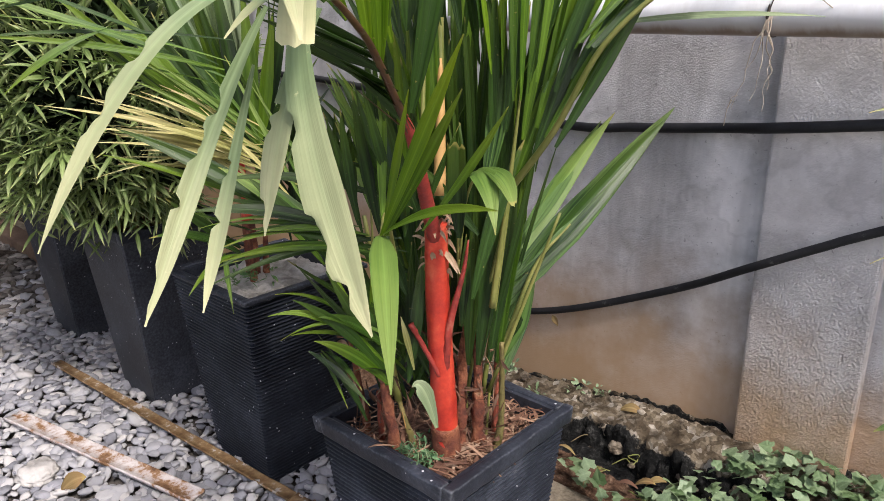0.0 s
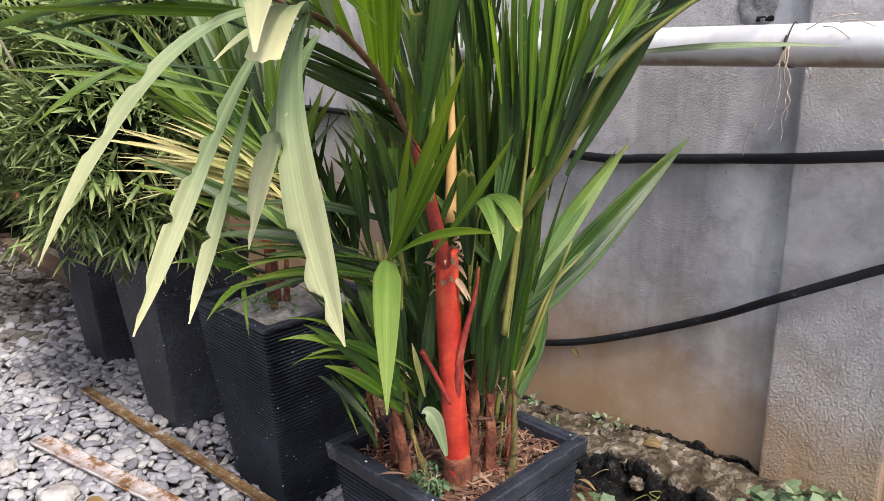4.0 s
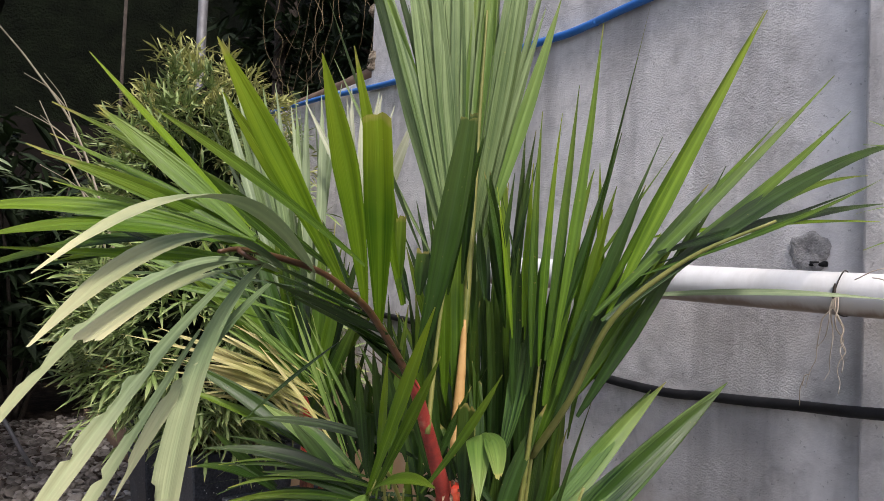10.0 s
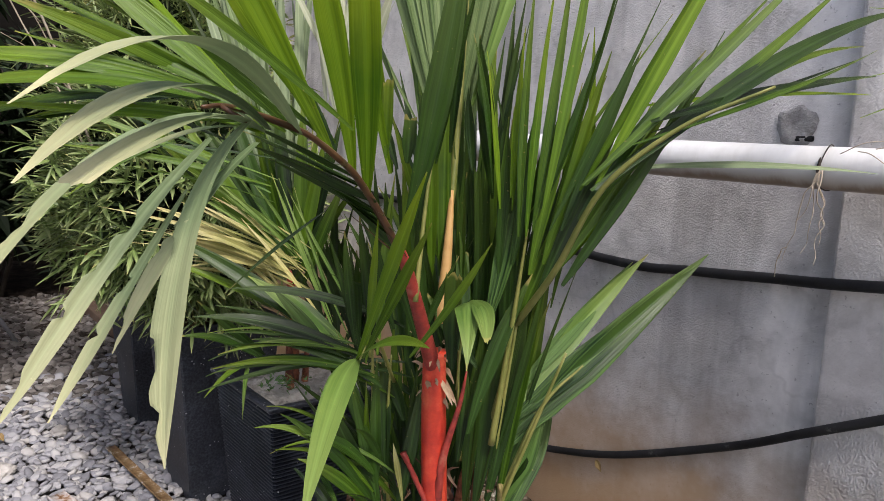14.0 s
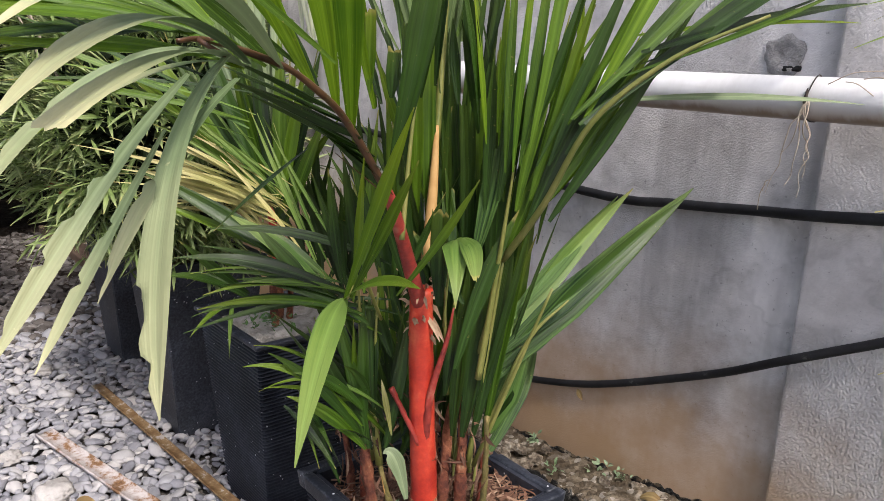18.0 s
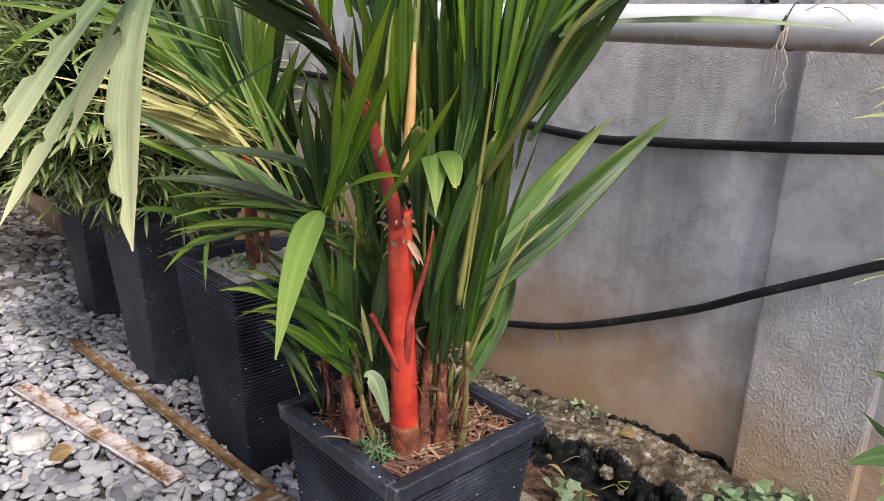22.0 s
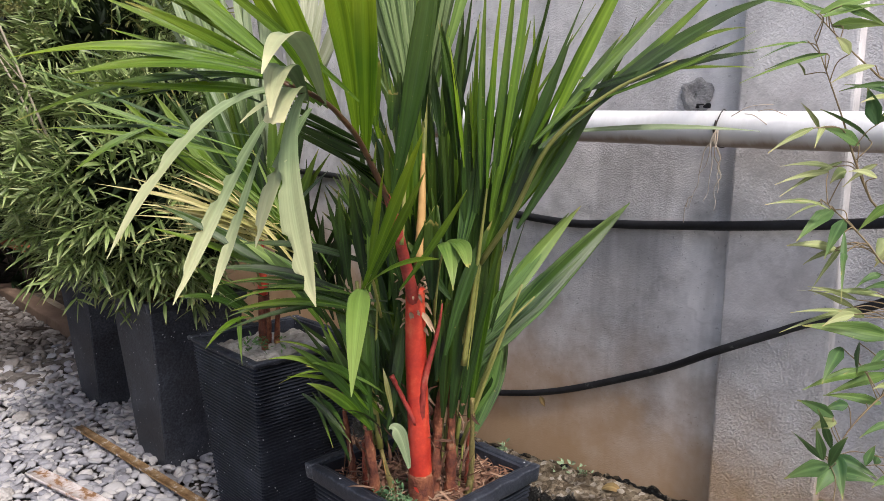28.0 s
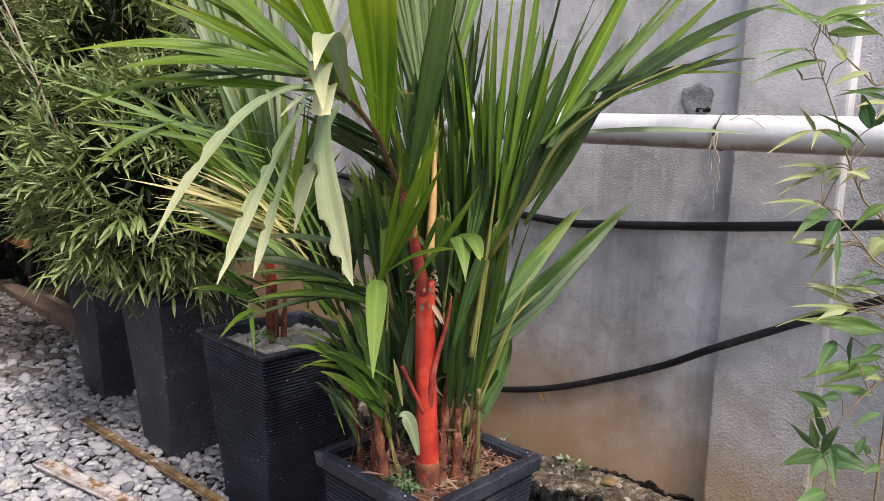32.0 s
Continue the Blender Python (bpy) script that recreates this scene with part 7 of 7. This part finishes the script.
def dark_shrub(x, y, h, spread, seed, label):
    """A leafy shrub: several leaning stems and loose whorls of broad leaves, coloured near-black for deep shade."""
    rd = random.Random(seed)
    b = thing("shrub", (x, y, 0), label, "shrub", "shaded shrubs by the shed")
    spots = []
    for k in range(7):
        e = Vector((x + rd.gauss(0, spread), y + rd.gauss(0, spread), h * rd.uniform(0.6, 1.0)))
        pts = spline([(x + rd.gauss(0, 0.05), y + rd.gauss(0, 0.05), 0), (Vector((x, y, 0)) + e) / 2 + Vector((rd.gauss(0, 0.08), rd.gauss(0, 0.08), 0.1)), e], 14)
        part("stem", tube(pts, lambda t: 0.018 * (1 - 0.7 * t), 7, wobble=0.2), BARK, b)
        spots += [(q + Vector((rd.gauss(0, 0.14), rd.gauss(0, 0.14), rd.gauss(0, 0.1))), Vector((rd.gauss(0, 1), rd.gauss(0, 1), rd.gauss(0, 0.5)))) for q in pts[4:] for u in range(5)]
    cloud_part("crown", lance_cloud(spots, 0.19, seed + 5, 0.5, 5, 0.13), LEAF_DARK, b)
    return b


# Shrubs set before the shed wall to keep its sunlit face dark.
dark_shrub(-4.7, 1.25, 2.1, 0.4, 210, "dark leafy shrub in the shade of the shed")
dark_shrub(-5.3, 0.3, 2.2, 0.4, 220, "dark leafy shrub against the shed wall")
dark_shrub(-4.4, 2.0, 1.7, 0.3, 230, "low dark shrub beside the boundary wall")
stalk = thing("dry_stalk", (-1.52, 1.3, 0.6), "tall pale dry stalk leaning out of the bamboo", "stalk")
part("stem", tube(spline([(-1.5, 1.45, 0.6), (-1.52, 1.25, 1.2), (-1.51, 1.121, 1.562), (-1.488, 0.98, 1.762), (-1.469, 0.86, 1.89)], 30), lambda t: 0.005 - 0.003 * t, 8, wobble=0.2), DRYSTALK, stalk)
part("stem", tube(spline([(-1.49, 1.4, 0.7), (-1.5, 1.2, 1.25), (-1.5, 1.08, 1.5), (-1.48, 1.0, 1.66)], 26), lambda t: 0.004 - 0.0025 * t, 8, wobble=0.2), DRYSTALK, stalk)
for k, (z0, dx, dy, dz) in enumerate(((1.42, 0.0, -0.16, 0.2), (1.5, 0.03, -0.2, 0.13), (1.56, -0.02, -0.1, 0.2), (1.66, 0.02, -0.12, 0.08), (1.3, 0.02, -0.2, 0.16))):
    y0 = 1.45 - 0.46 * (z0 - 0.6) / 1.2 + 0.03
    a = Vector((-1.505, y0, z0))
    part("twig", tube(spline([a, a + Vector((dx * 0.4, dy * 0.4, dz * 0.6)), a + Vector((dx, dy, dz))], 10), lambda t: 0.0022 - 0.0014 * t, 6, wobble=0.2), DRYSTALK, stalk)
cloud_part("leaves", lance_cloud([(Vector((-1.44 + 0.03 * k, 1.07 - 0.045 * k, 1.34 + 0.024 * k)), Vector((-0.3, -0.9, 0.1))) for k in range(4)], 0.1, 88, 0.2, 4, 0.07), LEAF_SILVER, stalk)


def woods():
    """Dark trees behind the low wall: trunks with limbs and leafy crowns."""
    rt = random.Random(21)
    for k, (x, y, r, h) in enumerate(((-2.9, 3.3, 0.11, 4.2), (-4.1, 3.9, 0.13, 4.6), (-5.4, 3.4, 0.1, 4.0), (-1.6, 4.6, 0.12, 5.0), (-7.0, 4.2, 0.15, 5.0))):
        t = thing("tree", (x, y, 0), "dark shaded tree with rough trunk behind the wall", "tree", "trees behind the wall")
        part("trunk", tube(spline([(x, y, 0), (x + 0.06, y, h * 0.35), (x - 0.05, y + 0.05, h * 0.7), (x, y, h)], 20), lambda q, r=r: r * (1.1 - 0.7 * q), 12, wobble=0.15), BARK, t)
        spots = []
        for i in range(16):
            a, z = rt.uniform(0, 6.28), rt.uniform(1.3, h)
            e = Vector((x + math.cos(a) * rt.uniform(0.5, 1.2), y + 0.55 * math.sin(a) * rt.uniform(0.4, 1.0), z + rt.uniform(0.1, 0.7)))
            pts = spline([(x, y, z), (Vector((x, y, z)) + e) / 2 + Vector((rt.gauss(0, 0.1), rt.gauss(0, 0.1), 0.1)), e], 10)
            part("limb", tube(pts, lambda q, r=r: r * 0.2 * (1 - 0.8 * q), 6, wobble=0.2), BARK, t)
            spots += [(pts[j] + Vector((rt.gauss(0, 0.16), rt.gauss(0, 0.12), rt.gauss(0, 0.16))), Vector((rt.gauss(0, 1), rt.gauss(0, 1), rt.gauss(0, 0.6)))) for j in range(3, 11) for q in range(4)]
        # Crown leaves use the same shade-black tone.
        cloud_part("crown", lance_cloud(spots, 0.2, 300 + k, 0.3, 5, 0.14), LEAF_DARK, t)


woods()
# Plain sheets added to close off the sky, coloured like woodland shade.
solo("backdrop", box((-14, 5.6, 0), (3, 5.8, 7.5)), WOODS, "flat near-black sheet blocking the sky behind the trees", "backdrop", kind="structure", smooth=False)
solo("backdrop_side", box((-14.2, -12, 0), (-14, 5.8, 7.5)), WOODS, "flat near-black sheet blocking the sky beyond the shed", "backdrop", kind="structure", smooth=False)


# ---- pebbles ----
def pebbles():
    rp = np.random.RandomState(7)
    bm = bmesh.new()
    bmesh.ops.create_icosphere(bm, subdivisions=2, radius=1.0)
    unit = np.array([v.co[:] for v in bm.verts])
    tri = np.array([[v.index for v in f.verts] for f in bm.faces])
    bm.free()
    kinds = []
    for k in range(8):
        u = unit * (1 + 0.3 * np.array([noise.noise(Vector(p) * 1.6 + Vector((k * 5, 0, 0))) for p in unit])[:, None])
        kinds.append(u)
    pots = [(P1[0], P1[1]), (P2[0], P2[1]), (-1.226, 1.572), (-1.952, 1.61)]
    spots = []
    for x0, x1, y0, y1, pitch in ((-2.3, 0.45, 0.7, 1.84, 0.0245), (-4.6, -2.3, -0.6, 1.9, 0.034), (-2.3, 0.45, -0.6, 0.7, 0.034), (0.45, 2.2, -0.6, 1.84, 0.04)):
        for x in np.arange(x0, x1, pitch):
            for y in np.arange(y0, y1, pitch):
                px_, py_ = x + rp.uniform(-0.5, 0.5) * pitch, y + rp.uniform(-0.5, 0.5) * pitch
                if any(max(abs(px_ - a), abs(py_ - b)) < 0.118 for a, b in pots):
                    continue
                spots.append((px_, py_, pitch))
    near = []
    # The stained heap is the far gravel, its shade put into the colour.
    heaps = {"clean": ([], []), "stained": ([], [])}
    for x, y, pitch in spots:
        s = pitch * rp.uniform(0.42, 1.05) * (1.45 if rp.rand() < 0.09 else 1.0)
        sc = np.array([s, s * rp.uniform(0.62, 0.95), s * rp.uniform(0.3, 0.5)])
        e = Euler((rp.normal(0, 0.35), rp.normal(0, 0.35), rp.uniform(0, 6.28)))
        z = rp.uniform(0.0, 0.016)
        k = rp.randint(8)
        if -0.85 < x < -0.28 and 0.98 < y < 1.34 and len(near) < 300 and pitch < 0.03:
            near.append((k, x, y, z, sc, e))
            continue
        worn = x + 0.3 * (y - 1.2) + 0.25 * noise.noise(Vector((x * 1.5, y * 1.5, 6))) + rp.normal(0, 0.16)
        vs, fs = heaps["stained" if worn < -2.5 else "clean"]
        fs.append(tri + len(vs) * len(unit))
        vs.append((kinds[k] * sc) @ np.array(e.to_matrix()).T + np.array([x, y, z]))
    for label, look_, material in (("clean", "loose grey river pebbles covering the ground", PEBBLE), ("stained", "loose earthy pebbles toward the shed, coloured darker for its shade", PEBBLE_EARTH_SHADE)):
        V, T = (np.concatenate(q) for q in heaps[label])
        me = bpy.data.meshes.new("pebbles")
        me.vertices.add(len(V))
        me.vertices.foreach_set("co", V.ravel())
        me.loops.add(len(T) * 3)
        me.loops.foreach_set("vertex_index", T.ravel().astype(np.int32))
        me.polygons.add(len(T))
        me.polygons.foreach_set("loop_start", np.arange(0, len(T) * 3, 3, dtype=np.int32))
        me.polygons.foreach_set("use_smooth", np.ones(len(T), dtype=bool))
        me.update(calc_edges=True)
        me.materials.append(material)
        tagged(new("pebbles", me), look_, "pebbles", kind="stuff")
    shared = []
    for k in range(8):
        m = bpy.data.meshes.new("pebble")
        m.from_pydata(kinds[k].tolist(), [], tri.tolist())
        m.polygons.foreach_set("use_smooth", [True] * len(tri))
        m.materials.append(PEBBLE)
        shared.append(m)
    for k, x, y, z, sc, e in near:
        ob = new("pebble", shared[k])
        ob.parent = ground
        ob.matrix_basis = Matrix.LocRotScale((x, y, z), e, Vector(sc))


pebbles()
